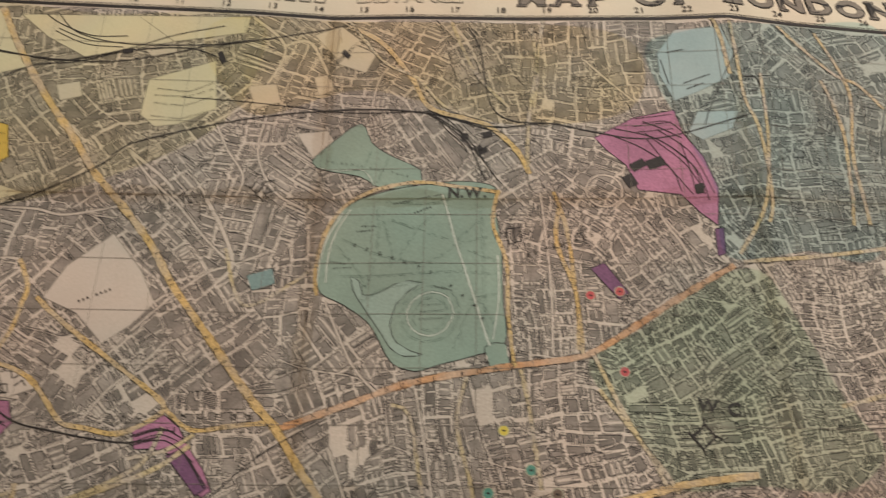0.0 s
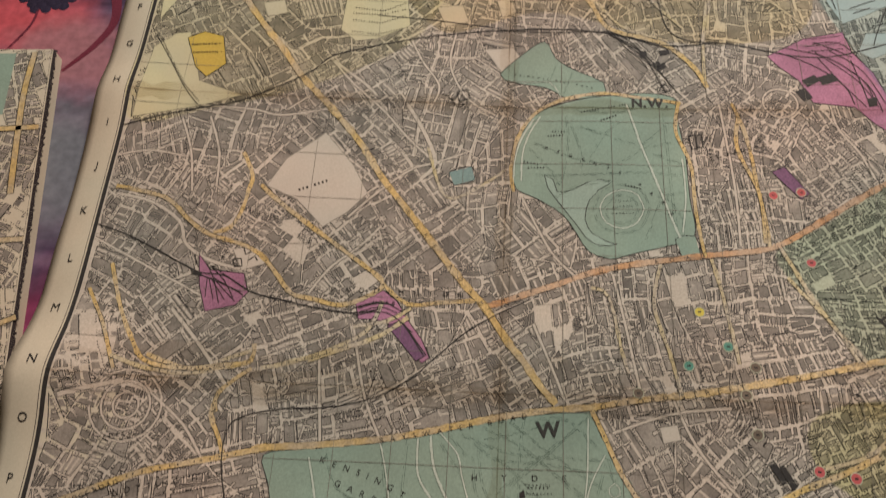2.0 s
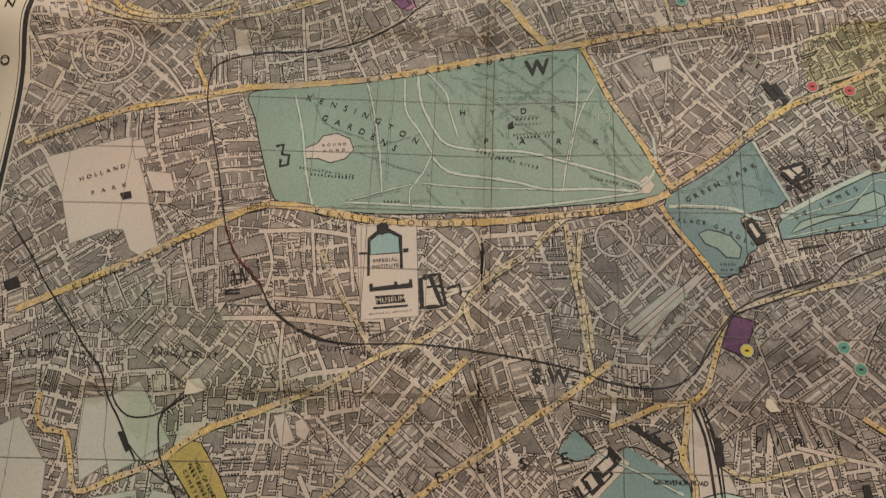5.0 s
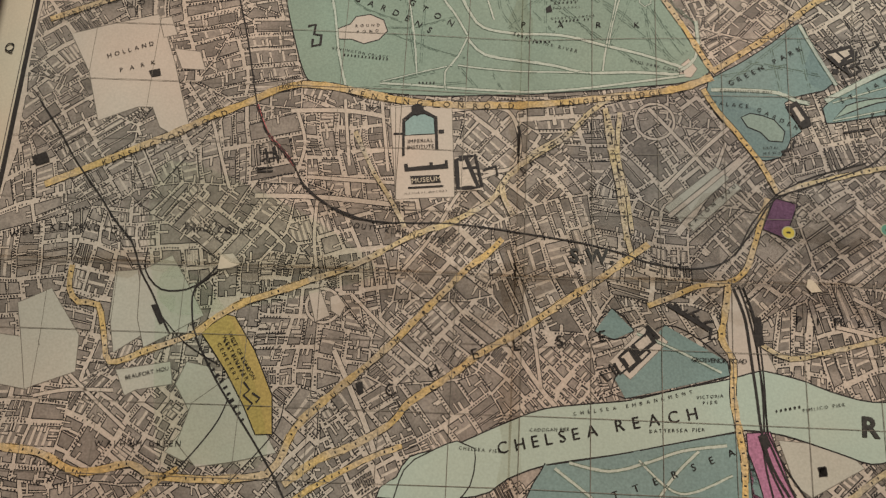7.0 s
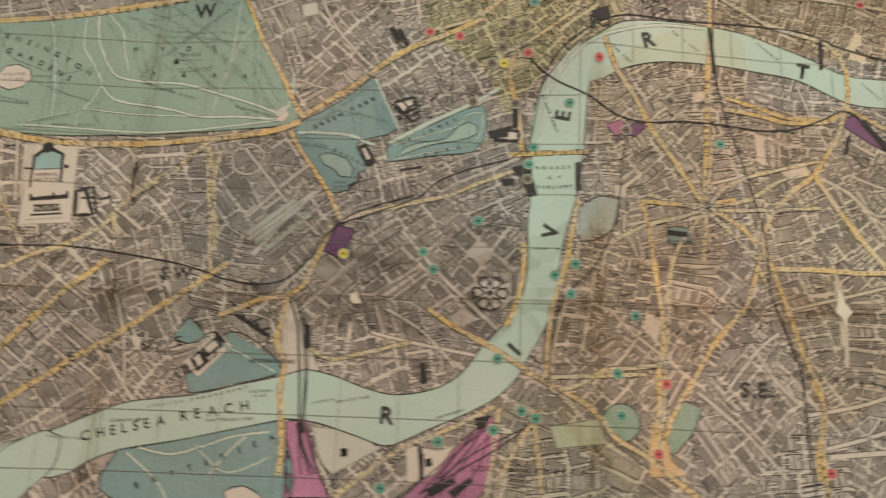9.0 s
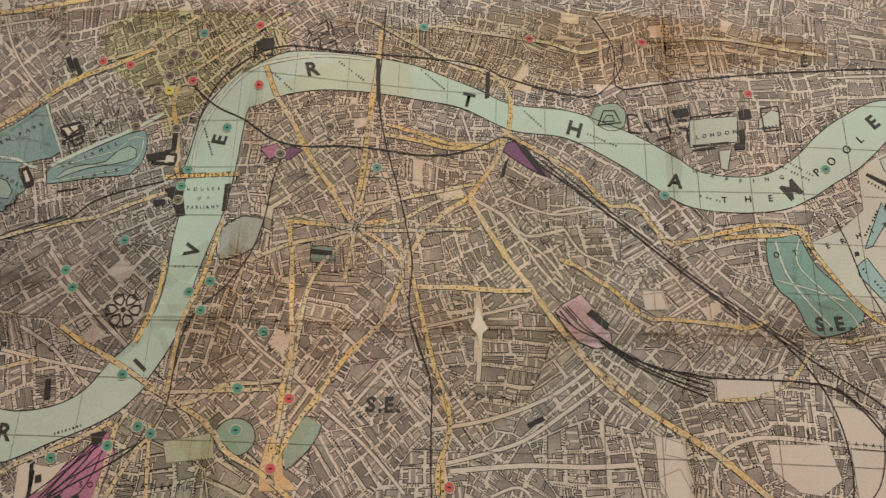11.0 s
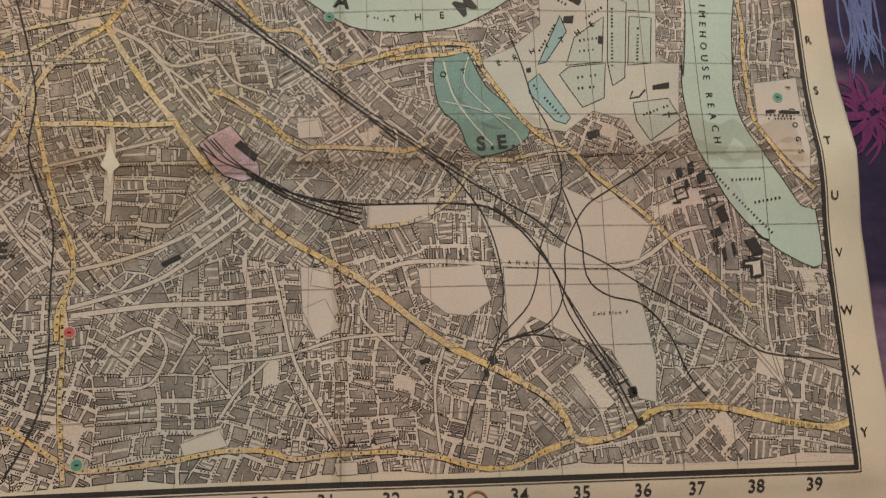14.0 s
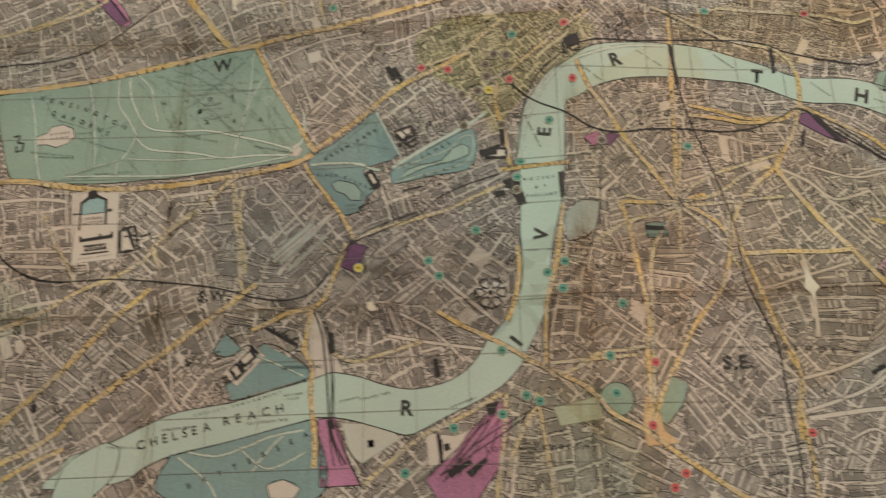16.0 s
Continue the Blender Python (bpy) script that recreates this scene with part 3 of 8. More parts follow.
            for _ in range(rng.choice((0, 1, 2, 2, 3)) + int(ar / 0.035) if ar > 0.02 else 0):      # yards and passages cut into the block
                i = rng.randrange(len(poly))
                p, q = poly[i], poly[(i + 1) % len(poly)]
                d = math.dist(p, q)
                if d < 0.09:
                    continue
                f, tx, ty = rng.uniform(0.2, 0.8), (q[0] - p[0]) / d, (q[1] - p[1]) / d
                ux, uy = (mx - p[0] - tx * ((mx - p[0]) * tx + (my - p[1]) * ty)), (my - p[1] - ty * ((mx - p[0]) * tx + (my - p[1]) * ty))
                ul = math.hypot(ux, uy) or 1
                ux, uy, half, deep = ux / ul, uy / ul, rng.uniform(0.008, 0.019), min(1.5 * ul, rng.uniform(0.05, 0.15))
                bx, by = p[0] + tx * d * f, p[1] + ty * d * f
                hx, dx = half + 0.011, deep + 0.011
                add(edge, [(bx - tx * hx, by - ty * hx), (bx + tx * hx, by + ty * hx), (bx + tx * hx + ux * dx, by + ty * hx + uy * dx), (bx - tx * hx + ux * dx, by - ty * hx + uy * dx)], 2.7)
                add(yard, [(bx - tx * half, by - ty * half), (bx + tx * half, by + ty * half), (bx + tx * half + ux * deep, by + ty * half + uy * deep), (bx - tx * half + ux * deep, by - ty * half + uy * deep)], 3.0)
            order = sorted(range(len(poly)), key=lambda i: -math.dist(poly[i], poly[(i + 1) % len(poly)]))
            for rank, i in enumerate(order[:3]):           # street names beside the block
                if rng.random() > (0.9, 0.7, 0.5)[rank]:
                    continue
                p, q = poly[i], poly[(i + 1) % len(poly)]
                d = math.dist(p, q)
                if d < 0.12:
                    continue
                tx, ty = (q[0] - p[0]) / d, (q[1] - p[1]) / d
                ox, oy = ty, -tx
                if (p[0] + ox * 0.05 - mx) ** 2 + (p[1] + oy * 0.05 - my) ** 2 < (p[0] - mx) ** 2 + (p[1] - my) ** 2:
                    ox, oy = -ox, -oy
                t, end, pitch = 0.03 + rng.random() * 0.06, d - 0.03, rng.uniform(0.036, 0.056)
                while t < end:
                    if rng.random() < 0.86:
                        w, h = rng.uniform(0.008, 0.013), rng.uniform(0.011, 0.017)
                        bx, by = p[0] + tx * t + ox * off, p[1] + ty * t + oy * off
                        if x0 < bx < x1 and y0 < by < y1:
                            add(name, [(bx - tx * w - ox * h, by - ty * w - oy * h), (bx + tx * w - ox * h, by + ty * w - oy * h), (bx + tx * w + ox * h, by + ty * w + oy * h), (bx - tx * w + ox * h, by - ty * w + oy * h)], 2.8)
                    t += pitch
    return fill, edge, name, yard


# ---- the map sheet ----
city_map = thing("city_map", "large creased old street map of London, unfolded on the tablecloth", "map")


def sheet_mesh():
    xs = [-0.70] + [i * 0.25 for i in range(-2, 137)] + [34.06]
    ys = [-1.14] + [i * 0.25 for i in range(-4, 92)] + [22.98]
    verts = []
    for y in ys:
        for x in xs:
            wob = 0.02 * math.sin(x * 1.7) if y in (ys[0], ys[-1]) else 0.0
            wobx = 0.02 * math.sin(y * 2.1) if x in (xs[0], xs[-1]) else 0.0
            verts.append(world_of(x + wobx, y + wob - SHEAR * x))
    w = len(xs)
    faces = [(j * w + i, (j + 1) * w + i, (j + 1) * w + i + 1, j * w + i + 1) for j in range(len(ys) - 1) for i in range(w - 1)]
    return verts, faces


paper = part("paper", *sheet_mesh(), PAPER, city_map, "cream paper sheet with raised fold creases")
solid = paper.modifiers.new("thickness", "SOLIDIFY")
solid.thickness, solid.offset = 0.0003, -1


def ribbon(name, pts, width, layer, material, label="", closed=False, smooth=True, rough=0.0):
    line = smooth_line(pts, closed) if smooth else pts
    return part(name, *strip(line, width, layer, closed, rough), material, city_map, label)


def side_lines(line, width, layer, seed, gap=0.2):
    """Fine lines along both sides of a way, broken where lanes join it."""
    rng, verts, faces = random.Random(seed), [], []
    for p, q in zip(line, line[1:]):
        d = math.dist(p, q) or 1
        tx, ty = (q[0] - p[0]) / d, (q[1] - p[1]) / d
        for s in (1, -1):
            if rng.random() < gap:
                continue
            o, w, k = s * width / 2, rng.uniform(0.003, 0.007), len(verts)
            verts += [world_of(min(COLS, max(0, x - ty * (o + e * w))), min(ROWS_N, max(0, y + tx * (o + e * w))), layer) for (x, y), e in ((p, -1), (q, -1), (q, 1), (p, 1))]
            faces.append((k, k + 1, k + 2, k + 3))
    return verts, faces


def road(style, width, pts):
    line = smooth_line(pts)
    width *= 0.80
    r = part("road", *strip(line, width, 11.6, rough=0.5), MAT[style], city_map)
    part("kerb_line", *side_lines(line, width, 12.0, int(pts[0][1] * 100), 0.4), OUTLINE, r)
    rng, verts, faces = random.Random(int(pts[0][0] * 100)), [], []
    total = sum(math.dist(a, b) for a, b in zip(line, line[1:]))
    t = 0.1
    while t < total and width < 0.105:                                      # spaced capitals too small to read
        (x, y), (tx, ty) = along(line, t / total)
        w, h, k = 0.011, 0.018, len(verts)
        if rng.random() < 0.7:
            verts += [world_of(x + a * w * tx + b * h * ty, y + a * w * ty - b * h * tx, 12.6) for a, b in ((-1, -1), (1, -1), (1, 1), (-1, 1))]
            faces.append((k, k + 1, k + 2, k + 3))
        t += rng.uniform(0.10, 0.17)
    if faces:
        part("road_name", verts, faces, LETTER, r)
    GUIDES.extend((a[0], a[1], b[0], b[1]) for a, b in zip(pts, pts[1:]))


def railway(width, pts):
    ribbon("railway", pts, 0.009 + width * 0.34, 13.0, BLACK)
    GUIDES.extend((a[0], a[1], b[0], b[1]) for a, b in zip(pts, pts[1:]))


def street(width, pts):
    line = smooth_line(pts)
    width *= 0.8
    r = part("street", *strip(line, width + 0.022, 3.0), OUTLINE, city_map)
    part("carriageway", *strip(line, width, 3.6), LIGHT, r)
    GUIDES.extend((a[0], a[1], b[0], b[1]) for a, b in zip(pts, pts[1:]))


def crescent(radius, width, x, y):
    street(width, [(x + radius * math.cos(a * 0.3), y + radius * math.sin(a * 0.3)) for a in range(22)])


def path(width, pts):
    line = smooth_line(pts)
    r = part("path", *strip(line, width * 0.9, 9.4), MAT["gravel"], city_map)
    part("path_edge", *side_lines(line, width * 0.9, 9.9, int(pts[0][1] * 100), 0.08), MAT["avenue"], r)


def avenue(width, pts):
    part("avenue", *side_lines(smooth_line(pts, step=0.06), width * 1.1, 9.0, int(pts[0][1] * 100), 0.3), MAT["avenue"], city_map)


ROUNDED = ("river", "park", "pond")


def area(name, colour, layer, pts):
    line = smooth_line(pts, True, 0.15) if name in ROUNDED and len(pts) > 5 else pts
    a = part(name, *draped(line, 3.0 + layer), MAT[colour], city_map)
    COVER.append(((min(p[0] for p in pts), min(p[1] for p in pts), max(p[0] for p in pts), max(p[1] for p in pts)), pts))
    dense = smooth_line(pts, True, 0.15) if name in ROUNDED else [((p[0] * (4 - k) + q[0] * k) / 4, (p[1] * (4 - k) + q[1] * k) / 4) for p, q in zip(pts, pts[1:] + pts[:1]) for k in range(4)]
    fine = name in ("field", "site", "island")
    part("outline", *strip(dense, 0.020 if name == "river" else 0.012 if fine else 0.018, 3.5 + layer, True), GRID if fine else OUTLINE, a)


def wash(colour, pts):
    part("colour_wash", *draped(smooth_line(pts, True, 0.2), 10.2), MAT[colour], city_map)


def building(pts):
    a = abs(area_of(pts))
    round_it = a / sum(math.dist(p, q) for p, q in zip(pts, pts[1:] + pts[:1])) ** 2
    if a < 0.10 or round_it < 0.045:
        part("building", *draped(pts, 14.0), BLACK, city_map)
        return
    b = part("building", *draped(pts, 13.6), LIGHT, city_map)      # a court between dark wings
    cx, cy = sum(p[0] for p in pts) / len(pts), sum(p[1] for p in pts) / len(pts)
    ring = [((p[0] * (3 - k) + q[0] * k) / 3, (p[1] * (3 - k) + q[1] * k) / 3) for p, q in zip(pts, pts[1:] + pts[:1]) for k in range(3)]
    ring = [(cx + (x - cx) * 0.84, cy + (y - cy) * 0.84) for x, y in ring]
    part("wing", *strip(ring, min(0.07, 0.2 * math.sqrt(a)), 14.0, True), BLACK, b)


def wing(width, pts):
    part("building", *strip(pts, width, 14.0), BLACK, city_map)


def court(pts):
    part("courtyard", *draped(pts, 14.6), LIGHT, city_map)


def star_prison(x, y):
    """Six five-sided courts round a hub."""
    b = part("building", *disc(x, y, 0.05, 14.2), BLACK, city_map)
    for k in range(6):
        a = k * math.pi / 3
        ring = [(x + r * math.cos(a + o), y + r * math.sin(a + o)) for r, o in ((0.09, 0.0), (0.19, -0.42), (0.29, -0.30), (0.31, 0.0), (0.29, 0.30), (0.19, 0.42))]
        part("court", *strip(ring, 0.038, 14.0, True), BLACK, b)


def disc(x, y, r, layer, seg=20):
    return [world_of(x + r * math.cos(2 * math.pi * i / seg), y + r * math.sin(2 * math.pi * i / seg), layer) for i in range(seg)], [tuple(range(seg))]


def dots(colour, pts):
    for x, y in pts:
        d = part("spot", *disc(x, y, 0.100, 14.6), MAT["pale"], city_map)
        part("spot_colour", *disc(x, y, 0.084, 15.2), MAT["spot_red" if colour == "red" else colour], d)
        part("spot_mark", *strip([(x - 0.03, y), (x + 0.03, y)], 0.03, 15.8), LETTER, d)


GLYPHS = {}


def glyph(ch, bold=0.0):
    """Outline of one character of the built-in font, as points and faces."""
    if (ch, bold) not in GLYPHS:
        cu = bpy.data.curves.new("glyph", "FONT")
        cu.body, cu.resolution_u, cu.offset = ch, 3, bold
        ob = bpy.data.objects.new("glyph", cu)
        me = bpy.data.meshes.new_from_object(ob)
        co = np.array([v.co[:2] for v in me.vertices]).reshape(-1, 2)
        if len(co):
            co[:, 0] -= (co[:, 0].min() + co[:, 0].max()) / 2
            co[:, 1] -= 0.36
        GLYPHS[ch, bold] = co, [tuple(p.vertices) for p in me.polygons]
        bpy.data.objects.remove(ob)
        bpy.data.meshes.remove(me)
        bpy.data.curves.remove(cu)
    return GLYPHS[ch, bold]


def along(pts, t):
    """Place and direction at the share t of a line's length."""
    seg = [math.dist(a, b) for a, b in zip(pts, pts[1:])]
    want = t * sum(seg)
    for (a, b), d in zip(zip(pts, pts[1:]), seg):
        if want <= d or b == pts[-1]:
            f = min(1.0, want / d) if d else 0
            return (a[0] + (b[0] - a[0]) * f, a[1] + (b[1] - a[1]) * f), ((b[0] - a[0]) / (d or 1), (b[1] - a[1]) / (d or 1))
        want -= d


def words(text, size, pts, material=None, name="lettering", bold=0.0, squeeze=1.0, layer=16.5):
    bold = bold or (0.03 if size > 0.2 and name == "lettering" else 0.0)
    verts, faces = [], []
    line = smooth_line(pts, step=0.2) if len(pts) > 2 else pts
    n = len(text)
    wide = [np.ptp(glyph(ch, bold)[0][:, 0]) if len(glyph(ch, bold)[0]) else 0.3 for ch in text]
    gap = 0.10 if n < 2 else max(0.10, (sum(math.dist(a, b) for a, b in zip(line, line[1:])) / (size / 0.72) - sum(wide) + (wide[0] + wide[-1]) / 2) / (n - 1))
    mid = [sum(wide[:i]) + wide[i] / 2 + gap * i for i in range(n)]
    size *= 0.84 if name == "lettering" else 1.0
    for i, ch in enumerate(text):
        co, fs = glyph(ch, bold)
        if not len(co):
            continue
        (x, y), (tx, ty) = along(line, (mid[i] - mid[0]) / (mid[-1] - mid[0]) if n > 1 else 0.5)
        k, s = len(verts), size / 0.72
        verts += [world_of(x + (px * tx * squeeze + py * ty) * s, y + (px * ty * squeeze - py * tx) * s, layer) for px, py in co]
        faces += [tuple(k + v for v in f) for f in fs]
    return part(name, verts, faces, material or (BIG if size > 0.2 else LETTER), city_map)


def bars(size, pts):
    """Writing too small to read, as a row of dashes."""
    rng = random.Random(len(pts) * 7 + int(pts[0][0] * 100))
    d = sum(math.dist(a, b) for a, b in zip(pts, pts[1:]))
    n = max(3, int(d / (size * 1.15)))
    verts, faces = [], []
    for i in range(n):
        if rng.random() < 0.1:
            continue
        (x, y), (tx, ty) = along(pts, (i + 0.5) / n)
        w, h = size * rng.uniform(0.16, 0.27), size * 0.34
        k = len(verts)
        verts += [world_of(x + a * w * tx + b * h * ty, y + a * w * ty - b * h * tx, 16.2) for a, b in ((-1, -1), (1, -1), (1, 1), (-1, 1))]
        faces.append((k, k + 1, k + 2, k + 3))
    part("small_print", verts, faces, LETTER, city_map)


# ---- printed features of the map ----

# main roads
road('main', .17, [(0.92, 0.13), (1.43, 1.02), (2.00, 1.87), (2.56, 2.61), (3.09, 3.25), (3.58, 3.92), (4.30, 4.67), (4.96, 5.42), (5.49, 6.20), (6.11, 6.95), (6.69, 7.66), (7.26, 8.34), (7.64, 8.72), (7.91, 9.10), (8.23, 9.54), (8.41, 9.75), (8.74, 10.22), (9.01, 10.50)])
road('main', .13, [(8.34, 0.19), (9.06, 0.60), (9.74, 1.48), (10.15, 2.23), (10.95, 2.50), (11.43, 2.70), (11.94, 3.21), (12.19, 3.74)])
road('main', .10, [(11.60, 4.16), (10.72, 4.05), (10.01, 3.97), (9.22, 4.13), (8.68, 4.41), (8.39, 4.74), (8.19, 5.19), (8.10, 5.83), (8.16, 6.32)])
road('main', .09, [(11.54, 4.19), (11.46, 4.84), (11.71, 5.59), (11.73, 6.56), (11.79, 7.25), (11.84, 7.59)])
road('euston', .15, [(7.70, 8.75), (8.33, 8.51), (8.97, 8.28), (9.72, 7.99), (10.48, 7.80), (11.24, 7.67), (11.90, 7.56), (12.78, 7.44), (13.23, 7.31), (13.83, 6.95), (14.58, 6.45), (15.33, 5.98), (15.93, 5.63)])
road('main', .11, [(0.24, 6.75), (0.67, 6.81), (1.32, 6.97), (1.85, 7.41), (2.29, 7.67), (2.91, 7.82), (3.32, 8.02), (3.63, 8.33), (4.00, 8.74), (4.44, 8.83), (4.97, 8.91), (5.48, 8.69), (5.72, 8.46), (5.55, 8.26), (5.09, 7.95), (4.39, 7.48), (3.67, 6.99), (3.10, 6.54)])
road('main', .10, [(2.64, 5.82), (2.89, 6.31), (2.88, 6.61), (2.80, 7.14), (2.64, 7.49), (2.33, 7.62)])
road('main', .10, [(5.72, 8.46), (6.22, 8.81), (6.85, 8.73), (7.48, 8.65)])
road('main', .09, [(0.23, 8.89), (0.60, 9.45), (0.83, 9.89), (1.06, 10.37)])
road('minor', .10, [(13.23, 7.31), (13.47, 7.86), (13.70, 8.38), (14.01, 8.94), (14.33, 9.38), (14.48, 9.65)])
road('main', .09, [(12.64, 4.14), (12.84, 4.79), (12.93, 5.42), (12.97, 6.04), (13.04, 6.75), (13.06, 7.34)])
road('minor', .09, [(11.94, 7.64), (12.05, 8.13), (12.13, 8.75), (12.21, 9.36), (12.24, 9.65)])
road('main', .15, [(9.63, 10.54), (10.40, 10.38), (11.21, 10.26), (12.04, 10.11), (13.07, 9.89), (13.89, 9.70), (14.62, 9.51), (15.82, 9.33)])
road('main', .15, [(3.71, 11.62), (3.95, 11.55), (4.56, 11.49), (5.28, 11.39), (5.99, 11.28), (6.70, 11.12), (7.52, 10.90), (8.24, 10.73), (8.96, 10.61), (9.63, 10.54)])
road('main', .13, [(0.30, 12.78), (0.94, 12.48), (1.50, 12.24), (1.98, 12.05), (2.57, 11.91), (3.16, 11.76), (3.71, 11.62)])
road('main', .11, [(9.63, 10.59), (9.84, 11.02), (10.10, 11.60), (10.35, 12.01), (10.59, 12.41), (10.78, 12.76), (11.01, 13.17)])
road('main', .13, [(11.01, 13.19), (11.45, 12.87), (12.04, 12.44), (12.54, 12.01), (13.05, 11.68), (13.44, 11.51), (13.94, 11.28), (14.34, 11.06)])
road('main', .15, [(4.49, 13.68), (4.99, 13.70), (5.49, 13.78), (6.18, 13.88), (6.95, 13.89), (7.72, 13.84), (8.58, 13.77), (9.34, 13.67), (10.00, 13.59), (10.57, 13.46), (11.00, 13.27)])
road('main', .15, [(4.49, 13.68), (4.12, 13.80), (3.68, 14.05), (3.14, 14.32), (2.62, 14.63), (2.10, 14.89), (1.58, 15.16), (1.07, 15.41), (0.73, 15.59)])
road('main', .10, [(10.86, 13.49), (11.04, 13.82), (11.31, 14.17), (11.53, 14.48), (11.70, 14.74), (11.91, 15.17)])
road('minor', .11, [(9.39, 13.69), (9.11, 13.92), (8.79, 14.27), (8.33, 14.57), (8.06, 14.82), (7.80, 15.10), (7.77, 15.33), (7.93, 15.67)])
road('minor', .11, [(9.34, 13.86), (9.40, 14.42), (9.50, 14.96), (9.60, 15.57), (9.65, 16.01)])
road('minor', .10, [(11.91, 15.17), (12.55, 14.96), (13.19, 14.79), (13.84, 14.62), (14.50, 14.31), (15.24, 13.99)])
road('main', .10, [(3.27, 11.81), (3.10, 11.43), (2.91, 11.06), (2.95, 10.78)])
road('main', .10, [(0.54, 8.37), (0.90, 9.23), (1.26, 9.83), (1.56, 10.18), (2.17, 10.28), (2.91, 10.23), (3.46, 10.06), (3.46, 9.75)])
road('main', .10, [(3.49, 10.20), (2.98, 10.67), (2.98, 11.00)])
road('minor', .10, [(3.65, 10.19), (4.06, 10.08), (4.67, 9.86), (5.07, 9.65), (5.52, 9.33), (5.74, 8.78)])
road('main', .12, [(3.31, 17.76), (3.65, 17.47), (4.01, 17.25), (4.49, 17.06), (4.94, 16.87)])
road('minor', .11, [(4.94, 16.87), (5.55, 16.63), (6.03, 16.34), (6.51, 16.05), (7.01, 15.84), (7.60, 15.44), (7.76, 15.15), (8.01, 14.86), (8.70, 14.37), (9.05, 13.98)])
road('main', .13, [(0.78, 19.47), (1.36, 19.52), (1.97, 19.75), (2.67, 19.60), (2.93, 19.73), (3.26, 19.75), (3.90, 19.75), (4.60, 19.64), (4.74, 19.48), (4.93, 19.01), (5.22, 18.68), (5.67, 18.26), (6.21, 17.75), (6.59, 17.32), (6.98, 16.89), (7.30, 16.53), (7.54, 16.34), (7.79, 16.06)])
road('main', .13, [(4.85, 19.77), (5.29, 19.41), (5.75, 19.20), (6.29, 18.86), (6.51, 18.57), (6.85, 18.32), (7.21, 18.06), (7.52, 17.80), (7.96, 17.53), (8.40, 17.22), (8.81, 16.92), (9.21, 16.65), (9.62, 16.33), (9.96, 16.06)])
road('main', .11, [(1.41, 16.83), (1.41, 17.17), (1.57, 17.37), (1.87, 17.40), (2.01, 17.81), (2.16, 18.21), (2.67, 18.02), (3.31, 17.76)])
road('minor', .10, [(9.57, 13.92), (9.52, 14.54), (9.60, 15.18), (9.63, 15.81), (9.71, 16.24)])
road('main', .11, [(9.94, 16.99), (10.27, 16.85), (10.68, 16.66), (11.09, 16.60), (11.34, 16.42), (11.49, 16.07), (11.76, 15.26)])
road('main', .12, [(11.09, 16.64), (11.04, 17.09), (10.99, 17.42), (11.15, 17.73), (11.13, 18.21), (11.19, 18.67), (11.25, 19.12), (11.24, 19.58)])
road('minor', .09, [(11.55, 17.47), (11.95, 17.65), (12.59, 17.50), (13.30, 17.30)])
road('main', .11, [(14.92, 11.81), (14.90, 12.30), (15.05, 12.90), (15.13, 13.61), (15.20, 13.79)])
road('main', .11, [(15.20, 15.45), (15.20, 16.00), (15.10, 16.54), (14.93, 16.96)])
road('main', .11, [(13.57, 16.72), (14.02, 17.00), (14.45, 17.21), (14.88, 17.44), (15.31, 17.70), (15.68, 17.93), (15.79, 18.03)])
road('main', .10, [(16.15, 14.63), (16.04, 15.31), (15.93, 15.87), (15.70, 16.62), (15.66, 17.03), (15.62, 17.84)])
road('main', .12, [(14.93, 13.77), (15.81, 13.71), (16.36, 13.69)])
road('main', .12, [(16.62, 11.41), (16.87, 11.99), (17.18, 12.44), (17.60, 13.19), (17.96, 13.70), (18.36, 14.32), (18.53, 14.54)])
road('main', .13, [(18.79, 10.28), (18.77, 11.05), (18.70, 11.82), (18.66, 12.57), (18.62, 13.30), (18.57, 14.01), (18.53, 14.54)])
road('main', .11, [(17.33, 14.56), (17.93, 14.57), (18.53, 14.54), (19.13, 14.39)])
road('main', .11, [(17.33, 14.56), (17.47, 15.23), (17.56, 16.11), (17.65, 16.94), (17.57, 17.55), (17.55, 18.14), (17.48, 18.81), (17.55, 19.19)])
road('main', .11, [(18.53, 14.54), (19.02, 14.80), (19.40, 15.12), (19.48, 15.56), (19.29, 16.12), (19.13, 16.45), (18.63, 16.99), (18.24, 17.61), (17.85, 18.22), (17.62, 18.71), (17.51, 19.09)])
road('minor', .10, [(15.74, 18.03), (16.14, 17.91), (16.62, 17.64), (17.12, 17.57), (17.62, 17.49)])
road('minor', .10, [(15.64, 18.03), (15.48, 18.43), (15.22, 18.82), (14.89, 19.49), (14.83, 19.78)])
road('minor', .10, [(14.76, 18.31), (14.21, 18.63), (13.74, 18.84), (13.19, 19.10), (12.67, 19.49), (12.16, 19.90)])
road('main', .12, [(19.74, 15.67), (20.51, 15.63), (21.34, 15.65), (21.96, 15.61)])
road('main', .14, [(20.72, 13.82), (21.07, 14.40), (21.52, 15.06), (21.91, 15.56), (22.39, 16.25), (22.90, 16.86), (23.40, 17.39), (23.16, 17.09), (23.81, 17.62), (24.36, 17.96), (25.10, 18.40), (25.65, 18.84), (26.11, 19.22), (26.56, 19.55), (27.11, 19.84), (27.56, 20.08), (28.11, 20.42), (28.36, 20.74), (28.48, 21.05), (28.90, 21.10), (29.39, 20.96), (29.79, 20.70), (30.28, 20.61), (30.96, 20.65), (31.63, 20.81), (32.21, 20.95), (32.90, 21.04), (33.25, 20.93)])
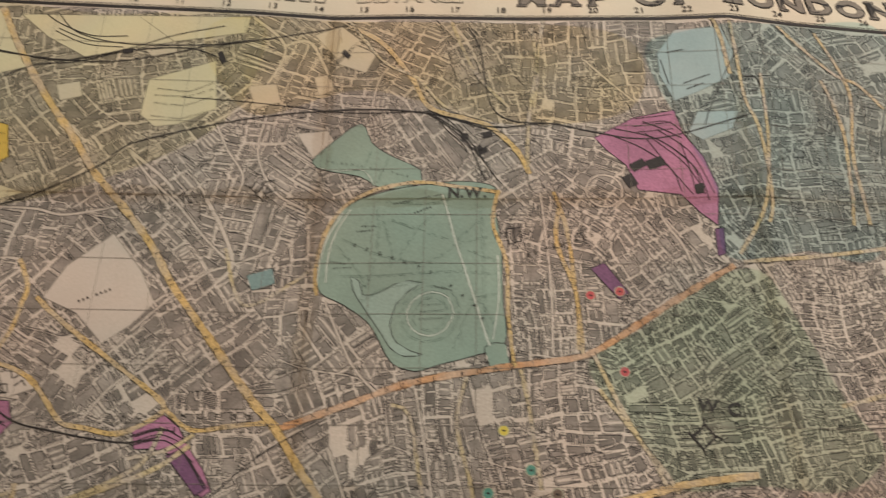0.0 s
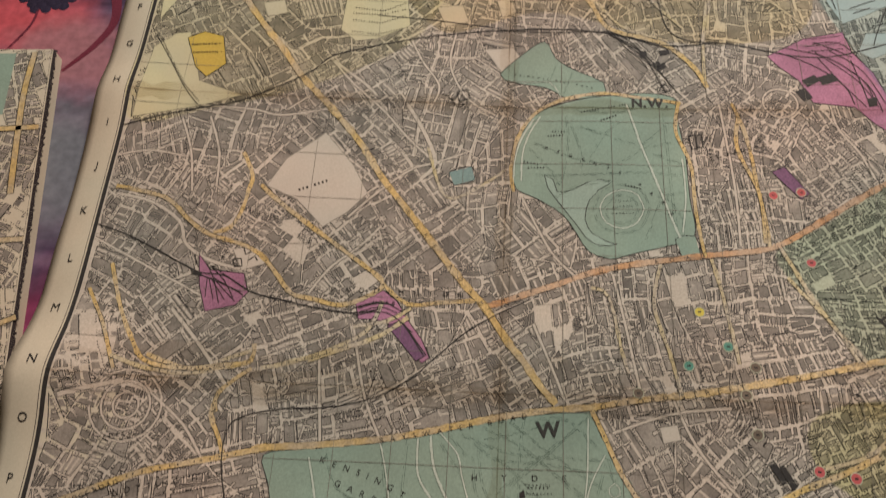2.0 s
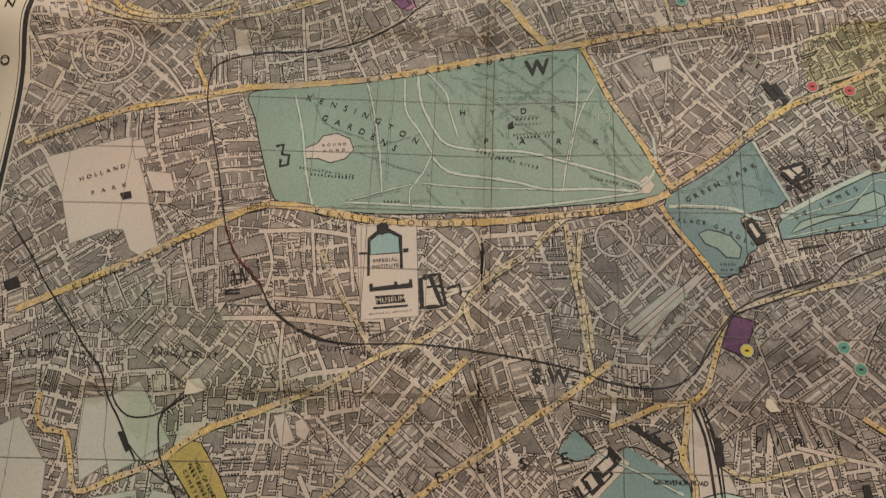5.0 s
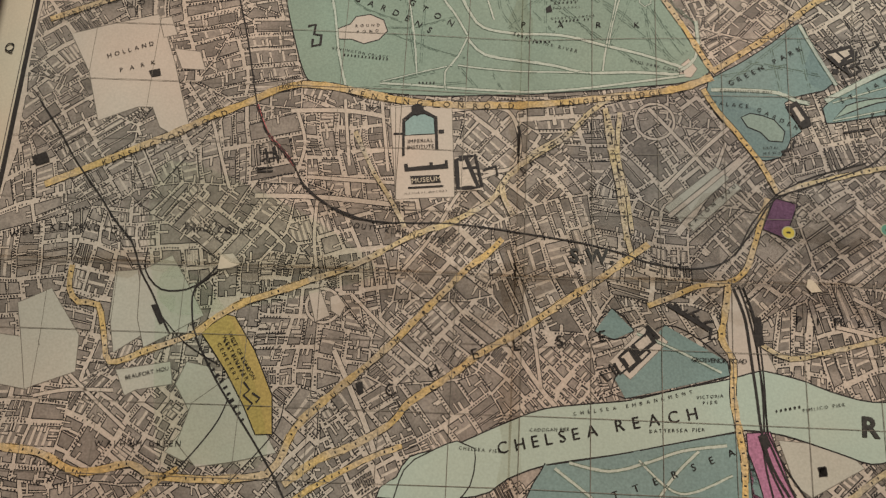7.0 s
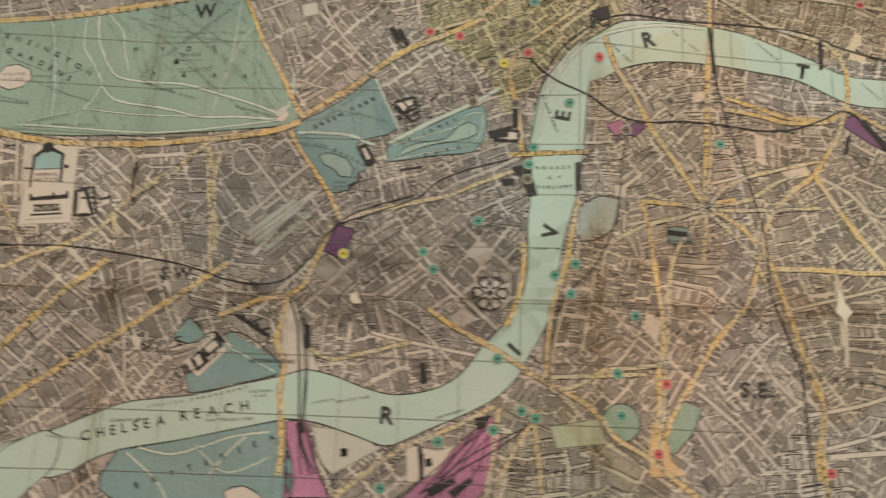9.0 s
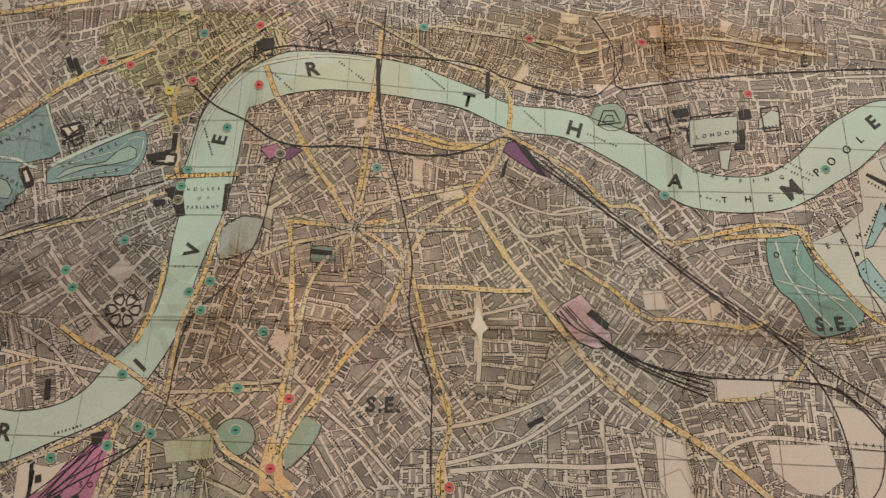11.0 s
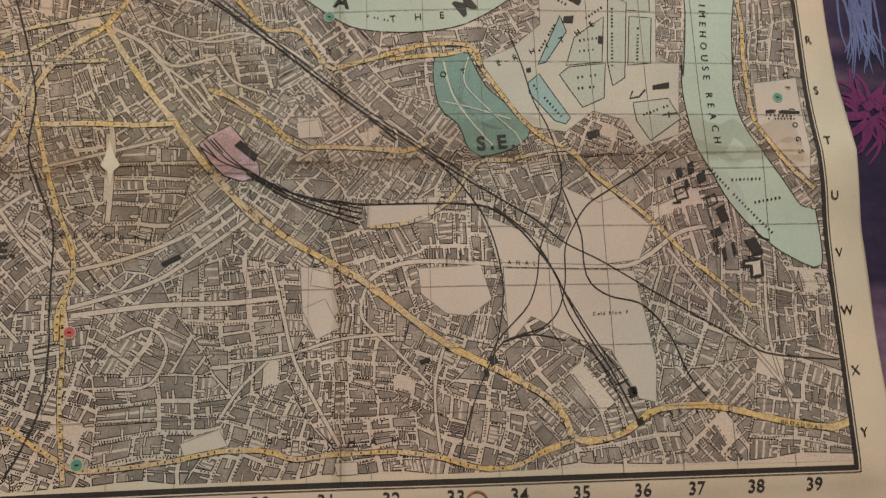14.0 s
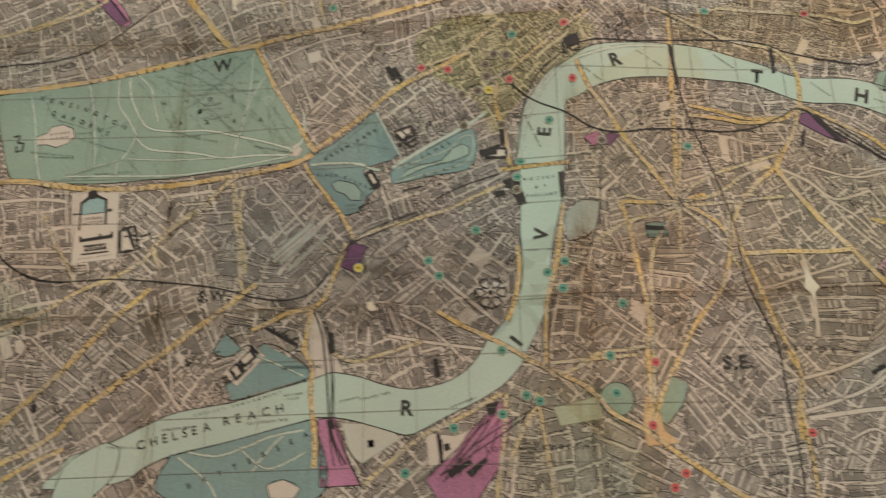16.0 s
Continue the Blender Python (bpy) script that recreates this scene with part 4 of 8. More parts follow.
road('main', .10, [(21.49, 12.40), (22.23, 12.81), (22.90, 13.22), (23.45, 13.81), (24.00, 13.85), (24.52, 14.53), (24.85, 14.52), (25.60, 14.34), (26.27, 14.16), (27.08, 14.20), (27.26, 14.59)])
road('main', .11, [(18.99, 12.59), (19.66, 12.66), (20.22, 12.76), (20.66, 12.74), (21.11, 12.66), (21.43, 12.36)])
road('main', .11, [(21.50, 11.57), (21.48, 12.21), (21.23, 12.96), (20.92, 13.46), (20.66, 13.83), (20.20, 14.19), (19.81, 14.67), (19.63, 15.12), (19.74, 15.65)])
road('main', .10, [(19.74, 15.65), (19.96, 16.42), (20.21, 17.22), (20.44, 17.79), (20.48, 18.36), (20.32, 18.74), (20.32, 19.28)])
road('minor', .10, [(19.93, 9.98), (21.36, 10.13), (22.30, 10.23), (23.01, 10.40), (23.60, 10.19)])
road('minor', .10, [(25.16, 9.99), (26.10, 10.04), (27.04, 10.21), (27.99, 10.32)])
road('minor', .10, [(18.42, 10.01), (19.98, 10.72), (21.15, 11.05), (21.50, 11.57)])
road('main', .10, [(22.47, 14.96), (22.85, 15.11), (23.20, 15.36), (23.52, 15.58), (23.78, 15.85), (24.11, 16.07), (24.49, 16.07), (25.01, 16.10), (25.47, 16.15), (25.86, 16.19), (26.26, 16.04)])
road('main', .10, [(19.67, 20.55), (20.10, 20.85), (20.53, 21.12), (20.78, 21.25), (21.35, 21.25), (22.09, 21.18), (22.59, 21.10), (23.01, 21.05), (23.61, 21.08), (24.04, 21.22), (24.47, 21.18), (25.08, 21.16), (25.61, 21.16), (26.23, 21.25), (26.94, 21.45), (27.49, 21.45), (27.96, 21.25), (28.48, 21.08)])
road('main', .10, [(20.32, 17.62), (20.49, 18.09), (20.40, 18.54), (20.40, 19.08), (20.44, 19.60), (20.44, 20.12), (20.49, 20.70), (20.59, 21.44)])
road('main', .10, [(25.63, 14.44), (26.14, 14.38), (26.64, 14.36), (27.06, 14.29), (27.25, 14.60), (27.53, 15.03), (27.90, 15.58), (28.28, 15.96), (28.77, 16.23), (29.14, 16.64), (29.63, 17.04), (30.11, 17.45), (30.57, 17.96), (31.12, 18.47), (31.77, 19.02)])
road('minor', .08, [(25.25, 17.51), (25.87, 17.45), (26.35, 17.26), (26.65, 17.02), (27.11, 16.43), (27.65, 16.38), (28.26, 16.23), (28.77, 16.17)])
road('main', .10, [(32.20, 13.15), (32.23, 13.74), (32.18, 14.31), (32.18, 15.00), (32.20, 15.57), (32.35, 15.91), (32.67, 16.46), (33.11, 16.94)])
road('minor', .10, [(16.09, 0.00), (16.16, 0.00), (16.28, 0.49), (16.36, 1.42)])
road('minor', .10, [(12.56, 0.00), (12.45, 0.73), (12.32, 1.69), (12.19, 2.59), (12.15, 3.60)])
road('minor', .08, [(14.74, 11.75), (15.30, 11.44), (15.85, 11.06), (16.40, 10.67), (16.96, 10.21)])
road('minor', .08, [(14.08, 12.02), (14.53, 11.94), (14.92, 11.81)])
road('red', .05, [(3.83, 14.08), (4.05, 14.55), (4.35, 14.86), (4.52, 15.07)])
road('minor', .11, [(4.47, 9.99), (5.15, 9.71), (5.75, 9.44), (6.24, 9.07)])
road('minor', .10, [(0.95, 10.13), (1.52, 10.30), (2.23, 10.37), (2.81, 10.29)])
road('minor', .10, [(2.79, 10.15), (3.44, 9.88)])
road('minor', .09, [(5.42, 14.45), (5.75, 15.09), (6.05, 15.53), (6.30, 15.97)])
road('minor', .09, [(16.51, 0.08), (16.55, 0.99), (16.59, 1.97), (16.79, 2.62), (16.86, 3.52), (16.81, 4.40), (16.70, 4.75)])
road('minor', .09, [(17.60, 0.05), (18.24, 0.73), (18.76, 1.22), (19.21, 1.41), (19.67, 1.95)])
road('minor', .09, [(18.38, 1.37), (18.56, 1.99), (18.65, 2.79), (18.56, 3.82), (18.45, 4.68)])
road('minor', .10, [(16.11, 5.57), (17.10, 5.45), (18.24, 5.26), (19.00, 5.12)])
road('minor', .09, [(17.47, 14.43), (18.53, 14.63), (19.75, 14.54), (20.77, 14.44)])
road('minor', .09, [(18.75, 13.15), (18.56, 14.65), (18.45, 15.61)])
road('minor', .09, [(18.53, 14.65), (19.17, 14.03), (20.82, 13.50)])
road('minor', .09, [(18.53, 14.65), (17.89, 15.62), (17.72, 16.99), (17.58, 18.80)])
road('minor', 0.10, [(16.76, 15.39), (17.38, 15.03), (18.15, 14.78), (18.66, 14.55)])
road('minor', 0.09, [(19.63, 14.62), (19.44, 15.44), (19.62, 16.00)])
road('minor', 0.09, [(18.66, 14.55), (19.35, 14.39), (20.06, 13.94), (20.60, 13.78)])
road('minor', 0.09, [(18.54, 14.62), (19.10, 15.13), (19.51, 15.57)])
road('main', 0.10, [(19.02, 12.36), (19.63, 12.49), (20.31, 12.67), (21.10, 12.65)])
road('minor', 0.09, [(13.33, 11.35), (13.77, 11.23), (14.30, 10.99), (15.12, 10.35)])
road('minor', 0.09, [(10.98, 7.78), (10.82, 8.59), (11.06, 9.55), (11.19, 10.26)])
road('minor', 0.08, [(9.35, 13.85), (9.51, 14.59), (9.66, 15.30), (9.73, 15.90)])
road('main', 0.10, [(1.57, 10.06), (2.27, 10.27), (2.99, 10.17), (3.46, 10.10)])
road('minor', 0.09, [(5.23, 9.31), (5.87, 9.15), (6.29, 8.88)])
road('minor', 0.08, [(9.66, 8.30), (9.99, 8.48), (10.21, 9.56), (10.31, 9.92)])
road('minor', 0.09, [(10.58, 0.07), (10.84, 0.81), (11.20, 1.52), (11.79, 2.20)])
road('minor', 0.09, [(12.30, 0.20), (12.40, 1.22), (12.31, 2.33)])
road('minor', 0.08, [(8.35, 0.06), (9.15, 1.11), (9.89, 1.54), (10.50, 2.22), (11.44, 2.54)])
road('minor', 0.09, [(18.45, 0.15), (18.96, 1.55), (18.75, 3.17), (18.79, 4.66)])
road('minor', 0.09, [(17.03, 1.34), (16.96, 2.96), (16.67, 4.37), (16.06, 5.41)])
road('main', 0.10, [(12.75, 4.38), (12.67, 5.20), (12.99, 6.21), (12.99, 7.27)])
road('minor', 0.09, [(17.51, 8.16), (18.40, 7.93)])
road('minor', 0.08, [(6.38, 5.46), (6.84, 6.55), (7.72, 6.07), (7.96, 5.84)])
road('minor', 0.09, [(13.30, 7.97), (13.99, 8.91), (14.30, 9.54)])
road('main', 0.11, [(15.22, 17.68), (16.31, 18.23), (16.79, 18.73), (17.35, 19.03), (17.87, 19.42), (18.58, 19.91), (19.39, 20.46)])
road('minor', 0.09, [(15.42, 18.33), (15.51, 19.13), (15.60, 19.91), (15.67, 20.58)])
road('minor', 0.10, [(14.85, 18.33), (14.77, 19.13), (14.64, 19.92), (14.52, 20.59)])
road('minor', 0.09, [(15.27, 17.81), (16.30, 17.75), (17.35, 17.66)])
road('main', 0.10, [(4.01, 20.61), (4.71, 20.21), (5.17, 19.84), (5.97, 19.37), (6.47, 19.16)])
road('main', 0.10, [(1.73, 20.88), (2.34, 20.57), (2.57, 20.27), (3.04, 19.84), (3.35, 19.63)])

# railways
railway(.05, [(0.08, 5.36), (0.82, 5.07), (1.60, 4.84), (2.39, 4.61), (3.16, 4.17), (3.72, 3.80), (4.15, 3.35), (4.75, 3.11), (5.84, 2.78), (6.83, 2.54), (7.83, 2.35), (8.96, 2.29), (10.08, 2.38), (10.95, 2.57), (11.56, 2.69), (12.56, 2.58), (13.29, 2.73), (14.25, 2.92), (15.12, 2.85), (16.63, 2.39)])
railway(.035, [(1.88, 0.26), (2.25, 0.50), (2.94, 0.75), (3.66, 0.72)])
railway(.035, [(0.57, 2.54), (1.19, 1.98), (1.89, 1.56), (2.77, 1.42), (3.77, 1.09), (4.94, 0.96), (5.60, 1.14)])
railway(.035, [(0.50, 1.09), (1.45, 1.28), (2.51, 1.40), (3.74, 1.04), (4.65, 0.65), (5.68, 0.35)])
railway(.05, [(0.08, 7.59), (0.73, 7.79), (1.44, 8.10), (2.21, 8.44), (2.70, 8.48), (3.27, 8.77), (3.92, 8.90), (4.56, 9.00), (5.19, 9.05), (5.71, 8.94)])
railway(.04, [(10.95, 0.22), (11.20, 0.78), (11.30, 1.57), (11.47, 2.25), (11.88, 2.53), (12.56, 2.58)])
railway(.03, [(10.21, 2.35), (10.56, 2.81), (10.79, 3.01), (10.96, 3.29)])
railway(.03, [(10.27, 2.35), (10.81, 2.80), (11.33, 3.92)])
railway(.035, [(17.09, 0.28), (16.42, 1.11), (15.90, 2.18), (15.73, 2.62)])
railway(.04, [(3.20, 11.52), (3.25, 11.97), (3.50, 12.80), (3.66, 13.41), (3.83, 14.08), (4.05, 14.55), (4.35, 14.86), (4.52, 15.07), (4.71, 15.38), (5.09, 15.67), (5.48, 15.86), (6.04, 15.91)])
railway(.04, [(3.20, 11.52), (3.27, 11.20), (3.56, 11.02), (4.17, 10.87), (4.59, 10.85), (5.20, 10.75), (5.82, 10.55), (6.41, 10.17), (6.80, 9.78), (7.41, 9.21), (8.14, 8.75)])
railway(.04, [(4.64, 15.33), (4.93, 15.59), (5.38, 15.79), (5.82, 15.91), (6.33, 15.90), (7.01, 15.87), (7.70, 15.91), (8.38, 15.99), (9.05, 16.09), (9.54, 16.21), (10.03, 16.36), (10.61, 16.41), (11.02, 16.31), (11.28, 16.08), (11.47, 15.72), (11.84, 15.25), (12.11, 15.06), (12.54, 14.86), (13.23, 14.65)])
railway(.05, [(0.40, 14.21), (0.81, 14.72), (1.17, 15.22), (1.63, 15.75), (1.91, 16.10), (2.24, 16.44), (2.44, 16.87), (2.65, 17.19), (2.87, 17.60), (2.97, 17.76)])
railway(.04, [(2.49, 16.52), (2.51, 16.86), (2.77, 17.12), (3.15, 17.10), (3.38, 16.95), (3.57, 16.73)])
railway(.05, [(3.58, 16.81), (3.27, 17.08), (3.27, 17.45), (3.38, 17.82), (3.77, 18.44), (4.30, 19.12), (4.68, 19.63), (4.87, 19.94)])
railway(.03, [(3.94, 18.63), (3.83, 18.95), (3.60, 19.31), (3.29, 19.71)])
railway(.08, [(11.17, 16.68), (11.32, 17.08), (11.39, 17.56), (11.45, 18.11), (11.51, 18.73), (11.63, 19.17), (11.84, 19.54)])
railway(.04, [(11.31, 16.65), (11.44, 17.07), (11.49, 17.55), (11.55, 18.11), (11.59, 18.72)])
railway(.06, [(15.21, 11.80), (15.70, 12.22), (16.28, 12.51), (16.86, 12.89), (17.43, 13.00), (18.10, 12.92), (18.89, 12.92), (19.68, 12.97), (20.36, 12.89), (20.94, 12.67), (21.46, 12.46), (22.06, 12.98), (22.71, 13.44), (23.44, 14.00), (24.15, 14.60), (24.85, 15.18), (25.73, 15.98)])
railway(.05, [(14.98, 13.79), (15.24, 13.61), (15.36, 13.01), (15.48, 12.29), (15.78, 11.68), (16.32, 11.24), (16.99, 10.93), (17.92, 10.88), (18.86, 10.83), (19.80, 10.78), (20.74, 10.84), (21.33, 11.07), (22.14, 11.28), (23.06, 11.43), (23.42, 11.28), (23.81, 10.75), (23.83, 10.23)])
railway(.06, [(18.84, 9.69), (18.83, 10.79), (18.81, 11.56), (18.88, 12.18), (19.06, 12.91), (19.29, 13.62), (19.51, 14.43), (19.67, 15.21), (19.66, 16.10), (19.86, 16.73), (20.12, 17.43), (20.16, 18.22), (20.19, 18.98), (20.22, 19.42), (20.17, 20.28), (19.94, 20.93), (19.74, 21.32)])
railway(.05, [(17.10, 13.23), (16.97, 13.77), (16.90, 14.59), (16.73, 15.28), (16.40, 15.90), (16.01, 16.30), (15.75, 16.83), (15.69, 17.43), (15.64, 18.03), (15.39, 18.53), (14.93, 18.93), (14.29, 19.33), (13.58, 19.77)])
railway(.045, [(11.21, 16.19), (11.53, 15.74), (11.87, 15.27), (12.47, 15.02), (13.28, 14.69), (13.67, 14.33), (14.30, 14.06), (14.93, 13.86)])
railway(.045, [(23.25, 9.47), (23.66, 10.32), (23.66, 10.97), (23.83, 11.23), (24.77, 11.05), (26.06, 10.88), (27.48, 10.73), (29.40, 10.56), (31.39, 10.66)])
railway(.04, [(31.46, 9.17), (30.66, 10.09), (29.87, 10.62)])
railway(.05, [(11.55, 18.70), (11.82, 19.35), (12.11, 19.90)])
railway(.03, [(13.91, 2.70), (14.74, 2.93), (15.36, 3.48), (15.51, 4.04)])
railway(.03, [(13.77, 2.82), (14.45, 3.15), (14.98, 3.63), (15.11, 4.11)])
railway(.03, [(14.50, 2.53), (14.90, 2.71), (15.25, 2.92)])
railway(.03, [(14.96, 3.06), (15.45, 3.62), (15.62, 4.31)])
railway(.03, [(15.21, 2.99), (15.33, 3.62), (15.38, 4.04)])
railway(.05, [(14.69, 18.51), (14.36, 19.05), (13.93, 19.53), (13.70, 19.83)])
railway(.04, [(14.61, 18.48), (14.21, 19.05), (13.79, 19.54), (13.58, 19.77)])
railway(.03, [(14.72, 18.65), (14.57, 19.22), (14.33, 19.60), (14.16, 19.81)])
railway(.03, [(2.34, 8.28), (2.52, 8.59), (2.68, 9.03)])
railway(.03, [(2.40, 8.30), (2.71, 8.58), (2.93, 8.91)])
railway(.03, [(2.43, 8.30), (2.81, 8.53), (3.14, 8.73)])
railway(.05, [(5.29, 8.95), (5.65, 8.83), (5.96, 8.85)])
railway(.05, [(6.14, 9.17), (6.37, 9.47), (6.57, 9.76)])
railway(.05, [(11.46, 18.74), (11.59, 19.17), (11.76, 19.55)])
railway(.04, [(11.50, 18.73), (11.54, 19.18), (11.62, 19.56)])
railway(.02, [(0.27, 3.07), (0.71, 3.71), (1.16, 4.40), (1.50, 4.78)])
railway(.02, [(2.14, 0.67), (2.84, 0.97), (3.63, 1.01)])
railway(.02, [(2.19, 0.60), (2.89, 0.87), (3.62, 0.90)])
railway(.03, [(5.18, 8.96), (5.70, 8.80), (6.13, 8.97)])
railway(.03, [(5.25, 9.09), (5.82, 9.00), (6.34, 9.35)])
railway(.02, [(5.32, 9.02), (5.70, 8.90), (6.03, 9.00)])
railway(.03, [(2.27, 8.50), (3.06, 8.78)])
railway(.02, [(2.41, 8.93), (2.38, 8.51)])
railway(.02, [(2.57, 8.97), (2.41, 8.53)])
railway(.02, [(2.78, 8.96), (2.45, 8.54)])
railway(.02, [(2.97, 8.97), (2.50, 8.55)])
railway(.02, [(3.11, 8.84), (2.49, 8.53)])
railway(.02, [(14.51, 2.79), (15.24, 3.48), (15.56, 4.18)])
railway(.02, [(14.55, 2.94), (14.98, 3.63), (15.33, 4.18)])
railway(.02, [(14.77, 2.71), (15.40, 3.27), (15.73, 4.17)])
railway(.02, [(14.49, 2.58), (15.05, 2.55), (15.44, 3.06)])
railway(.03, [(15.12, 0.85), (15.49, 0.78)])
railway(.03, [(14.99, 1.02), (15.11, 1.63)])
railway(.03, [(15.40, 1.63), (15.95, 1.42)])
railway(.03, [(15.45, 1.77), (15.81, 1.63)])
railway(.02, [(14.34, 2.47), (15.10, 2.36)])
railway(.02, [(14.32, 2.65), (15.08, 2.54)])
railway(.02, [(14.37, 2.78), (15.10, 2.70)])
railway(0.03, [(22.10, 12.90), (22.56, 13.26), (23.73, 14.24), (24.88, 15.21), (25.61, 15.78), (26.28, 16.27), (26.95, 16.74), (27.61, 17.14), (28.09, 17.44), (28.56, 17.84), (29.13, 18.14), (29.79, 18.55), (30.44, 18.95), (31.29, 19.45), (31.85, 19.77), (32.54, 19.88), (33.18, 19.94)])
railway(0.02, [(22.15, 12.81), (22.61, 13.19), (23.78, 14.19), (24.93, 15.16), (25.66, 15.73), (26.33, 16.23), (27.00, 16.69)])
railway(0.04, [(26.28, 16.27), (26.66, 16.63), (26.94, 16.98), (27.21, 17.43), (27.38, 17.97), (27.45, 18.60), (27.38, 19.16), (27.29, 19.53), (27.14, 19.89), (26.97, 20.24), (26.73, 20.85), (26.61, 21.30)])
railway(0.05, [(23.17, 16.45), (23.59, 16.71), (24.16, 16.97), (24.73, 17.04), (25.16, 17.11), (26.26, 17.12), (26.84, 17.14), (27.32, 17.23), (27.74, 17.55), (28.04, 17.91), (28.33, 18.33), (28.56, 18.86), (28.88, 19.48), (29.19, 20.00), (29.43, 20.52), (29.56, 20.80)])
railway(0.03, [(27.34, 17.19), (27.84, 17.58), (28.17, 18.01), (28.41, 18.52), (28.67, 19.00), (29.01, 19.58), (29.34, 20.05), (29.52, 20.35)])
railway(0.03, [(28.05, 17.85), (28.37, 18.42), (28.51, 19.00), (28.89, 19.67), (29.24, 20.32), (29.40, 20.69)])
railway(0.03, [(23.17, 16.49), (23.78, 16.82), (24.35, 17.03), (25.11, 17.26)])
railway(0.03, [(23.17, 16.52), (23.78, 16.87), (24.35, 17.12), (25.11, 17.36)])
railway(0.03, [(23.19, 16.55), (23.78, 16.92), (24.35, 17.18), (25.07, 17.45)])
railway(0.02, [(23.13, 16.47), (23.59, 16.76), (24.35, 16.99), (25.13, 17.18)])
railway(0.04, [(28.57, 16.44), (28.54, 16.90), (28.34, 17.39), (28.12, 17.93), (28.03, 18.46), (27.86, 18.89), (27.56, 19.21), (27.31, 19.48), (27.12, 19.84)])
railway(0.04, [(28.55, 16.85), (28.71, 17.27), (28.85, 17.70), (28.86, 18.24), (28.96, 18.55), (29.27, 18.77), (29.75, 18.89), (30.05, 19.15), (30.30, 19.56), (30.50, 20.10), (30.77, 20.48)])
railway(0.04, [(30.49, 16.22), (29.90, 16.61), (29.42, 16.90), (29.00, 17.17), (28.72, 17.56), (28.55, 17.94), (28.51, 18.52), (28.36, 19.00), (28.08, 19.27), (27.74, 19.37), (27.40, 19.50), (27.16, 19.80)])
railway(0.03, [(27.40, 19.50), (27.88, 19.38), (28.46, 19.49)])
railway(0.03, [(28.54, 19.47), (28.90, 19.71), (29.25, 20.23)])
railway(0.03, [(27.79, 13.95), (27.98, 14.52), (28.17, 15.27), (28.37, 15.73), (28.54, 16.39), (28.56, 16.75)])
railway(0.03, [(22.41, 16.06), (22.78, 16.33), (23.17, 16.48)])
railway(0.03, [(22.49, 15.91), (22.84, 16.27), (23.21, 16.49)])
railway(0.03, [(22.60, 15.89), (22.97, 16.30), (23.25, 16.51)])
railway(0.03, [(10.10, 2.37), (10.68, 2.79), (11.23, 3.40), (11.56, 3.90)])
railway(0.03, [(10.11, 2.33), (10.92, 2.93), (11.46, 3.76)])
railway(0.03, [(10.13, 2.32), (10.82, 2.57), (11.65, 2.82)])
railway(0.03, [(0.14, 1.09), (1.44, 1.30), (2.46, 1.39), (3.47, 1.38), (4.45, 1.17), (5.58, 0.83), (6.72, 0.62)])
railway(0.03, [(2.10, 0.19), (2.62, 0.69), (3.67, 0.92), (5.19, 0.87), (6.21, 0.73), (8.28, 0.15)])
railway(0.02, [(5.04, 2.18), (6.28, 2.22), (7.52, 2.29), (8.76, 2.38), (10.11, 2.34)])
railway(0.02, [(2.80, 17.49), (3.21, 17.88), (3.76, 18.18)])
railway(0.04, [(11.24, 16.63), (11.36, 16.98), (11.49, 17.57), (11.54, 18.15), (11.54, 18.68)])
railway(0.03, [(11.30, 16.66), (11.46, 17.08), (11.56, 17.77), (11.58, 18.69)])
railway(0.03, [(11.58, 18.69), (11.82, 19.18), (12.20, 19.73)])
railway(0.03, [(14.76, 18.59), (14.18, 19.07), (13.56, 19.59), (13.21, 19.86)])
railway(0.03, [(14.61, 18.63), (14.13, 19.16), (13.63, 19.88)])
railway(0.03, [(15.26, 18.65), (14.46, 19.08), (13.90, 19.51)])
railway(0.02, [(14.85, 18.63), (14.36, 19.17), (13.91, 19.78)])
railway(0.02, [(4.75, 18.57), (4.66, 19.04), (4.16, 19.69), (3.60, 20.33), (3.00, 20.76)])

# canals and broad streets
street(.09, [(25.19, 18.44), (25.48, 18.24), (25.86, 18.13), (26.42, 18.12), (27.37, 18.19), (28.24, 18.23), (29.12, 18.25), (29.62, 18.25), (30.03, 18.06), (30.58, 17.69), (31.10, 17.57)])
street(.10, [(20.51, 18.89), (21.79, 18.75), (22.93, 18.73), (23.73, 18.66)])
street(.08, [(0.28, 6.91), (1.00, 7.04), (1.63, 7.42), (1.83, 7.86), (2.20, 8.12), (2.66, 8.27), (3.21, 8.35)])
street(.10, [(0.25, 10.90), (0.71, 10.73), (1.28, 10.56)])
street(.10, [(5.89, 4.48), (6.28, 5.11), (6.55, 5.79), (6.28, 6.17)])
street(.08, [(4.16, 3.42), (4.96, 4.03), (5.22, 4.30)])
street(.09, [(6.26, 0.08), (7.02, 0.85), (6.55, 2.06), (5.71, 2.78)])
street(.09, [(7.02, 0.77), (7.54, 0.65), (8.08, 1.65)])
street(.08, [(20.42, 18.77), (21.17, 18.56), (21.85, 18.30), (22.63, 17.75), (23.25, 17.28)])
street(.08, [(20.75, 13.80), (21.34, 14.11), (21.83, 14.52), (22.59, 14.35)])
street(.10, [(20.87, 15.48), (20.98, 16.10), (20.98, 16.88), (20.96, 17.35)])
street(.09, [(20.88, 15.82), (20.91, 16.36), (20.91, 16.99)])
street(.09, [(13.05, 15.33), (13.43, 15.76), (13.93, 16.28), (14.84, 17.07)])
street(.08, [(1.83, 9.18), (2.51, 9.87), (3.19, 10.66)])
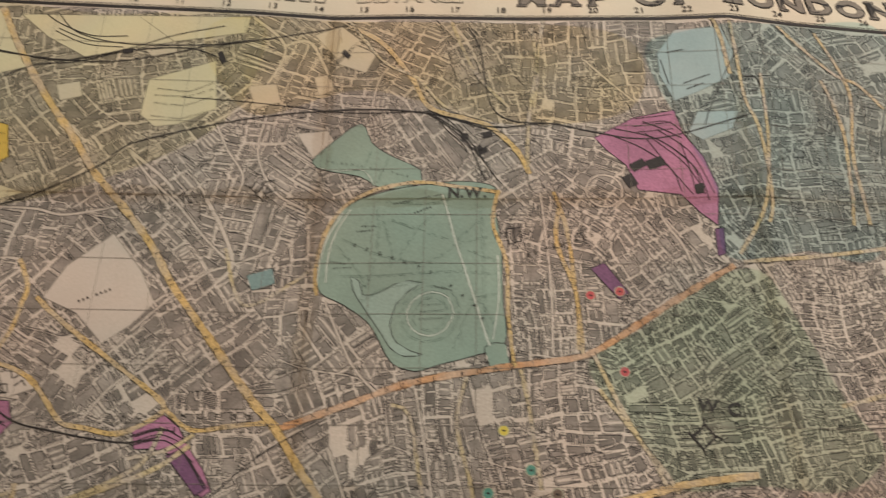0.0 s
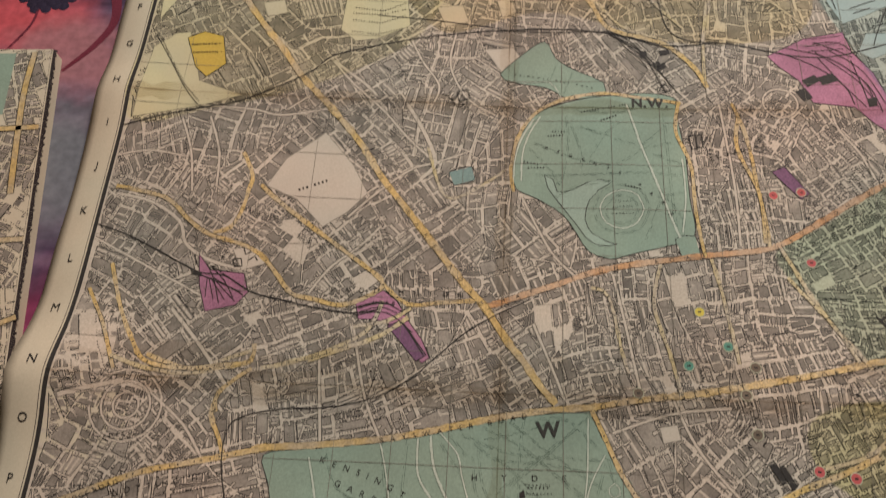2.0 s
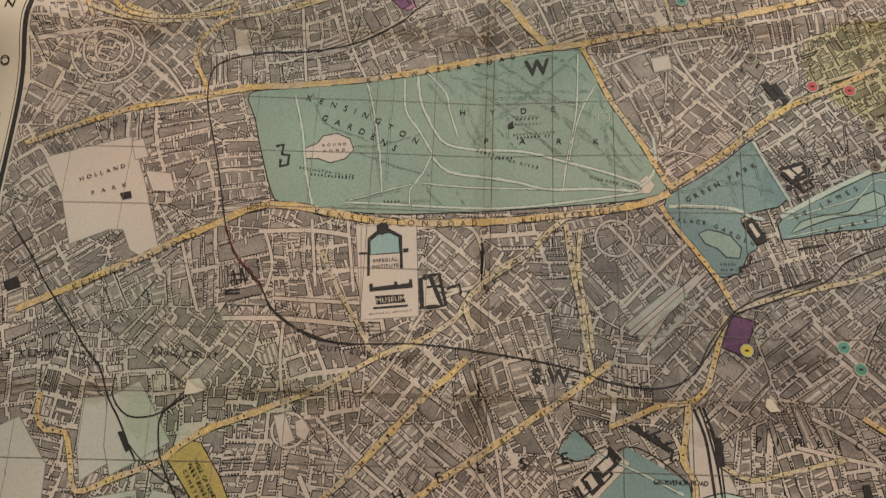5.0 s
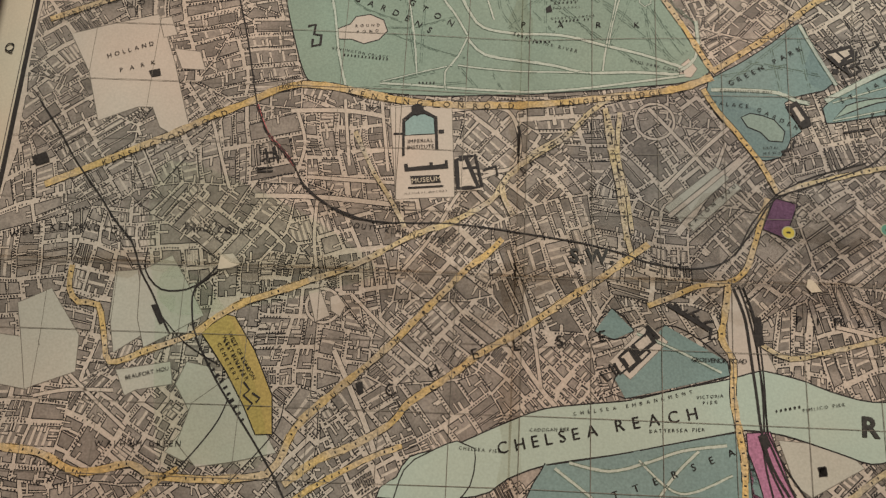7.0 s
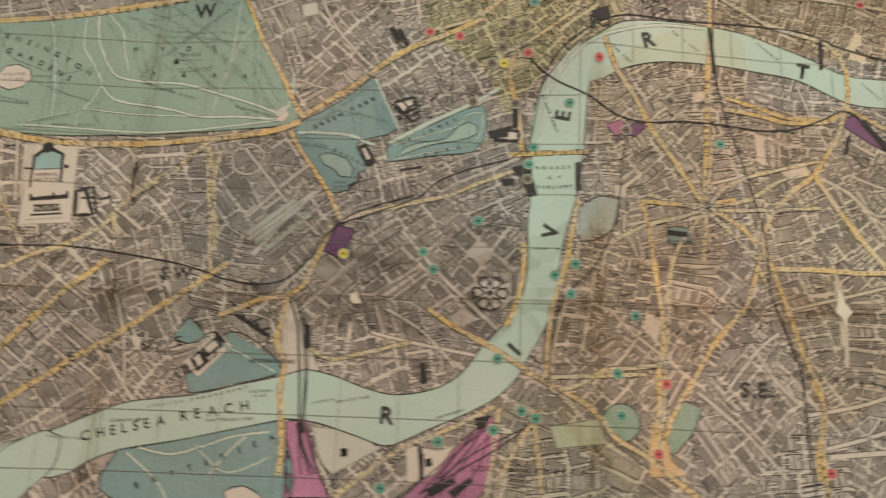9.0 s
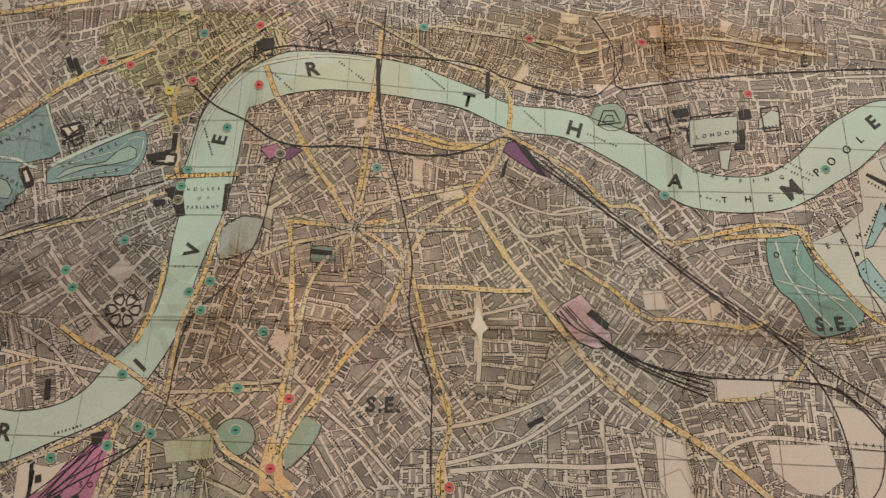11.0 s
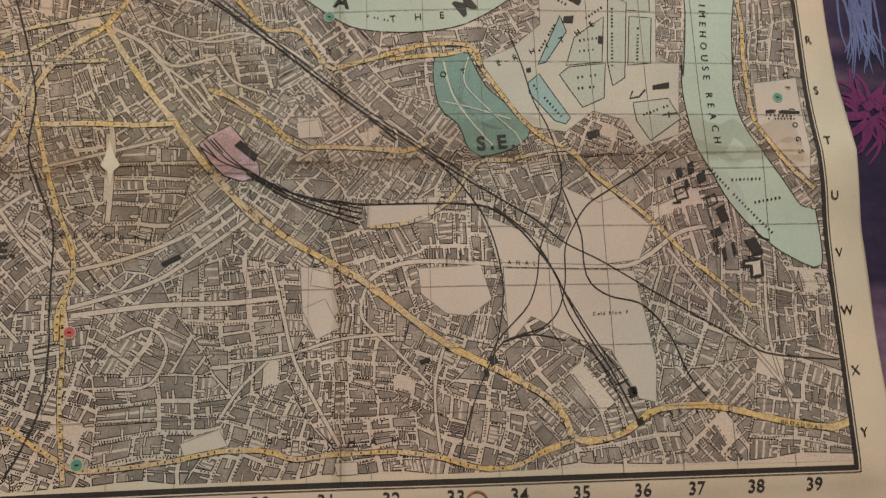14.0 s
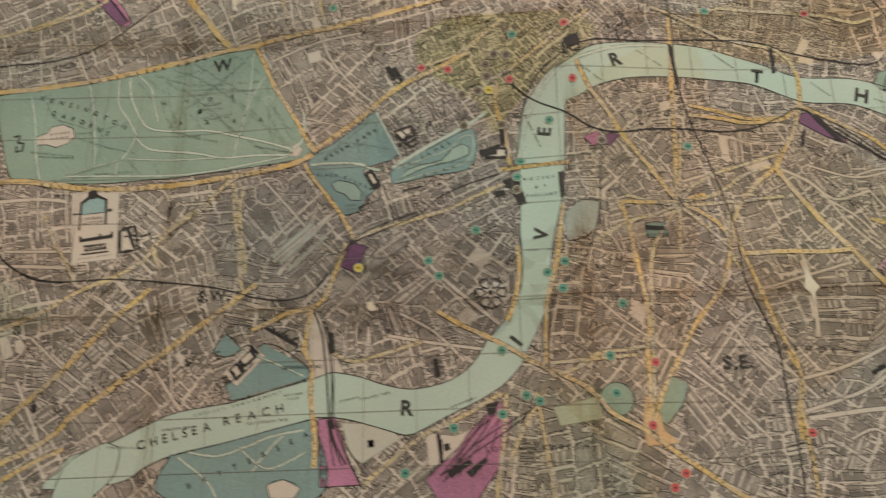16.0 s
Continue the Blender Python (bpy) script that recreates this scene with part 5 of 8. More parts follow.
street(.09, [(4.37, 14.15), (5.24, 14.10), (5.83, 14.16)])
street(.09, [(6.14, 15.62), (5.27, 15.57), (4.66, 15.56), (3.97, 15.59)])
street(.09, [(5.39, 17.87), (5.88, 18.80), (6.08, 19.25)])
street(.08, [(7.92, 17.57), (8.43, 18.27), (8.64, 18.50)])
street(.06, [(5.84, 2.78), (6.12, 3.34), (6.52, 3.96), (6.37, 4.52)])
street(.06, [(4.16, 3.42), (4.71, 4.04), (5.37, 4.63), (6.00, 5.31), (6.55, 5.79)])
street(.06, [(4.90, 7.12), (5.41, 6.57), (6.05, 6.00), (6.55, 5.79), (7.17, 5.50)])
street(.06, [(1.59, 4.78), (2.66, 4.80), (3.27, 4.90), (4.30, 4.67)])
street(.06, [(1.24, 5.11), (1.56, 5.87), (1.75, 6.77)])
street(.06, [(1.81, 5.03), (2.13, 5.84), (2.21, 6.63)])
street(.06, [(0.10, 6.05), (0.75, 5.90), (1.47, 5.99)])
street(.06, [(4.32, 8.73), (4.68, 8.18), (5.18, 7.73), (5.58, 7.26)])
street(.06, [(8.96, 2.26), (9.10, 1.49), (9.50, 1.01)])
street(.06, [(6.82, 2.50), (6.73, 3.38), (7.13, 4.20), (7.74, 4.57)])
street(.06, [(13.39, 1.02), (13.94, 1.62), (14.38, 2.06)])
street(.06, [(8.33, 6.43), (8.66, 7.13), (8.98, 7.69), (9.40, 8.11)])
street(.06, [(12.38, 4.15), (12.49, 5.31), (12.54, 6.29), (12.52, 7.34)])
street(.06, [(14.61, 3.64), (14.68, 4.59), (15.04, 5.21), (15.25, 5.83)])
street(.06, [(0.08, 7.87), (1.10, 8.34), (1.85, 8.68), (2.33, 8.90)])
street(.06, [(1.78, 10.74), (2.44, 11.25), (2.86, 11.78)])
street(.06, [(4.67, 9.86), (4.80, 10.89), (4.87, 11.44)])
street(.06, [(5.25, 9.35), (5.55, 10.51), (5.89, 11.26)])
street(.06, [(8.59, 9.04), (8.94, 9.86), (9.16, 10.44)])
street(.06, [(10.08, 8.03), (10.30, 9.12), (10.50, 10.28)])
street(.06, [(11.01, 10.26), (11.40, 11.11), (11.97, 11.83), (12.44, 12.22)])
street(.06, [(9.99, 10.96), (11.01, 10.59), (12.02, 10.44)])
street(.07, [(6.77, 14.01), (7.82, 13.94), (7.93, 14.87), (6.86, 14.98)])
street(.07, [(4.74, 15.24), (5.96, 15.26), (7.07, 15.24)])
street(.06, [(5.21, 13.91), (5.37, 15.02)])
street(.06, [(5.79, 13.87), (5.98, 15.08)])
street(.07, [(10.00, 13.83), (10.47, 14.36), (10.92, 14.88), (11.53, 15.45)])
street(.07, [(10.54, 15.77), (11.19, 15.21), (11.56, 14.84)])
street(.08, [(10.28, 15.61), (10.92, 15.05), (11.39, 14.63)])
street(.06, [(3.14, 14.32), (3.36, 14.96), (3.56, 15.49)])
street(.06, [(4.47, 14.14), (4.65, 14.70), (4.55, 15.25)])
street(.06, [(4.93, 15.59), (4.95, 16.22), (5.05, 16.74)])
street(.06, [(5.58, 17.04), (6.28, 17.67), (6.88, 18.12)])
street(.06, [(7.88, 16.23), (8.24, 17.23), (8.43, 18.27)])
street(.06, [(8.72, 16.28), (9.14, 17.19), (9.34, 17.50)])
street(.07, [(10.24, 15.15), (10.86, 14.48), (11.39, 13.99)])
street(.07, [(10.38, 15.86), (11.00, 15.11), (11.54, 14.54)])
street(.06, [(1.13, 18.75), (1.61, 18.64), (2.27, 18.61)])
street(.06, [(0.81, 17.95), (1.37, 18.25), (1.95, 18.70), (2.52, 19.14)])
street(.06, [(6.23, 16.76), (6.69, 16.13), (7.16, 15.28), (7.67, 14.98)])
street(.07, [(12.86, 16.75), (13.52, 17.13), (14.09, 17.70)])
street(.07, [(12.61, 17.17), (13.44, 17.33), (14.47, 17.49)])
street(.07, [(20.68, 13.78), (21.44, 14.21), (22.05, 15.09), (22.54, 15.63)])
street(.06, [(21.35, 13.74), (22.33, 14.05), (23.23, 13.89)])
street(.07, [(19.97, 16.41), (20.92, 16.15), (21.89, 15.88)])
street(.08, [(20.16, 18.22), (21.27, 17.97), (22.31, 17.53), (23.17, 16.88)])
street(.07, [(18.75, 17.89), (19.35, 17.16), (19.76, 16.83)])
street(.07, [(18.24, 17.91), (19.06, 18.56), (19.75, 19.28)])
street(.06, [(16.66, 16.58), (17.09, 16.97), (17.62, 17.34)])
street(.07, [(19.25, 17.06), (19.66, 17.65), (20.06, 18.03)])
street(.06, [(11.17, 14.39), (10.81, 15.32), (10.41, 15.90)])
street(.06, [(20.51, 11.99), (20.77, 12.73), (21.14, 13.45)])
street(.06, [(22.36, 14.01), (23.01, 13.87), (23.66, 14.09), (24.30, 14.54)])
street(.06, [(22.58, 14.35), (22.90, 14.80), (23.43, 15.02)])
street(.06, [(24.02, 16.32), (24.77, 15.87), (25.42, 15.42)])
street(.06, [(28.06, 10.84), (29.38, 10.72), (30.57, 10.76)])
street(.06, [(24.09, 9.74), (24.19, 10.69)])
street(.06, [(25.62, 10.13), (25.70, 10.91)])
street(.06, [(21.54, 14.42), (22.23, 14.94), (22.53, 15.36)])
street(.06, [(25.13, 15.46), (25.71, 15.79), (25.60, 16.62)])
street(.07, [(23.63, 18.14), (23.83, 18.98), (24.02, 19.71), (24.38, 20.42), (24.73, 21.04)])
street(.06, [(22.96, 19.68), (23.84, 19.61), (24.73, 19.37), (25.64, 19.30)])
street(.06, [(22.82, 20.62), (23.15, 20.12), (23.58, 19.69)])
street(.06, [(25.20, 18.45), (25.10, 19.01), (25.64, 19.57), (26.17, 20.13)])
street(.07, [(30.36, 17.96), (30.81, 18.56), (31.24, 19.15), (31.85, 19.93), (32.27, 20.51)])
street(.06, [(32.07, 18.28), (32.00, 19.56), (32.24, 20.70)])
street(.06, [(29.90, 20.61), (29.91, 19.50)])
street(.06, [(26.47, 19.41), (26.26, 20.22), (26.32, 21.19)])
street(.06, [(21.22, 19.28), (21.72, 19.11), (22.00, 19.47), (21.77, 19.99), (21.27, 20.06)])
crescent(.22, .05, 1.40, 10.99)
crescent(.42, .05, 1.40, 10.99)
crescent(.62, .05, 1.40, 10.99)
crescent(.3, .05, 10.10, 14.06)
crescent(.25, .05, 5.18, 17.23)
crescent(.35, .05, 13.63, 4.10)

# river, parks, fields, docks and yards
area('park', 'green', 3, [(8.39, 4.74), (8.68, 4.45), (9.28, 4.20), (10.00, 4.04), (10.85, 3.93), (11.50, 4.05), (11.51, 4.52), (11.62, 5.35), (11.64, 6.33), (11.67, 7.15), (11.16, 7.39), (10.49, 7.58), (10.05, 7.71), (9.63, 7.56), (9.42, 7.23), (9.16, 6.83), (8.67, 6.49), (8.22, 6.26), (8.10, 5.83), (8.19, 5.32)])
area('park', 'green', 3, [(7.82, 3.52), (8.27, 3.00), (8.77, 2.63), (9.01, 3.07), (9.37, 3.35), (10.02, 3.69), (10.07, 3.97), (9.34, 4.13), (8.81, 3.85), (8.15, 3.72)])
area('park', 'green', 4, [(11.30, 7.24), (11.68, 7.17), (11.74, 7.54), (11.41, 7.63)])
area('park', 'green', 3, [(3.92, 11.68), (4.57, 11.54), (5.28, 11.43), (6.10, 11.31), (6.91, 11.11), (7.93, 10.85), (8.96, 10.66), (9.63, 10.59), (9.84, 11.07), (10.10, 11.65), (10.39, 12.06), (10.63, 12.51), (10.87, 12.85), (10.96, 13.20), (10.57, 13.38), (9.81, 13.48), (8.86, 13.57), (7.70, 13.66), (6.55, 13.76), (5.58, 13.74), (4.98, 13.63), (4.58, 13.60), (4.25, 12.76), (4.07, 12.14)])
area('park', 'bluegreen', 3, [(10.19, 17.26), (11.07, 17.74), (11.10, 17.93), (9.62, 18.33), (9.47, 18.06)])
area('park', 'bluegreen', 3, [(9.18, 17.39), (9.42, 17.05), (9.74, 17.36), (9.46, 17.50)])
area('park', 'bluegreen', 4, [(8.53, 19.31), (9.54, 19.10), (10.32, 18.91), (11.15, 18.72), (11.23, 18.74), (11.31, 20.11), (8.44, 20.06), (8.50, 19.29)])
area('park', 'green', 3, [(17.64, 18.56), (18.00, 18.08), (18.28, 18.22), (18.12, 18.60), (17.75, 18.97)])
area('park', 'grey', 3, [(16.11, 14.86), (16.52, 14.56), (16.90, 14.59), (16.77, 15.16), (16.21, 15.41)])
area('park', 'bluegreen', 3, [(17.79, 15.04), (18.22, 15.01), (18.25, 15.29), (17.80, 15.32)])
area('cemetery', 'yellow', 3, [(0.95, 3.08), (1.29, 2.89), (1.72, 2.99), (1.90, 3.70), (1.54, 4.07), (1.26, 3.83)])
area('field', 'cream', 2, [(3.21, 6.54), (3.52, 5.91), (4.25, 5.25), (4.90, 5.98), (5.24, 6.58), (4.89, 7.00), (4.43, 7.36), (3.86, 6.81)])
area('field', 'lemon', 2, [(0.08, 0.17), (0.93, 0.18), (1.59, 1.34), (1.89, 1.56), (0.55, 2.01), (0.24, 2.63)])
area('field', 'lemon', 2, [(1.35, 0.28), (3.80, 0.18), (4.66, 0.81), (2.88, 1.29), (2.03, 0.84)])
area('field', 'lemon', 2, [(4.30, 1.78), (5.61, 1.25), (5.78, 2.41), (5.09, 2.81), (4.60, 2.90), (4.26, 2.62)])
area('field', 'lemon', 2, [(0.69, 2.98), (0.99, 2.93), (1.42, 4.18), (2.38, 4.48), (1.59, 4.78), (0.20, 5.16), (0.22, 4.66), (0.27, 3.37)])
area('field', 'lemon', 3, [(3.80, 0.18), (6.20, 0.08), (6.15, 0.50), (4.66, 0.81)])
area('field', 'cream', 2, [(7.69, 1.52), (8.01, 1.42), (8.14, 1.81), (7.82, 1.97)])
area('field', 'cream', 2, [(7.46, 2.90), (8.08, 2.79), (8.27, 3.08), (7.84, 3.45)])
area('field', 'cream', 2, [(5.93, 13.99), (6.82, 13.81), (6.98, 15.29), (6.13, 15.53)])
area('field', 'pinkw', 2, [(25.21, 17.10), (26.46, 16.99), (26.25, 17.41), (25.20, 17.51)])
area('field', 'pinkw', 2, [(26.04, 18.23), (27.09, 18.20), (27.25, 18.78), (26.86, 19.05), (26.49, 19.00), (26.08, 18.66)])
area('field', 'pinkw', 2, [(27.12, 17.32), (27.60, 17.52), (28.46, 17.93), (28.69, 17.53), (28.53, 16.84), (29.21, 17.14), (29.52, 17.04), (30.10, 17.55), (29.84, 18.15), (29.13, 18.23), (27.38, 18.16)])
area('field', 'pinkw', 2, [(27.47, 18.26), (29.72, 18.34), (29.85, 19.12), (29.97, 19.88), (29.90, 20.54), (29.62, 20.47), (29.21, 19.67), (28.65, 19.47), (27.90, 19.08), (27.50, 19.53)])
area('field', 'pinkw', 2, [(24.09, 18.15), (24.55, 18.20), (24.73, 18.91), (24.37, 19.36), (24.14, 19.08)])
area('field', 'pinkw', 2, [(24.01, 15.52), (24.40, 15.52), (24.50, 15.89), (24.07, 15.92)])
area('field', 'pinkw', 2, [(22.32, 20.86), (22.91, 20.71), (22.96, 20.97), (22.38, 21.07)])
area('field', 'pinkw', 2, [(32.31, 14.88), (33.16, 14.76), (33.15, 16.14), (33.05, 16.78), (32.60, 16.25), (32.27, 15.74)])
area('field', 'pinkw', 2, [(6.35, 1.85), (6.92, 1.73), (7.07, 2.18), (6.57, 2.37)])
area('island', 'greyf', 2, [(11.73, 18.79), (12.58, 18.82), (12.86, 19.10), (12.14, 19.53), (11.92, 19.38)])
area('yard', 'pink', 3, [(13.51, 2.91), (14.32, 2.44), (15.16, 2.26), (15.27, 2.77), (15.62, 3.34), (15.82, 4.04), (15.73, 4.82), (15.43, 4.57), (15.10, 4.18), (14.29, 4.08), (14.09, 3.52), (13.72, 3.18)])
area('yard', 'purple', 3, [(15.66, 4.89), (15.83, 4.88), (15.81, 5.39), (15.66, 5.45)])
area('yard', 'purple', 3, [(13.29, 5.72), (13.54, 5.58), (13.96, 6.18), (13.77, 6.31)])
area('yard', 'purple', 5, [(11.86, 15.25), (12.19, 15.34), (11.97, 15.89), (11.65, 15.75)])
area('yard', 'pink', 4, [(11.29, 18.72), (11.62, 18.68), (11.90, 19.53), (12.12, 19.90), (11.36, 19.93)])
area('yard', 'purple', 4, [(21.27, 12.65), (21.60, 12.52), (21.95, 12.82), (22.35, 13.29), (21.90, 13.12), (21.45, 12.83)])
area('yard', 'purple', 5, [(16.94, 13.22), (17.24, 13.02), (17.46, 13.07), (17.22, 13.32)])
area('yard', 'pink', 4, [(16.67, 13.12), (16.97, 12.98), (17.10, 13.21), (16.85, 13.34)])
area("river", "river", 3, RIVER)
area('pond', 'pinkw', 5, [(4.94, 12.67), (5.17, 12.55), (5.25, 12.41), (5.48, 12.35), (5.71, 12.44), (5.79, 12.64), (5.66, 12.81), (5.42, 12.90), (5.21, 12.83), (5.01, 12.84)])
area('pond', 'cream', 5, [(10.37, 19.88), (10.68, 19.78), (11.00, 19.94), (10.90, 20.10), (10.44, 20.09)])
area('site', 'cream', 4, [(14.35, 16.31), (14.59, 16.12), (14.86, 16.23), (15.04, 16.49), (14.81, 16.71), (14.49, 16.67)])
area('site', 'cream', 5, [(13.32, 19.00), (13.87, 19.07), (14.15, 18.96), (13.82, 19.44), (13.37, 19.65)])
area('site', 'cream', 4, [(2.76, 7.93), (3.24, 7.86), (3.45, 8.18), (3.00, 8.36)])
area('site', 'cream', 4, [(24.00, 15.62), (24.37, 15.55), (24.46, 15.88), (24.04, 15.91)])
area('site', 'cream', 4, [(3.57, 16.55), (3.77, 16.52), (3.90, 16.67), (3.79, 16.76), (3.60, 16.79)])
area('site', 'cream', 4, [(12.28, 16.41), (12.39, 16.53), (12.34, 16.66), (12.24, 16.62)])
area('site', 'cream', 4, [(9.39, 17.82), (9.94, 17.25), (10.23, 17.50), (9.69, 18.06)])
area('pond', 'lake', 4, [(8.78, 5.94), (8.95, 6.03), (9.03, 6.30), (9.34, 6.25), (9.63, 6.08), (9.91, 6.01), (10.12, 6.05), (9.85, 6.24), (9.67, 6.46), (9.57, 6.88), (9.71, 7.20), (9.96, 7.34), (10.18, 7.40), (9.85, 7.44), (9.58, 7.28), (9.43, 7.05), (9.27, 6.83), (9.06, 6.54), (8.84, 6.21)])
area('site', 'cream', 3, [(6.02, 14.00), (6.91, 13.88), (7.03, 15.43), (6.13, 15.53)])
area('dock', 'aqua', 4, [(6.18, 14.24), (6.30, 14.12), (6.48, 14.08), (6.64, 14.14), (6.67, 14.41), (6.20, 14.47)])
area('field', 'cream', 2, [(0.68, 13.02), (1.23, 12.83), (2.04, 12.58), (2.23, 12.98), (2.42, 13.42), (2.62, 14.00), (2.81, 14.53), (2.51, 14.64), (2.34, 14.55), (2.18, 14.22), (1.95, 14.23), (1.36, 14.50), (1.08, 13.68)])
area('field', 'greyf', 2, [(2.06, 16.89), (2.39, 16.85), (2.48, 17.20), (2.60, 17.78), (2.18, 18.08), (2.06, 17.56)])
area('field', 'greyf', 2, [(2.57, 17.11), (2.90, 17.14), (3.26, 16.99), (3.23, 17.50), (3.22, 17.74), (2.89, 17.76), (2.69, 17.52)])
area('field', 'greyf', 2, [(3.27, 18.15), (3.65, 18.21), (3.91, 18.60), (4.22, 19.13), (4.42, 19.42), (4.03, 19.52), (3.38, 19.52), (3.13, 19.42), (3.46, 18.93), (3.15, 18.48)])
area('field', 'greyf', 2, [(2.26, 18.32), (3.03, 18.16), (3.11, 18.48), (2.59, 18.59), (2.44, 18.68)])
area('field', 'greyf', 2, [(0.46, 17.89), (1.06, 17.94), (1.23, 18.42), (1.03, 18.67), (0.60, 18.61)])
area('cemetery', 'ochre', 4, [(3.43, 17.73), (3.73, 17.43), (3.90, 17.46), (4.24, 17.94), (4.56, 18.56), (4.62, 19.10), (4.38, 19.12), (4.17, 18.74), (3.87, 18.28), (3.53, 17.85)])
area('yard', 'pink', 3, [(2.14, 8.07), (2.41, 8.38), (3.06, 8.41), (3.19, 8.78), (3.00, 9.04), (2.45, 9.20), (2.26, 8.71)])
area('yard', 'pink', 3, [(5.23, 8.85), (5.73, 8.57), (6.01, 8.77), (6.24, 9.12), (6.52, 9.46), (6.69, 9.80), (6.55, 9.91), (6.28, 9.67), (5.94, 9.23), (5.62, 9.14), (5.31, 9.16)])
area('yard', 'purple', 4, [(5.86, 9.25), (6.12, 9.13), (6.62, 9.75), (6.44, 9.88)])
area('park', 'green', 3, [(23.13, 11.91), (23.25, 11.65), (23.69, 11.56), (23.86, 11.72), (23.82, 12.10), (23.48, 12.18)])
area('field', 'palebl', 2, [(14.94, 0.85), (15.35, 0.27), (16.31, 0.22), (16.49, 0.86), (16.35, 1.49), (15.67, 1.84), (15.19, 2.04), (14.95, 1.42)])
area('field', 'palebl', 2, [(15.62, 2.31), (16.42, 2.31), (16.26, 2.71), (15.66, 2.97), (15.40, 2.78)])
area('park', 'bluegreen', 3, [(18.17, 21.38), (18.00, 21.13), (19.20, 20.32), (19.00, 20.85), (18.80, 21.37)])

area('field', 'greyf', 2, [(27.25, 14.48), (27.85, 14.21), (28.38, 13.75), (28.39, 12.95), (28.58, 12.76), (28.88, 12.56), (29.59, 12.25), (30.46, 12.18), (30.66, 12.66), (30.56, 13.75), (30.50, 14.45), (30.94, 14.50), (30.76, 15.90), (30.03, 16.14), (29.74, 15.60), (29.23, 15.45), (28.70, 15.85), (28.08, 15.76), (27.66, 15.28)])
area('dock', 'palegrn', 4, [(28.87, 12.65), (29.13, 12.52), (29.58, 12.37), (29.53, 12.84), (29.19, 13.00), (28.93, 12.89)])
area('dock', 'palegrn', 4, [(29.63, 12.49), (30.38, 12.38), (30.52, 12.67), (30.47, 13.46), (30.04, 13.44), (29.63, 12.90)])
area('dock', 'palegrn', 5, [(29.70, 13.10), (30.04, 13.28), (29.88, 14.79), (29.64, 14.95), (29.58, 14.48)])
area('dock', 'palegrn', 4, [(30.07, 13.56), (30.49, 13.59), (30.39, 14.50), (29.96, 14.54)])
area('dock', 'palegrn', 4, [(29.00, 14.00), (29.58, 13.58), (29.48, 14.49), (28.81, 14.56)])
area('dock', 'palegrn', 4, [(28.67, 14.74), (28.86, 14.59), (29.54, 14.51), (29.46, 15.19), (29.05, 15.38)])
area('dock', 'palegrn', 4, [(29.98, 15.28), (30.65, 15.19), (30.74, 15.39), (30.84, 15.59), (30.22, 16.02), (30.01, 15.64)])
area('dock', 'aqua', 4, [(28.29, 14.55), (28.76, 13.57), (28.86, 13.89), (28.44, 14.50)])
area('dock', 'aqua', 4, [(28.09, 14.90), (28.30, 14.73), (28.81, 15.58), (28.71, 15.70), (28.52, 15.64), (28.10, 15.10)])
area('park', 'dockgreen', 3, [(26.44, 14.41), (27.04, 14.35), (27.14, 14.59), (27.33, 14.98), (27.76, 15.40), (28.08, 15.78), (27.81, 16.13), (27.17, 16.32), (26.96, 16.17), (26.80, 15.71), (26.47, 15.32)])
area('dock', 'palegrn', 4, [(25.15, 11.91), (26.11, 11.80), (26.07, 12.38), (25.73, 12.43), (25.12, 12.52)])
area('dock', 'palegrn', 4, [(25.68, 12.58), (25.93, 12.55), (25.82, 13.01), (25.69, 12.98)])
area('dock', 'palegrn', 4, [(26.54, 11.85), (26.81, 11.64), (26.96, 11.69), (26.93, 12.03), (26.52, 12.08)])
area('park', 'bluegreen', 3, [(10.94, 13.35), (11.45, 13.02), (11.93, 12.67), (12.36, 12.32), (12.51, 12.63), (12.82, 13.34), (12.47, 13.52), (12.09, 13.69), (12.32, 14.16), (12.16, 14.28), (11.99, 14.59), (11.58, 14.64), (11.41, 14.30), (10.89, 13.63)])
area('park', 'bluegreen', 3, [(12.65, 13.76), (12.81, 13.58), (13.47, 13.23), (14.13, 12.86), (14.39, 12.78), (14.49, 13.12), (14.43, 13.50), (14.26, 13.74), (13.51, 13.86), (12.69, 14.01)])
area('pond', 'lake', 5, [(12.81, 13.93), (13.00, 13.71), (13.35, 13.59), (13.74, 13.50), (13.95, 13.24), (14.16, 13.14), (14.30, 13.21), (14.31, 13.38), (13.93, 13.54), (13.45, 13.65), (13.07, 13.81)])
area('pond', 'lake', 5, [(11.42, 13.95), (11.56, 13.88), (11.74, 13.91), (11.92, 13.98), (12.07, 14.17), (12.03, 14.34), (11.83, 14.33), (11.70, 14.19), (11.51, 14.11)])
area('yard', 'mauve', 4, [(22.36, 16.00), (22.54, 15.83), (22.87, 15.63), (23.11, 15.93), (23.38, 16.38), (23.40, 16.58), (23.12, 16.67), (22.80, 16.57), (22.55, 16.30)])
area('field', 'pinkw', 2, [(11.05, 16.72), (11.26, 16.68), (11.45, 17.18), (11.76, 17.85), (11.13, 18.04), (11.09, 17.56)])
area('site', 'cream', 4, [(4.94, 17.03), (5.11, 16.98), (5.29, 17.37), (5.08, 17.48)])
area('site', 'cream', 4, [(5.27, 17.10), (5.38, 17.05), (5.51, 17.21), (5.44, 17.38), (5.30, 17.30)])
area('site', 'greyf', 3, [(10.22, 15.46), (11.01, 14.78), (11.08, 14.85), (10.29, 15.55)])
area('site', 'greyf', 3, [(10.38, 15.59), (11.13, 14.90), (11.21, 14.96), (10.45, 15.69)])
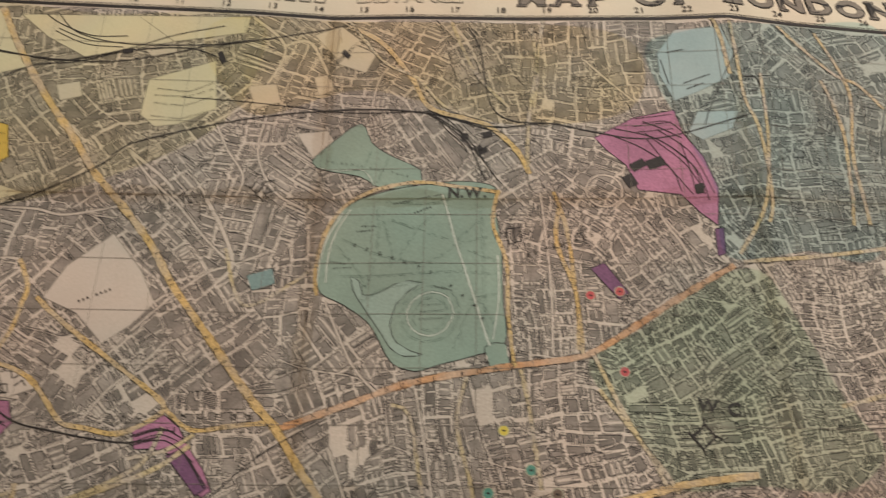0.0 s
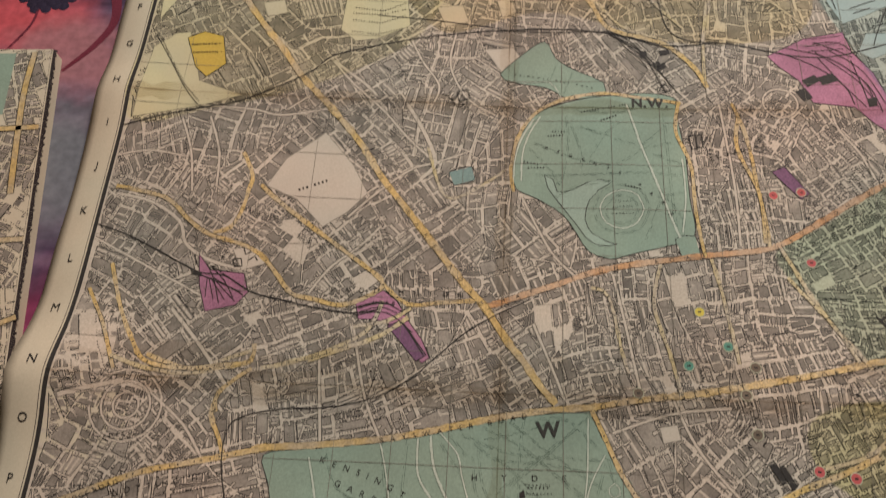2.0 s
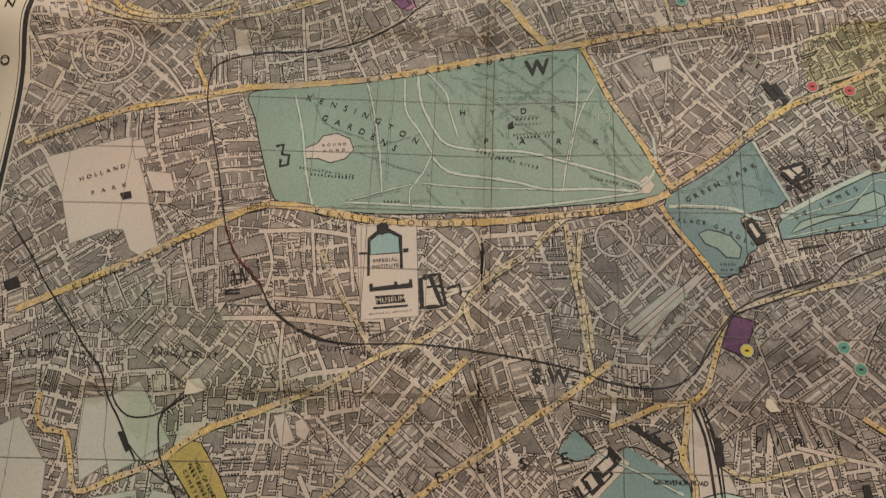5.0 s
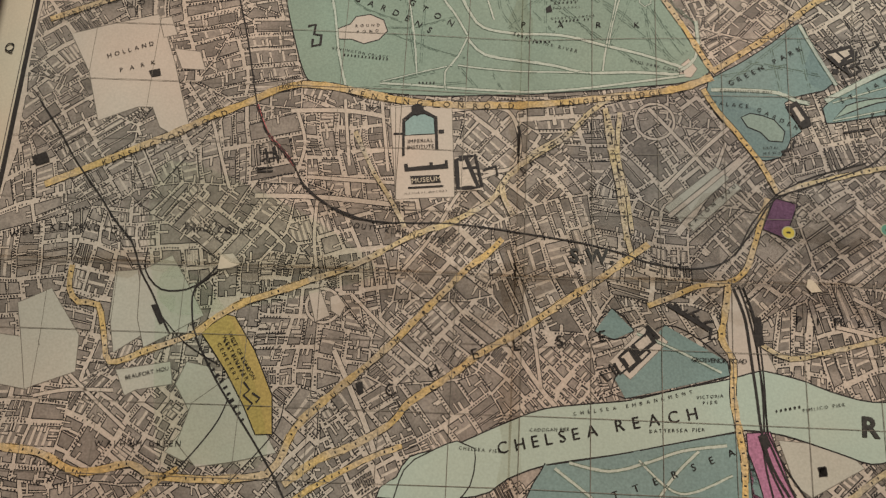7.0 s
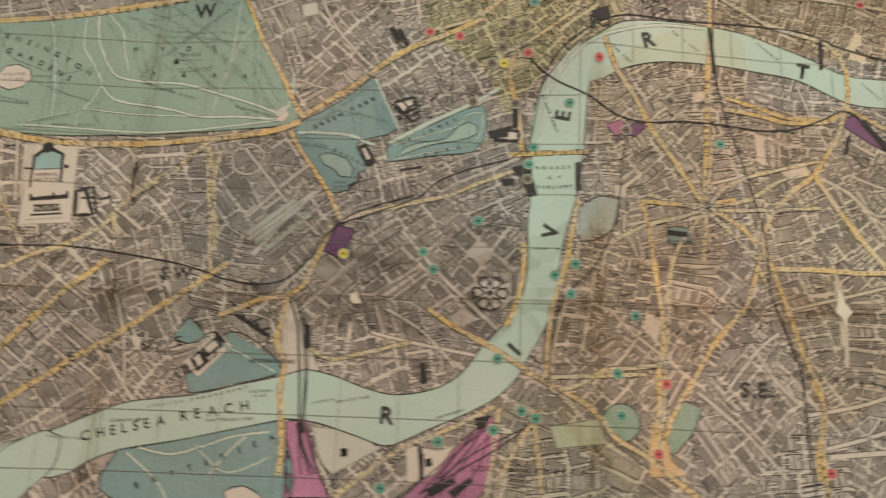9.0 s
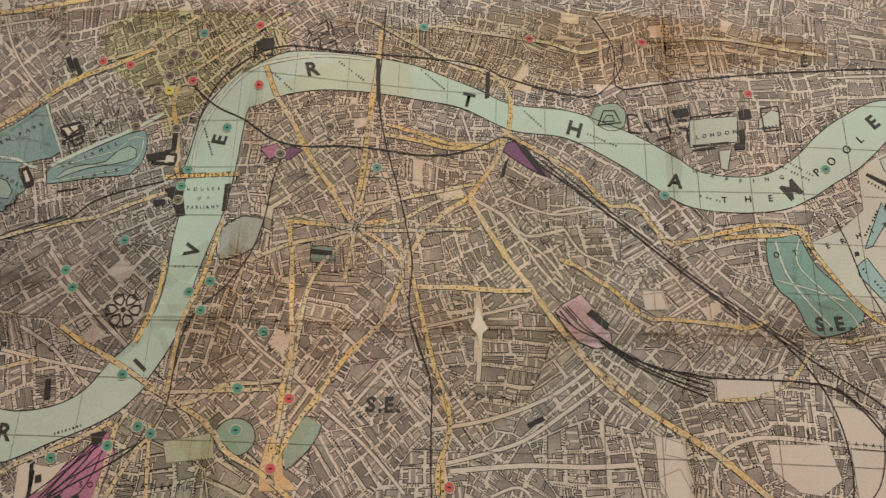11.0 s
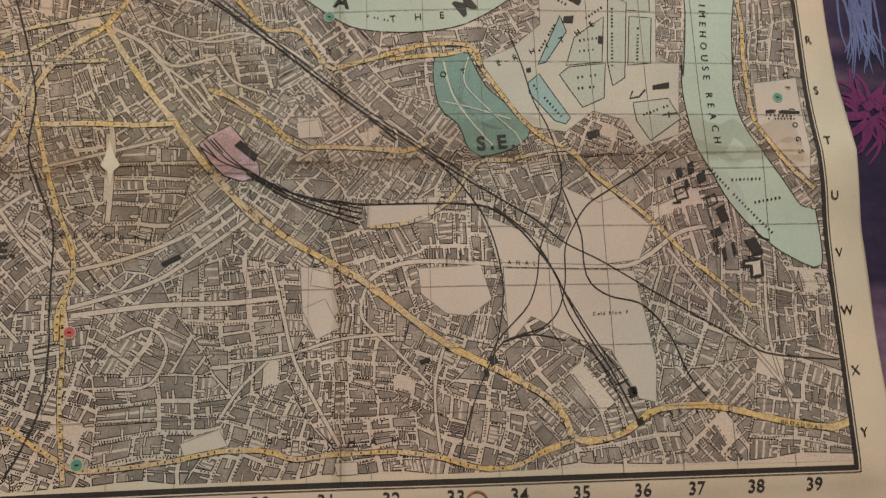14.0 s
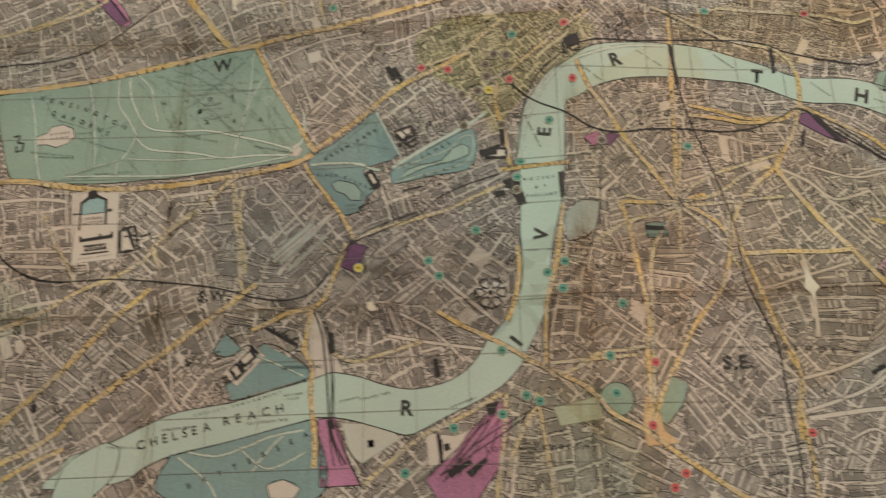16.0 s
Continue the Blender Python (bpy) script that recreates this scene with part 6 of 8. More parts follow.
area('site', 'greyf', 3, [(10.56, 15.72), (11.29, 15.03), (11.38, 15.11), (10.63, 15.83)])
area('site', 'cream', 3, [(2.06, 12.66), (2.25, 12.61), (2.39, 12.93), (2.18, 13.00)])
area('site', 'cream', 3, [(2.38, 13.18), (2.80, 13.21), (2.93, 13.53), (2.55, 13.53)])
area('site', 'cream', 3, [(10.79, 10.83), (11.09, 10.76), (11.15, 11.02), (10.85, 11.09)])
area('site', 'cream', 3, [(24.29, 18.19), (24.63, 18.29), (24.65, 18.54), (24.26, 18.47)])
area('site', 'cream', 3, [(24.12, 18.86), (24.50, 18.70), (24.74, 19.18), (24.36, 19.37)])
area('site', 'cream', 3, [(22.27, 20.92), (22.86, 20.72), (22.99, 20.98), (22.35, 21.14)])
area('site', 'cream', 3, [(24.65, 21.30), (25.01, 21.29), (25.02, 21.48), (24.69, 21.49)])
area('park', 'bluegreen', 3, [(6.84, 5.99), (7.29, 5.82), (7.37, 6.11), (6.96, 6.27)])
area('field', 'cream', 2, [(8.17, 1.16), (8.53, 0.68), (8.98, 0.91), (8.78, 1.39)])
area('field', 'cream', 3, [(7.60, 0.44), (8.15, 0.16), (8.61, 0.55), (8.15, 1.04)])
area('site', 'cream', 3, [(2.45, 2.01), (2.91, 1.90), (3.03, 2.25), (2.60, 2.38)])
area('site', 'cream', 4, [(10.49, 13.11), (10.65, 12.96), (10.78, 13.14), (10.68, 13.29), (10.51, 13.28)])
area('yard', 'pink', 4, [(13.32, 19.84), (14.33, 18.83), (14.73, 18.47), (14.91, 18.82), (14.75, 19.53), (14.23, 20.22), (13.99, 20.41), (13.56, 20.23)])
area('park', 'green', 3, [(16.88 + 0.33 * math.cos(k * 0.3927), 18.48 + 0.31 * math.sin(k * 0.3927)) for k in range(16)])
area('site', 'peach', 4, [(17.41, 18.45), (17.61, 18.41), (17.73, 19.05), (18.00, 19.28), (17.36, 19.33), (17.33, 18.96)])
area('site', 'pale', 3, [(15.69, 18.60), (16.52, 18.43), (16.59, 18.82), (15.81, 18.94)])
area('field', 'greyf', 3, [(2.43, 16.87), (2.87, 16.60), (3.10, 16.93), (3.44, 17.47), (2.94, 17.79), (2.61, 17.98), (2.47, 17.57)])
area('field', 'greyf', 3, [(3.42, 18.73), (3.89, 18.35), (4.19, 18.50), (4.50, 19.04), (4.70, 19.35), (4.12, 19.50), (3.59, 19.60), (3.28, 19.29)])
area('field', 'greyf', 3, [(0.68, 17.43), (1.15, 17.19), (1.65, 17.85), (1.68, 18.38), (0.99, 18.66)])
area('field', 'greyf', 3, [(2.71, 20.30), (3.27, 20.07), (3.51, 20.35), (3.17, 20.74), (2.50, 20.85)])
area('pond', 'river', 4, [(6.52, 19.48), (6.83, 19.24), (7.25, 19.05), (7.50, 19.14), (7.46, 19.64), (7.14, 20.00), (6.82, 20.32), (6.24, 20.40), (6.33, 20.16)])

# park paths
path(.04, [(9.78, 17.40), (10.35, 17.61), (10.98, 17.90)])
path(.05, [(8.84, 19.26), (9.39, 19.34), (9.93, 19.19), (10.40, 19.01), (11.02, 18.90)])
path(.05, [(10.08, 19.64), (10.31, 19.32), (10.63, 19.00)])
path(.05, [(8.64, 19.35), (9.21, 19.76), (9.44, 20.07)])
path(.04, [(9.80, 19.17), (10.36, 19.58), (11.08, 19.30)])
path(.05, [(4.71, 11.67), (4.89, 12.30), (5.02, 13.02), (5.20, 13.71)])
path(.04, [(5.92, 11.35), (6.08, 11.91), (6.22, 12.64), (6.32, 13.40)])
path(.04, [(9.85, 11.34), (9.60, 11.83), (9.46, 12.36), (9.39, 12.78)])
path(.03, [(9.90, 11.88), (10.00, 11.79), (10.08, 11.87), (10.08, 11.97), (9.98, 12.03), (9.90, 11.96), (9.90, 11.88)])
avenue(.03, [(9.90, 11.39), (10.00, 11.79)])
avenue(.03, [(9.98, 12.03), (10.03, 12.54), (10.10, 12.90)])
avenue(.03, [(10.00, 11.98), (10.39, 12.53), (10.68, 12.86)])
avenue(.03, [(9.90, 12.03), (10.29, 12.83), (10.48, 13.02)])
avenue(.03, [(9.63, 10.65), (8.69, 11.54), (8.30, 11.88), (7.77, 12.44)])
avenue(.03, [(7.48, 11.16), (7.97, 11.51), (8.79, 11.54), (9.70, 11.67)])
avenue(.03, [(7.97, 11.46), (8.71, 12.08), (9.22, 12.63)])
avenue(.03, [(8.89, 11.64), (9.61, 12.15), (9.85, 12.45)])
avenue(.03, [(8.19, 10.84), (8.99, 11.42), (9.85, 11.93)])
avenue(.02, [(8.16, 12.10), (8.53, 12.50)])
avenue(.03, [(7.56, 11.48), (7.65, 12.13), (7.98, 12.53)])
avenue(.03, [(7.65, 11.31), (7.74, 11.91), (8.03, 12.52)])
avenue(.03, [(6.98, 11.30), (7.38, 11.82)])
avenue(.03, [(7.12, 11.12), (7.45, 11.49)])
avenue(.03, [(8.45, 10.78), (8.38, 11.44), (8.38, 12.51)])
avenue(.03, [(5.38, 13.70), (6.15, 13.62), (7.11, 13.48)])
avenue(.03, [(6.99, 13.21), (7.31, 13.58)])
avenue(.02, [(7.53, 13.27), (7.70, 13.56)])
avenue(.03, [(5.85, 13.58), (6.61, 13.33)])
avenue(.03, [(8.56, 10.83), (9.17, 10.77), (9.74, 11.24)])
avenue(.02, [(7.75, 11.19), (8.26, 11.06), (8.97, 10.82)])
avenue(.02, [(4.99, 11.59), (5.27, 12.17), (6.02, 12.45)])
avenue(.02, [(5.78, 12.57), (6.23, 12.54), (6.91, 12.28)])
avenue(.02, [(5.84, 12.67), (6.57, 12.93), (7.12, 13.05)])
path(.06, [(8.54, 4.64), (8.30, 5.10), (8.17, 5.58), (8.15, 6.07)])
path(.05, [(8.68, 4.57), (8.45, 5.00), (8.33, 5.45), (8.31, 6.07)])
path(.06, [(10.47, 4.23), (10.62, 4.75), (10.76, 5.25), (11.04, 6.11), (11.26, 6.82), (11.39, 7.21)])
avenue(.04, [(11.23, 4.40), (11.27, 5.36), (11.30, 6.34), (11.34, 7.16)])
path(.05, [(11.55, 5.47), (11.56, 6.33), (11.45, 7.10)])
avenue(.03, [(9.21, 4.53), (9.26, 5.17), (9.12, 6.05), (9.01, 6.12)])
avenue(.03, [(9.33, 4.79), (9.49, 5.30), (9.53, 5.80)])
avenue(.03, [(9.50, 4.79), (9.96, 4.96), (10.65, 5.19)])
avenue(.03, [(8.56, 5.19), (9.25, 5.49), (10.16, 5.65), (10.76, 5.25)])
avenue(.03, [(8.56, 5.94), (9.46, 5.92), (10.61, 5.82), (11.51, 5.85)])
avenue(.03, [(9.64, 5.67), (9.96, 5.03), (10.33, 4.63)])
avenue(.03, [(8.45, 5.32), (8.90, 5.81), (9.06, 6.18)])
avenue(.03, [(9.00, 6.42), (9.46, 6.17), (10.14, 6.02)])
avenue(.03, [(10.76, 5.25), (11.35, 5.10)])
avenue(.03, [(10.76, 5.19), (11.26, 4.72)])
avenue(.03, [(9.33, 4.40), (10.22, 4.44), (10.70, 4.29)])
avenue(.03, [(11.02, 6.35), (11.59, 6.21)])
avenue(.03, [(11.07, 6.41), (10.73, 7.29)])
avenue(.03, [(10.98, 5.37), (11.54, 5.60)])
avenue(.03, [(11.19, 6.35), (11.48, 6.81)])
path(.04, [(10.73, 6.63), (10.59, 6.92), (10.28, 7.06), (9.98, 6.94), (9.87, 6.66), (10.01, 6.36), (10.33, 6.22), (10.63, 6.33), (10.73, 6.63)])
avenue(.03, [(10.62, 6.63), (10.52, 6.86), (10.29, 6.96), (10.07, 6.87), (9.98, 6.65), (10.10, 6.44), (10.33, 6.33), (10.54, 6.42), (10.62, 6.63)])
avenue(.03, [(10.84, 6.62), (10.66, 7.01), (10.28, 7.16), (9.90, 7.04), (9.76, 6.66), (9.94, 6.27), (10.34, 6.11), (10.71, 6.24), (10.84, 6.62)])
path(.03, [(7.97, 3.65), (8.39, 3.72), (8.88, 3.71), (9.11, 4.06)])
avenue(.02, [(9.01, 3.28), (8.88, 3.64)])
avenue(.02, [(9.37, 3.42), (9.17, 3.99)])
avenue(.03, [(27.09, 14.56), (26.90, 15.12), (26.71, 15.52)])

path(0.05, [(26.58, 14.47), (26.73, 15.13), (27.05, 15.68), (27.38, 16.10)])
path(0.04, [(27.04, 14.41), (26.95, 14.91), (27.38, 15.45), (27.81, 15.88), (27.89, 16.09)])
path(0.04, [(26.52, 15.25), (27.13, 15.41), (27.73, 15.61)])
avenue(0.03, [(26.64, 14.91), (27.21, 15.68), (27.77, 15.77)])
avenue(0.03, [(26.92, 14.58), (26.81, 15.58)])
path(0.09, [(12.70, 13.64), (13.47, 13.17), (14.23, 12.74), (14.71, 12.40)])
path(0.07, [(10.98, 13.50), (11.43, 13.49), (11.99, 13.52), (12.26, 13.65), (12.46, 13.69)])
path(0.06, [(12.36, 12.34), (12.59, 12.83), (12.87, 13.37)])
path(0.03, [(12.80, 13.67), (13.36, 13.46), (13.92, 13.25), (14.12, 13.00), (14.38, 12.94), (14.38, 13.32), (14.16, 13.61), (13.52, 13.78), (12.79, 13.97)])
avenue(0.03, [(11.06, 13.28), (12.19, 13.04)])
avenue(0.03, [(11.54, 12.99), (12.64, 13.21)])
avenue(0.03, [(11.92, 12.75), (12.04, 13.47)])
avenue(0.03, [(12.31, 12.39), (12.47, 13.43)])
avenue(0.03, [(11.25, 13.37), (12.26, 12.49)])
path(0.07, [(15.43, 13.69), (15.47, 12.86), (15.79, 12.11), (16.28, 11.55), (16.94, 11.24), (17.76, 11.02), (18.63, 10.97)])
path(0.05, [(15.31, 13.73), (15.36, 12.86), (15.67, 12.10), (16.17, 11.52)])
path(0.05, [(6.58, 11.24), (6.62, 11.84), (6.89, 12.25), (7.10, 12.61)])
path(0.06, [(6.80, 11.18), (6.89, 11.71), (7.15, 12.23), (7.36, 12.45), (7.82, 12.52), (8.63, 12.55), (9.33, 12.74), (10.01, 12.93), (10.57, 13.13)])
path(0.06, [(7.11, 12.68), (7.40, 12.95), (8.06, 13.03), (8.55, 13.11), (9.05, 13.23), (9.82, 13.22), (10.49, 13.25)])
path(0.04, [(7.53, 12.29), (7.37, 11.78), (7.29, 11.46), (6.96, 11.11)])
path(0.06, [(10.78, 12.29), (10.80, 12.80), (10.67, 13.06), (10.49, 13.19)])
path(0.04, [(9.57, 10.72), (9.53, 11.81), (9.37, 12.70), (9.30, 13.21)])
path(0.05, [(5.74, 13.59), (6.62, 13.59), (7.50, 13.59), (8.48, 13.56), (9.44, 13.45), (10.59, 13.26)])
path(0.04, [(7.11, 12.64), (6.96, 13.03), (6.77, 13.32), (6.80, 13.64)])
path(0.04, [(6.97, 13.18), (7.47, 13.21), (8.46, 13.22), (9.10, 13.23)])
path(0.03, [(5.74, 13.57), (6.30, 13.38), (6.88, 13.19)])
avenue(0.03, [(7.73, 10.98), (8.59, 11.39), (10.01, 12.63), (10.40, 13.02)])
avenue(0.03, [(8.00, 12.06), (8.79, 11.39), (9.59, 10.72)])
avenue(0.03, [(9.91, 11.58), (10.21, 12.31), (10.59, 12.93)])
avenue(0.03, [(9.86, 11.48), (9.66, 12.12), (9.38, 12.76)])
avenue(0.03, [(10.11, 11.69), (10.71, 12.60)])
avenue(0.03, [(8.51, 12.00), (9.33, 12.65), (10.01, 13.18)])
avenue(0.03, [(7.32, 11.12), (8.28, 11.40), (9.61, 11.43), (10.11, 11.36)])
avenue(0.03, [(9.69, 10.72), (10.11, 11.58), (10.74, 12.34)])
avenue(0.03, [(5.93, 11.32), (6.12, 12.41), (6.32, 13.38)])
avenue(0.03, [(6.40, 11.13), (6.37, 12.08), (6.37, 13.23)])

# hand-coloured washes
wash('w_green', [(13.13, 7.52), (14.18, 6.83), (15.39, 5.96), (16.37, 5.74), (17.01, 6.78), (17.63, 8.11), (18.17, 8.89), (17.28, 9.55), (15.76, 9.50), (14.43, 9.55), (13.75, 8.45)])
wash('w_blue', [(14.68, 0.79), (15.78, 0.26), (17.96, -0.01), (20.13, 0.13), (19.05, 4.99), (17.40, 5.28), (15.85, 5.46), (15.76, 4.01), (15.35, 2.86)])
wash('w_yellow', [(0.06, 0.15), (3.06, 0.16), (6.25, 0.05), (6.50, 1.40), (5.82, 2.87), (3.79, 4.14), (1.81, 4.83), (0.13, 5.16), (-0.00, 2.77)])
wash('w_straw', [(5.43, 0.26), (9.59, 0.08), (14.11, 0.35), (14.33, 2.19), (11.78, 2.60), (8.71, 1.82), (6.44, 2.48)])
wash('w_lime', [(13.30, 10.59), (14.50, 10.20), (16.95, 10.44), (16.73, 11.25), (16.01, 11.64), (15.50, 12.10), (15.11, 12.56), (14.84, 12.92), (14.51, 12.21), (13.86, 11.73), (13.33, 11.35)])
wash('w_orange', [(18.59, 10.56), (20.38, 9.79), (23.03, 9.34), (25.90, 9.66), (28.21, 10.33), (25.84, 10.76), (23.49, 11.15), (21.16, 11.37), (18.83, 10.79)])
wash('w_pink', [(16.49, 12.12), (19.47, 11.32), (17.59, 19.98), (16.81, 19.42), (15.78, 18.29), (15.79, 16.36), (16.70, 14.25)])
wash('w_pink', [(19.43, 12.69), (21.22, 12.77), (23.45, 14.74), (22.40, 17.14), (20.66, 18.35), (19.99, 17.20), (19.39, 14.88)])
wash('w_grn2', [(2.47, 15.17), (4.32, 15.63), (5.91, 16.61), (5.24, 16.98), (3.92, 17.33), (2.78, 17.30)])
wash('w_grn2', [(2.74, 16.91), (3.73, 17.33), (4.58, 19.39), (3.60, 19.55), (3.05, 19.53)])
wash('w_slate', [(9.51, 13.73), (11.12, 13.55), (12.76, 14.39), (14.72, 13.59), (15.27, 14.18), (15.01, 16.92), (13.80, 17.26), (11.37, 16.78), (9.58, 16.10), (8.76, 14.99)])
wash('w_slate', [(12.53, 12.73), (14.00, 12.04), (14.43, 12.46), (12.72, 13.49)])
wash('w_grn2', [(14.83, 18.31), (16.31, 18.10), (17.05, 18.91), (17.27, 20.67), (15.38, 20.69)])
wash('w_purple', [(30.86, 16.63), (31.84, 17.02), (31.50, 19.17), (30.30, 18.62)])

# public buildings
building([(12.70, 11.36), (12.78, 11.31), (12.97, 11.64), (12.89, 11.71)])
building([(2.03, 13.60), (2.20, 13.55), (2.24, 13.67), (2.09, 13.71)])
building([(8.38, 12.04), (8.46, 11.98), (8.49, 12.11), (8.39, 12.13)])
building([(14.95, 14.03), (15.27, 13.94), (15.36, 14.25), (15.44, 14.56), (15.28, 14.60), (15.14, 14.26)])
building([(16.10, 13.91), (16.21, 13.89), (16.21, 14.45), (16.11, 14.47)])
building([(14.49, 13.31), (14.93, 13.20), (14.98, 13.40), (14.56, 13.46)])
building([(12.69, 12.82), (13.13, 12.67), (13.21, 12.92), (12.90, 13.05)])
building([(12.54, 11.33), (12.66, 11.29), (12.81, 11.58), (12.74, 11.64)])
building([(16.36, 10.92), (16.70, 10.80), (16.74, 11.02), (16.43, 11.11)])
building([(17.79, 15.07), (18.19, 15.09), (18.19, 15.18), (17.79, 15.17)])
building([(12.23, 19.12), (12.33, 19.10), (12.36, 19.23), (12.27, 19.24)])
building([(13.52, 19.04), (13.59, 19.02), (13.64, 19.40), (13.57, 19.42)])
building([(13.65, 19.22), (13.75, 19.19), (13.78, 19.31), (13.67, 19.34)])
building([(13.71, 19.70), (14.12, 19.48), (14.18, 19.56), (13.78, 19.81)])
building([(14.05, 19.71), (14.41, 19.46), (14.46, 19.52), (14.16, 19.81)])
building([(14.44, 18.52), (14.68, 18.46), (14.65, 18.66), (14.51, 18.71)])
building([(10.19, 16.97), (10.25, 16.93), (10.85, 17.27), (10.80, 17.32)])
building([(11.46, 18.74), (11.56, 18.71), (11.61, 18.87), (11.53, 18.95)])
building([(12.25, 19.14), (12.34, 19.10), (12.34, 19.22), (12.25, 19.25)])
building([(5.74, 18.32), (5.84, 18.29), (5.87, 18.45), (5.79, 18.48)])
building([(0.44, 15.16), (0.65, 15.05), (0.74, 15.22), (0.54, 15.30)])
building([(2.65, 17.36), (2.72, 17.34), (2.87, 17.60), (2.81, 17.64)])
building([(14.15, 3.52), (14.42, 3.37), (14.51, 3.53), (14.24, 3.69)])
building([(14.47, 3.44), (14.79, 3.32), (14.88, 3.52), (14.55, 3.64)])
building([(13.98, 3.81), (14.18, 3.70), (14.31, 3.96), (14.12, 4.05)])
building([(15.37, 3.97), (15.56, 3.93), (15.54, 4.15), (15.38, 4.18)])
building([(3.64, 1.06), (3.84, 1.01), (3.86, 1.13), (3.67, 1.19)])
building([(5.60, 1.05), (5.70, 0.98), (5.84, 1.26), (5.74, 1.33)])
building([(2.04, 8.40), (2.26, 8.44), (2.28, 8.52), (2.08, 8.50)])
building([(11.12, 3.24), (11.34, 3.14), (11.36, 3.26), (11.16, 3.36)])
building([(20.98, 11.00), (21.07, 10.95), (21.06, 11.58), (20.97, 11.61)])
building([(18.71, 10.93), (18.79, 10.92), (18.87, 11.89), (18.78, 11.89)])
building([(21.66, 12.64), (21.80, 12.60), (22.24, 13.24), (22.13, 13.24)])
building([(21.40, 12.98), (21.48, 12.93), (21.39, 13.32), (21.31, 13.35)])
building([(21.83, 18.05), (22.12, 17.90), (22.17, 17.97), (21.88, 18.11)])
building([(29.49, 20.28), (29.58, 20.27), (29.60, 20.39), (29.50, 20.41)])
building([(27.06, 19.93), (27.13, 19.91), (27.16, 20.03), (27.07, 20.05)])
building([(26.02, 19.75), (26.19, 19.70), (26.21, 19.77), (26.05, 19.82)])
building([(32.46, 15.42), (32.63, 15.42), (32.62, 15.48), (32.45, 15.48)])
building([(32.71, 15.43), (33.11, 15.44), (33.10, 15.49), (32.70, 15.49)])
star_prison(14.63, 16.40)
building([(32.53, 15.41), (32.66, 15.41), (32.65, 15.44), (32.52, 15.44)])
building([(32.76, 15.42), (32.91, 15.42), (32.90, 15.45), (32.76, 15.45)])
building([(32.96, 15.44), (33.11, 15.44), (33.10, 15.47), (32.95, 15.47)])
building([(6.14, 14.19), (6.18, 14.19), (6.22, 14.81), (6.18, 14.82)])
building([(6.65, 14.11), (6.69, 14.11), (6.74, 14.68), (6.69, 14.68)])
building([(6.15, 14.19), (6.28, 14.06), (6.47, 14.01), (6.67, 14.11), (6.64, 14.14), (6.46, 14.07), (6.30, 14.11), (6.20, 14.21)])
building([(6.28, 14.06), (6.27, 13.97), (6.33, 13.92), (6.42, 13.92), (6.47, 13.98), (6.46, 14.06), (6.37, 14.13)])
building([(6.02, 14.44), (6.15, 14.43), (6.16, 14.46), (6.02, 14.47)])
building([(6.72, 14.34), (6.81, 14.33), (6.81, 14.39), (6.73, 14.40)])
building([(6.22, 14.95), (6.27, 14.94), (6.29, 15.00), (6.62, 14.94), (6.61, 14.89), (6.66, 14.89), (6.67, 14.94), (6.85, 14.90), (6.85, 14.84), (6.89, 14.84), (6.91, 14.97), (6.24, 15.07)])
building([(6.33, 15.14), (6.78, 15.09), (6.81, 15.21), (6.36, 15.27)])
building([(6.31, 15.32), (6.85, 15.25), (6.85, 15.28), (6.31, 15.35)])
building([(7.00, 14.79), (7.18, 14.74), (7.43, 15.29), (7.06, 15.34)])
building([(9.51, 17.75), (9.66, 17.59), (9.85, 17.80), (9.68, 17.97)])
court([(9.56, 17.75), (9.66, 17.66), (9.76, 17.81), (9.67, 17.89)])
building([(9.69, 17.58), (9.95, 17.34), (10.07, 17.51), (9.83, 17.72)])
court([(9.75, 17.56), (9.92, 17.41), (9.99, 17.51), (9.83, 17.65)])
building([(9.89, 17.30), (9.94, 17.26), (10.12, 17.44), (10.07, 17.48)])
wing(.04, [(10.85, 17.27), (10.82, 17.43), (10.90, 17.41)])
wing(.03, [(10.45, 17.06), (10.51, 17.02)])
wing(.03, [(10.61, 17.15), (10.67, 17.11)])
wing(.025, [(9.27, 17.99), (9.37, 18.10), (9.43, 18.05)])
wing(.025, [(9.39, 17.86), (9.51, 18.02)])
building([(12.09, 13.76), (12.26, 13.65), (12.35, 13.79), (12.45, 13.95), (12.47, 14.06), (12.33, 14.12), (12.24, 14.00), (12.18, 13.85)])
court([(12.20, 13.78), (12.25, 13.75), (12.37, 13.96), (12.31, 14.00)])
wing(.045, [(12.21, 14.31), (12.14, 14.45), (12.01, 14.50), (12.06, 14.57)])
wing(.045, [(12.96, 12.96), (13.21, 12.78), (13.16, 12.90)])
wing(.045, [(13.01, 13.03), (13.08, 13.21), (13.25, 13.09)])
wing(.04, [(13.08, 13.06), (13.24, 12.97)])
wing(.04, [(13.40, 12.75), (13.53, 12.66), (13.48, 12.59)])
building([(14.60, 13.40), (14.73, 13.28), (15.12, 13.27), (15.12, 13.50), (14.59, 13.49)])
court([(14.89, 13.31), (14.99, 13.30), (14.99, 13.45), (14.88, 13.47)])
building([(14.94, 12.71), (15.05, 12.68), (15.06, 13.18), (14.96, 13.21)])
building([(14.83, 13.19), (14.96, 13.17), (14.96, 13.24), (14.83, 13.27)])
building([(12.92, 14.15), (13.32, 14.07), (13.34, 14.10), (12.93, 14.18)])
building([(14.78, 14.27), (15.01, 14.24), (15.02, 14.35), (14.80, 14.40)])
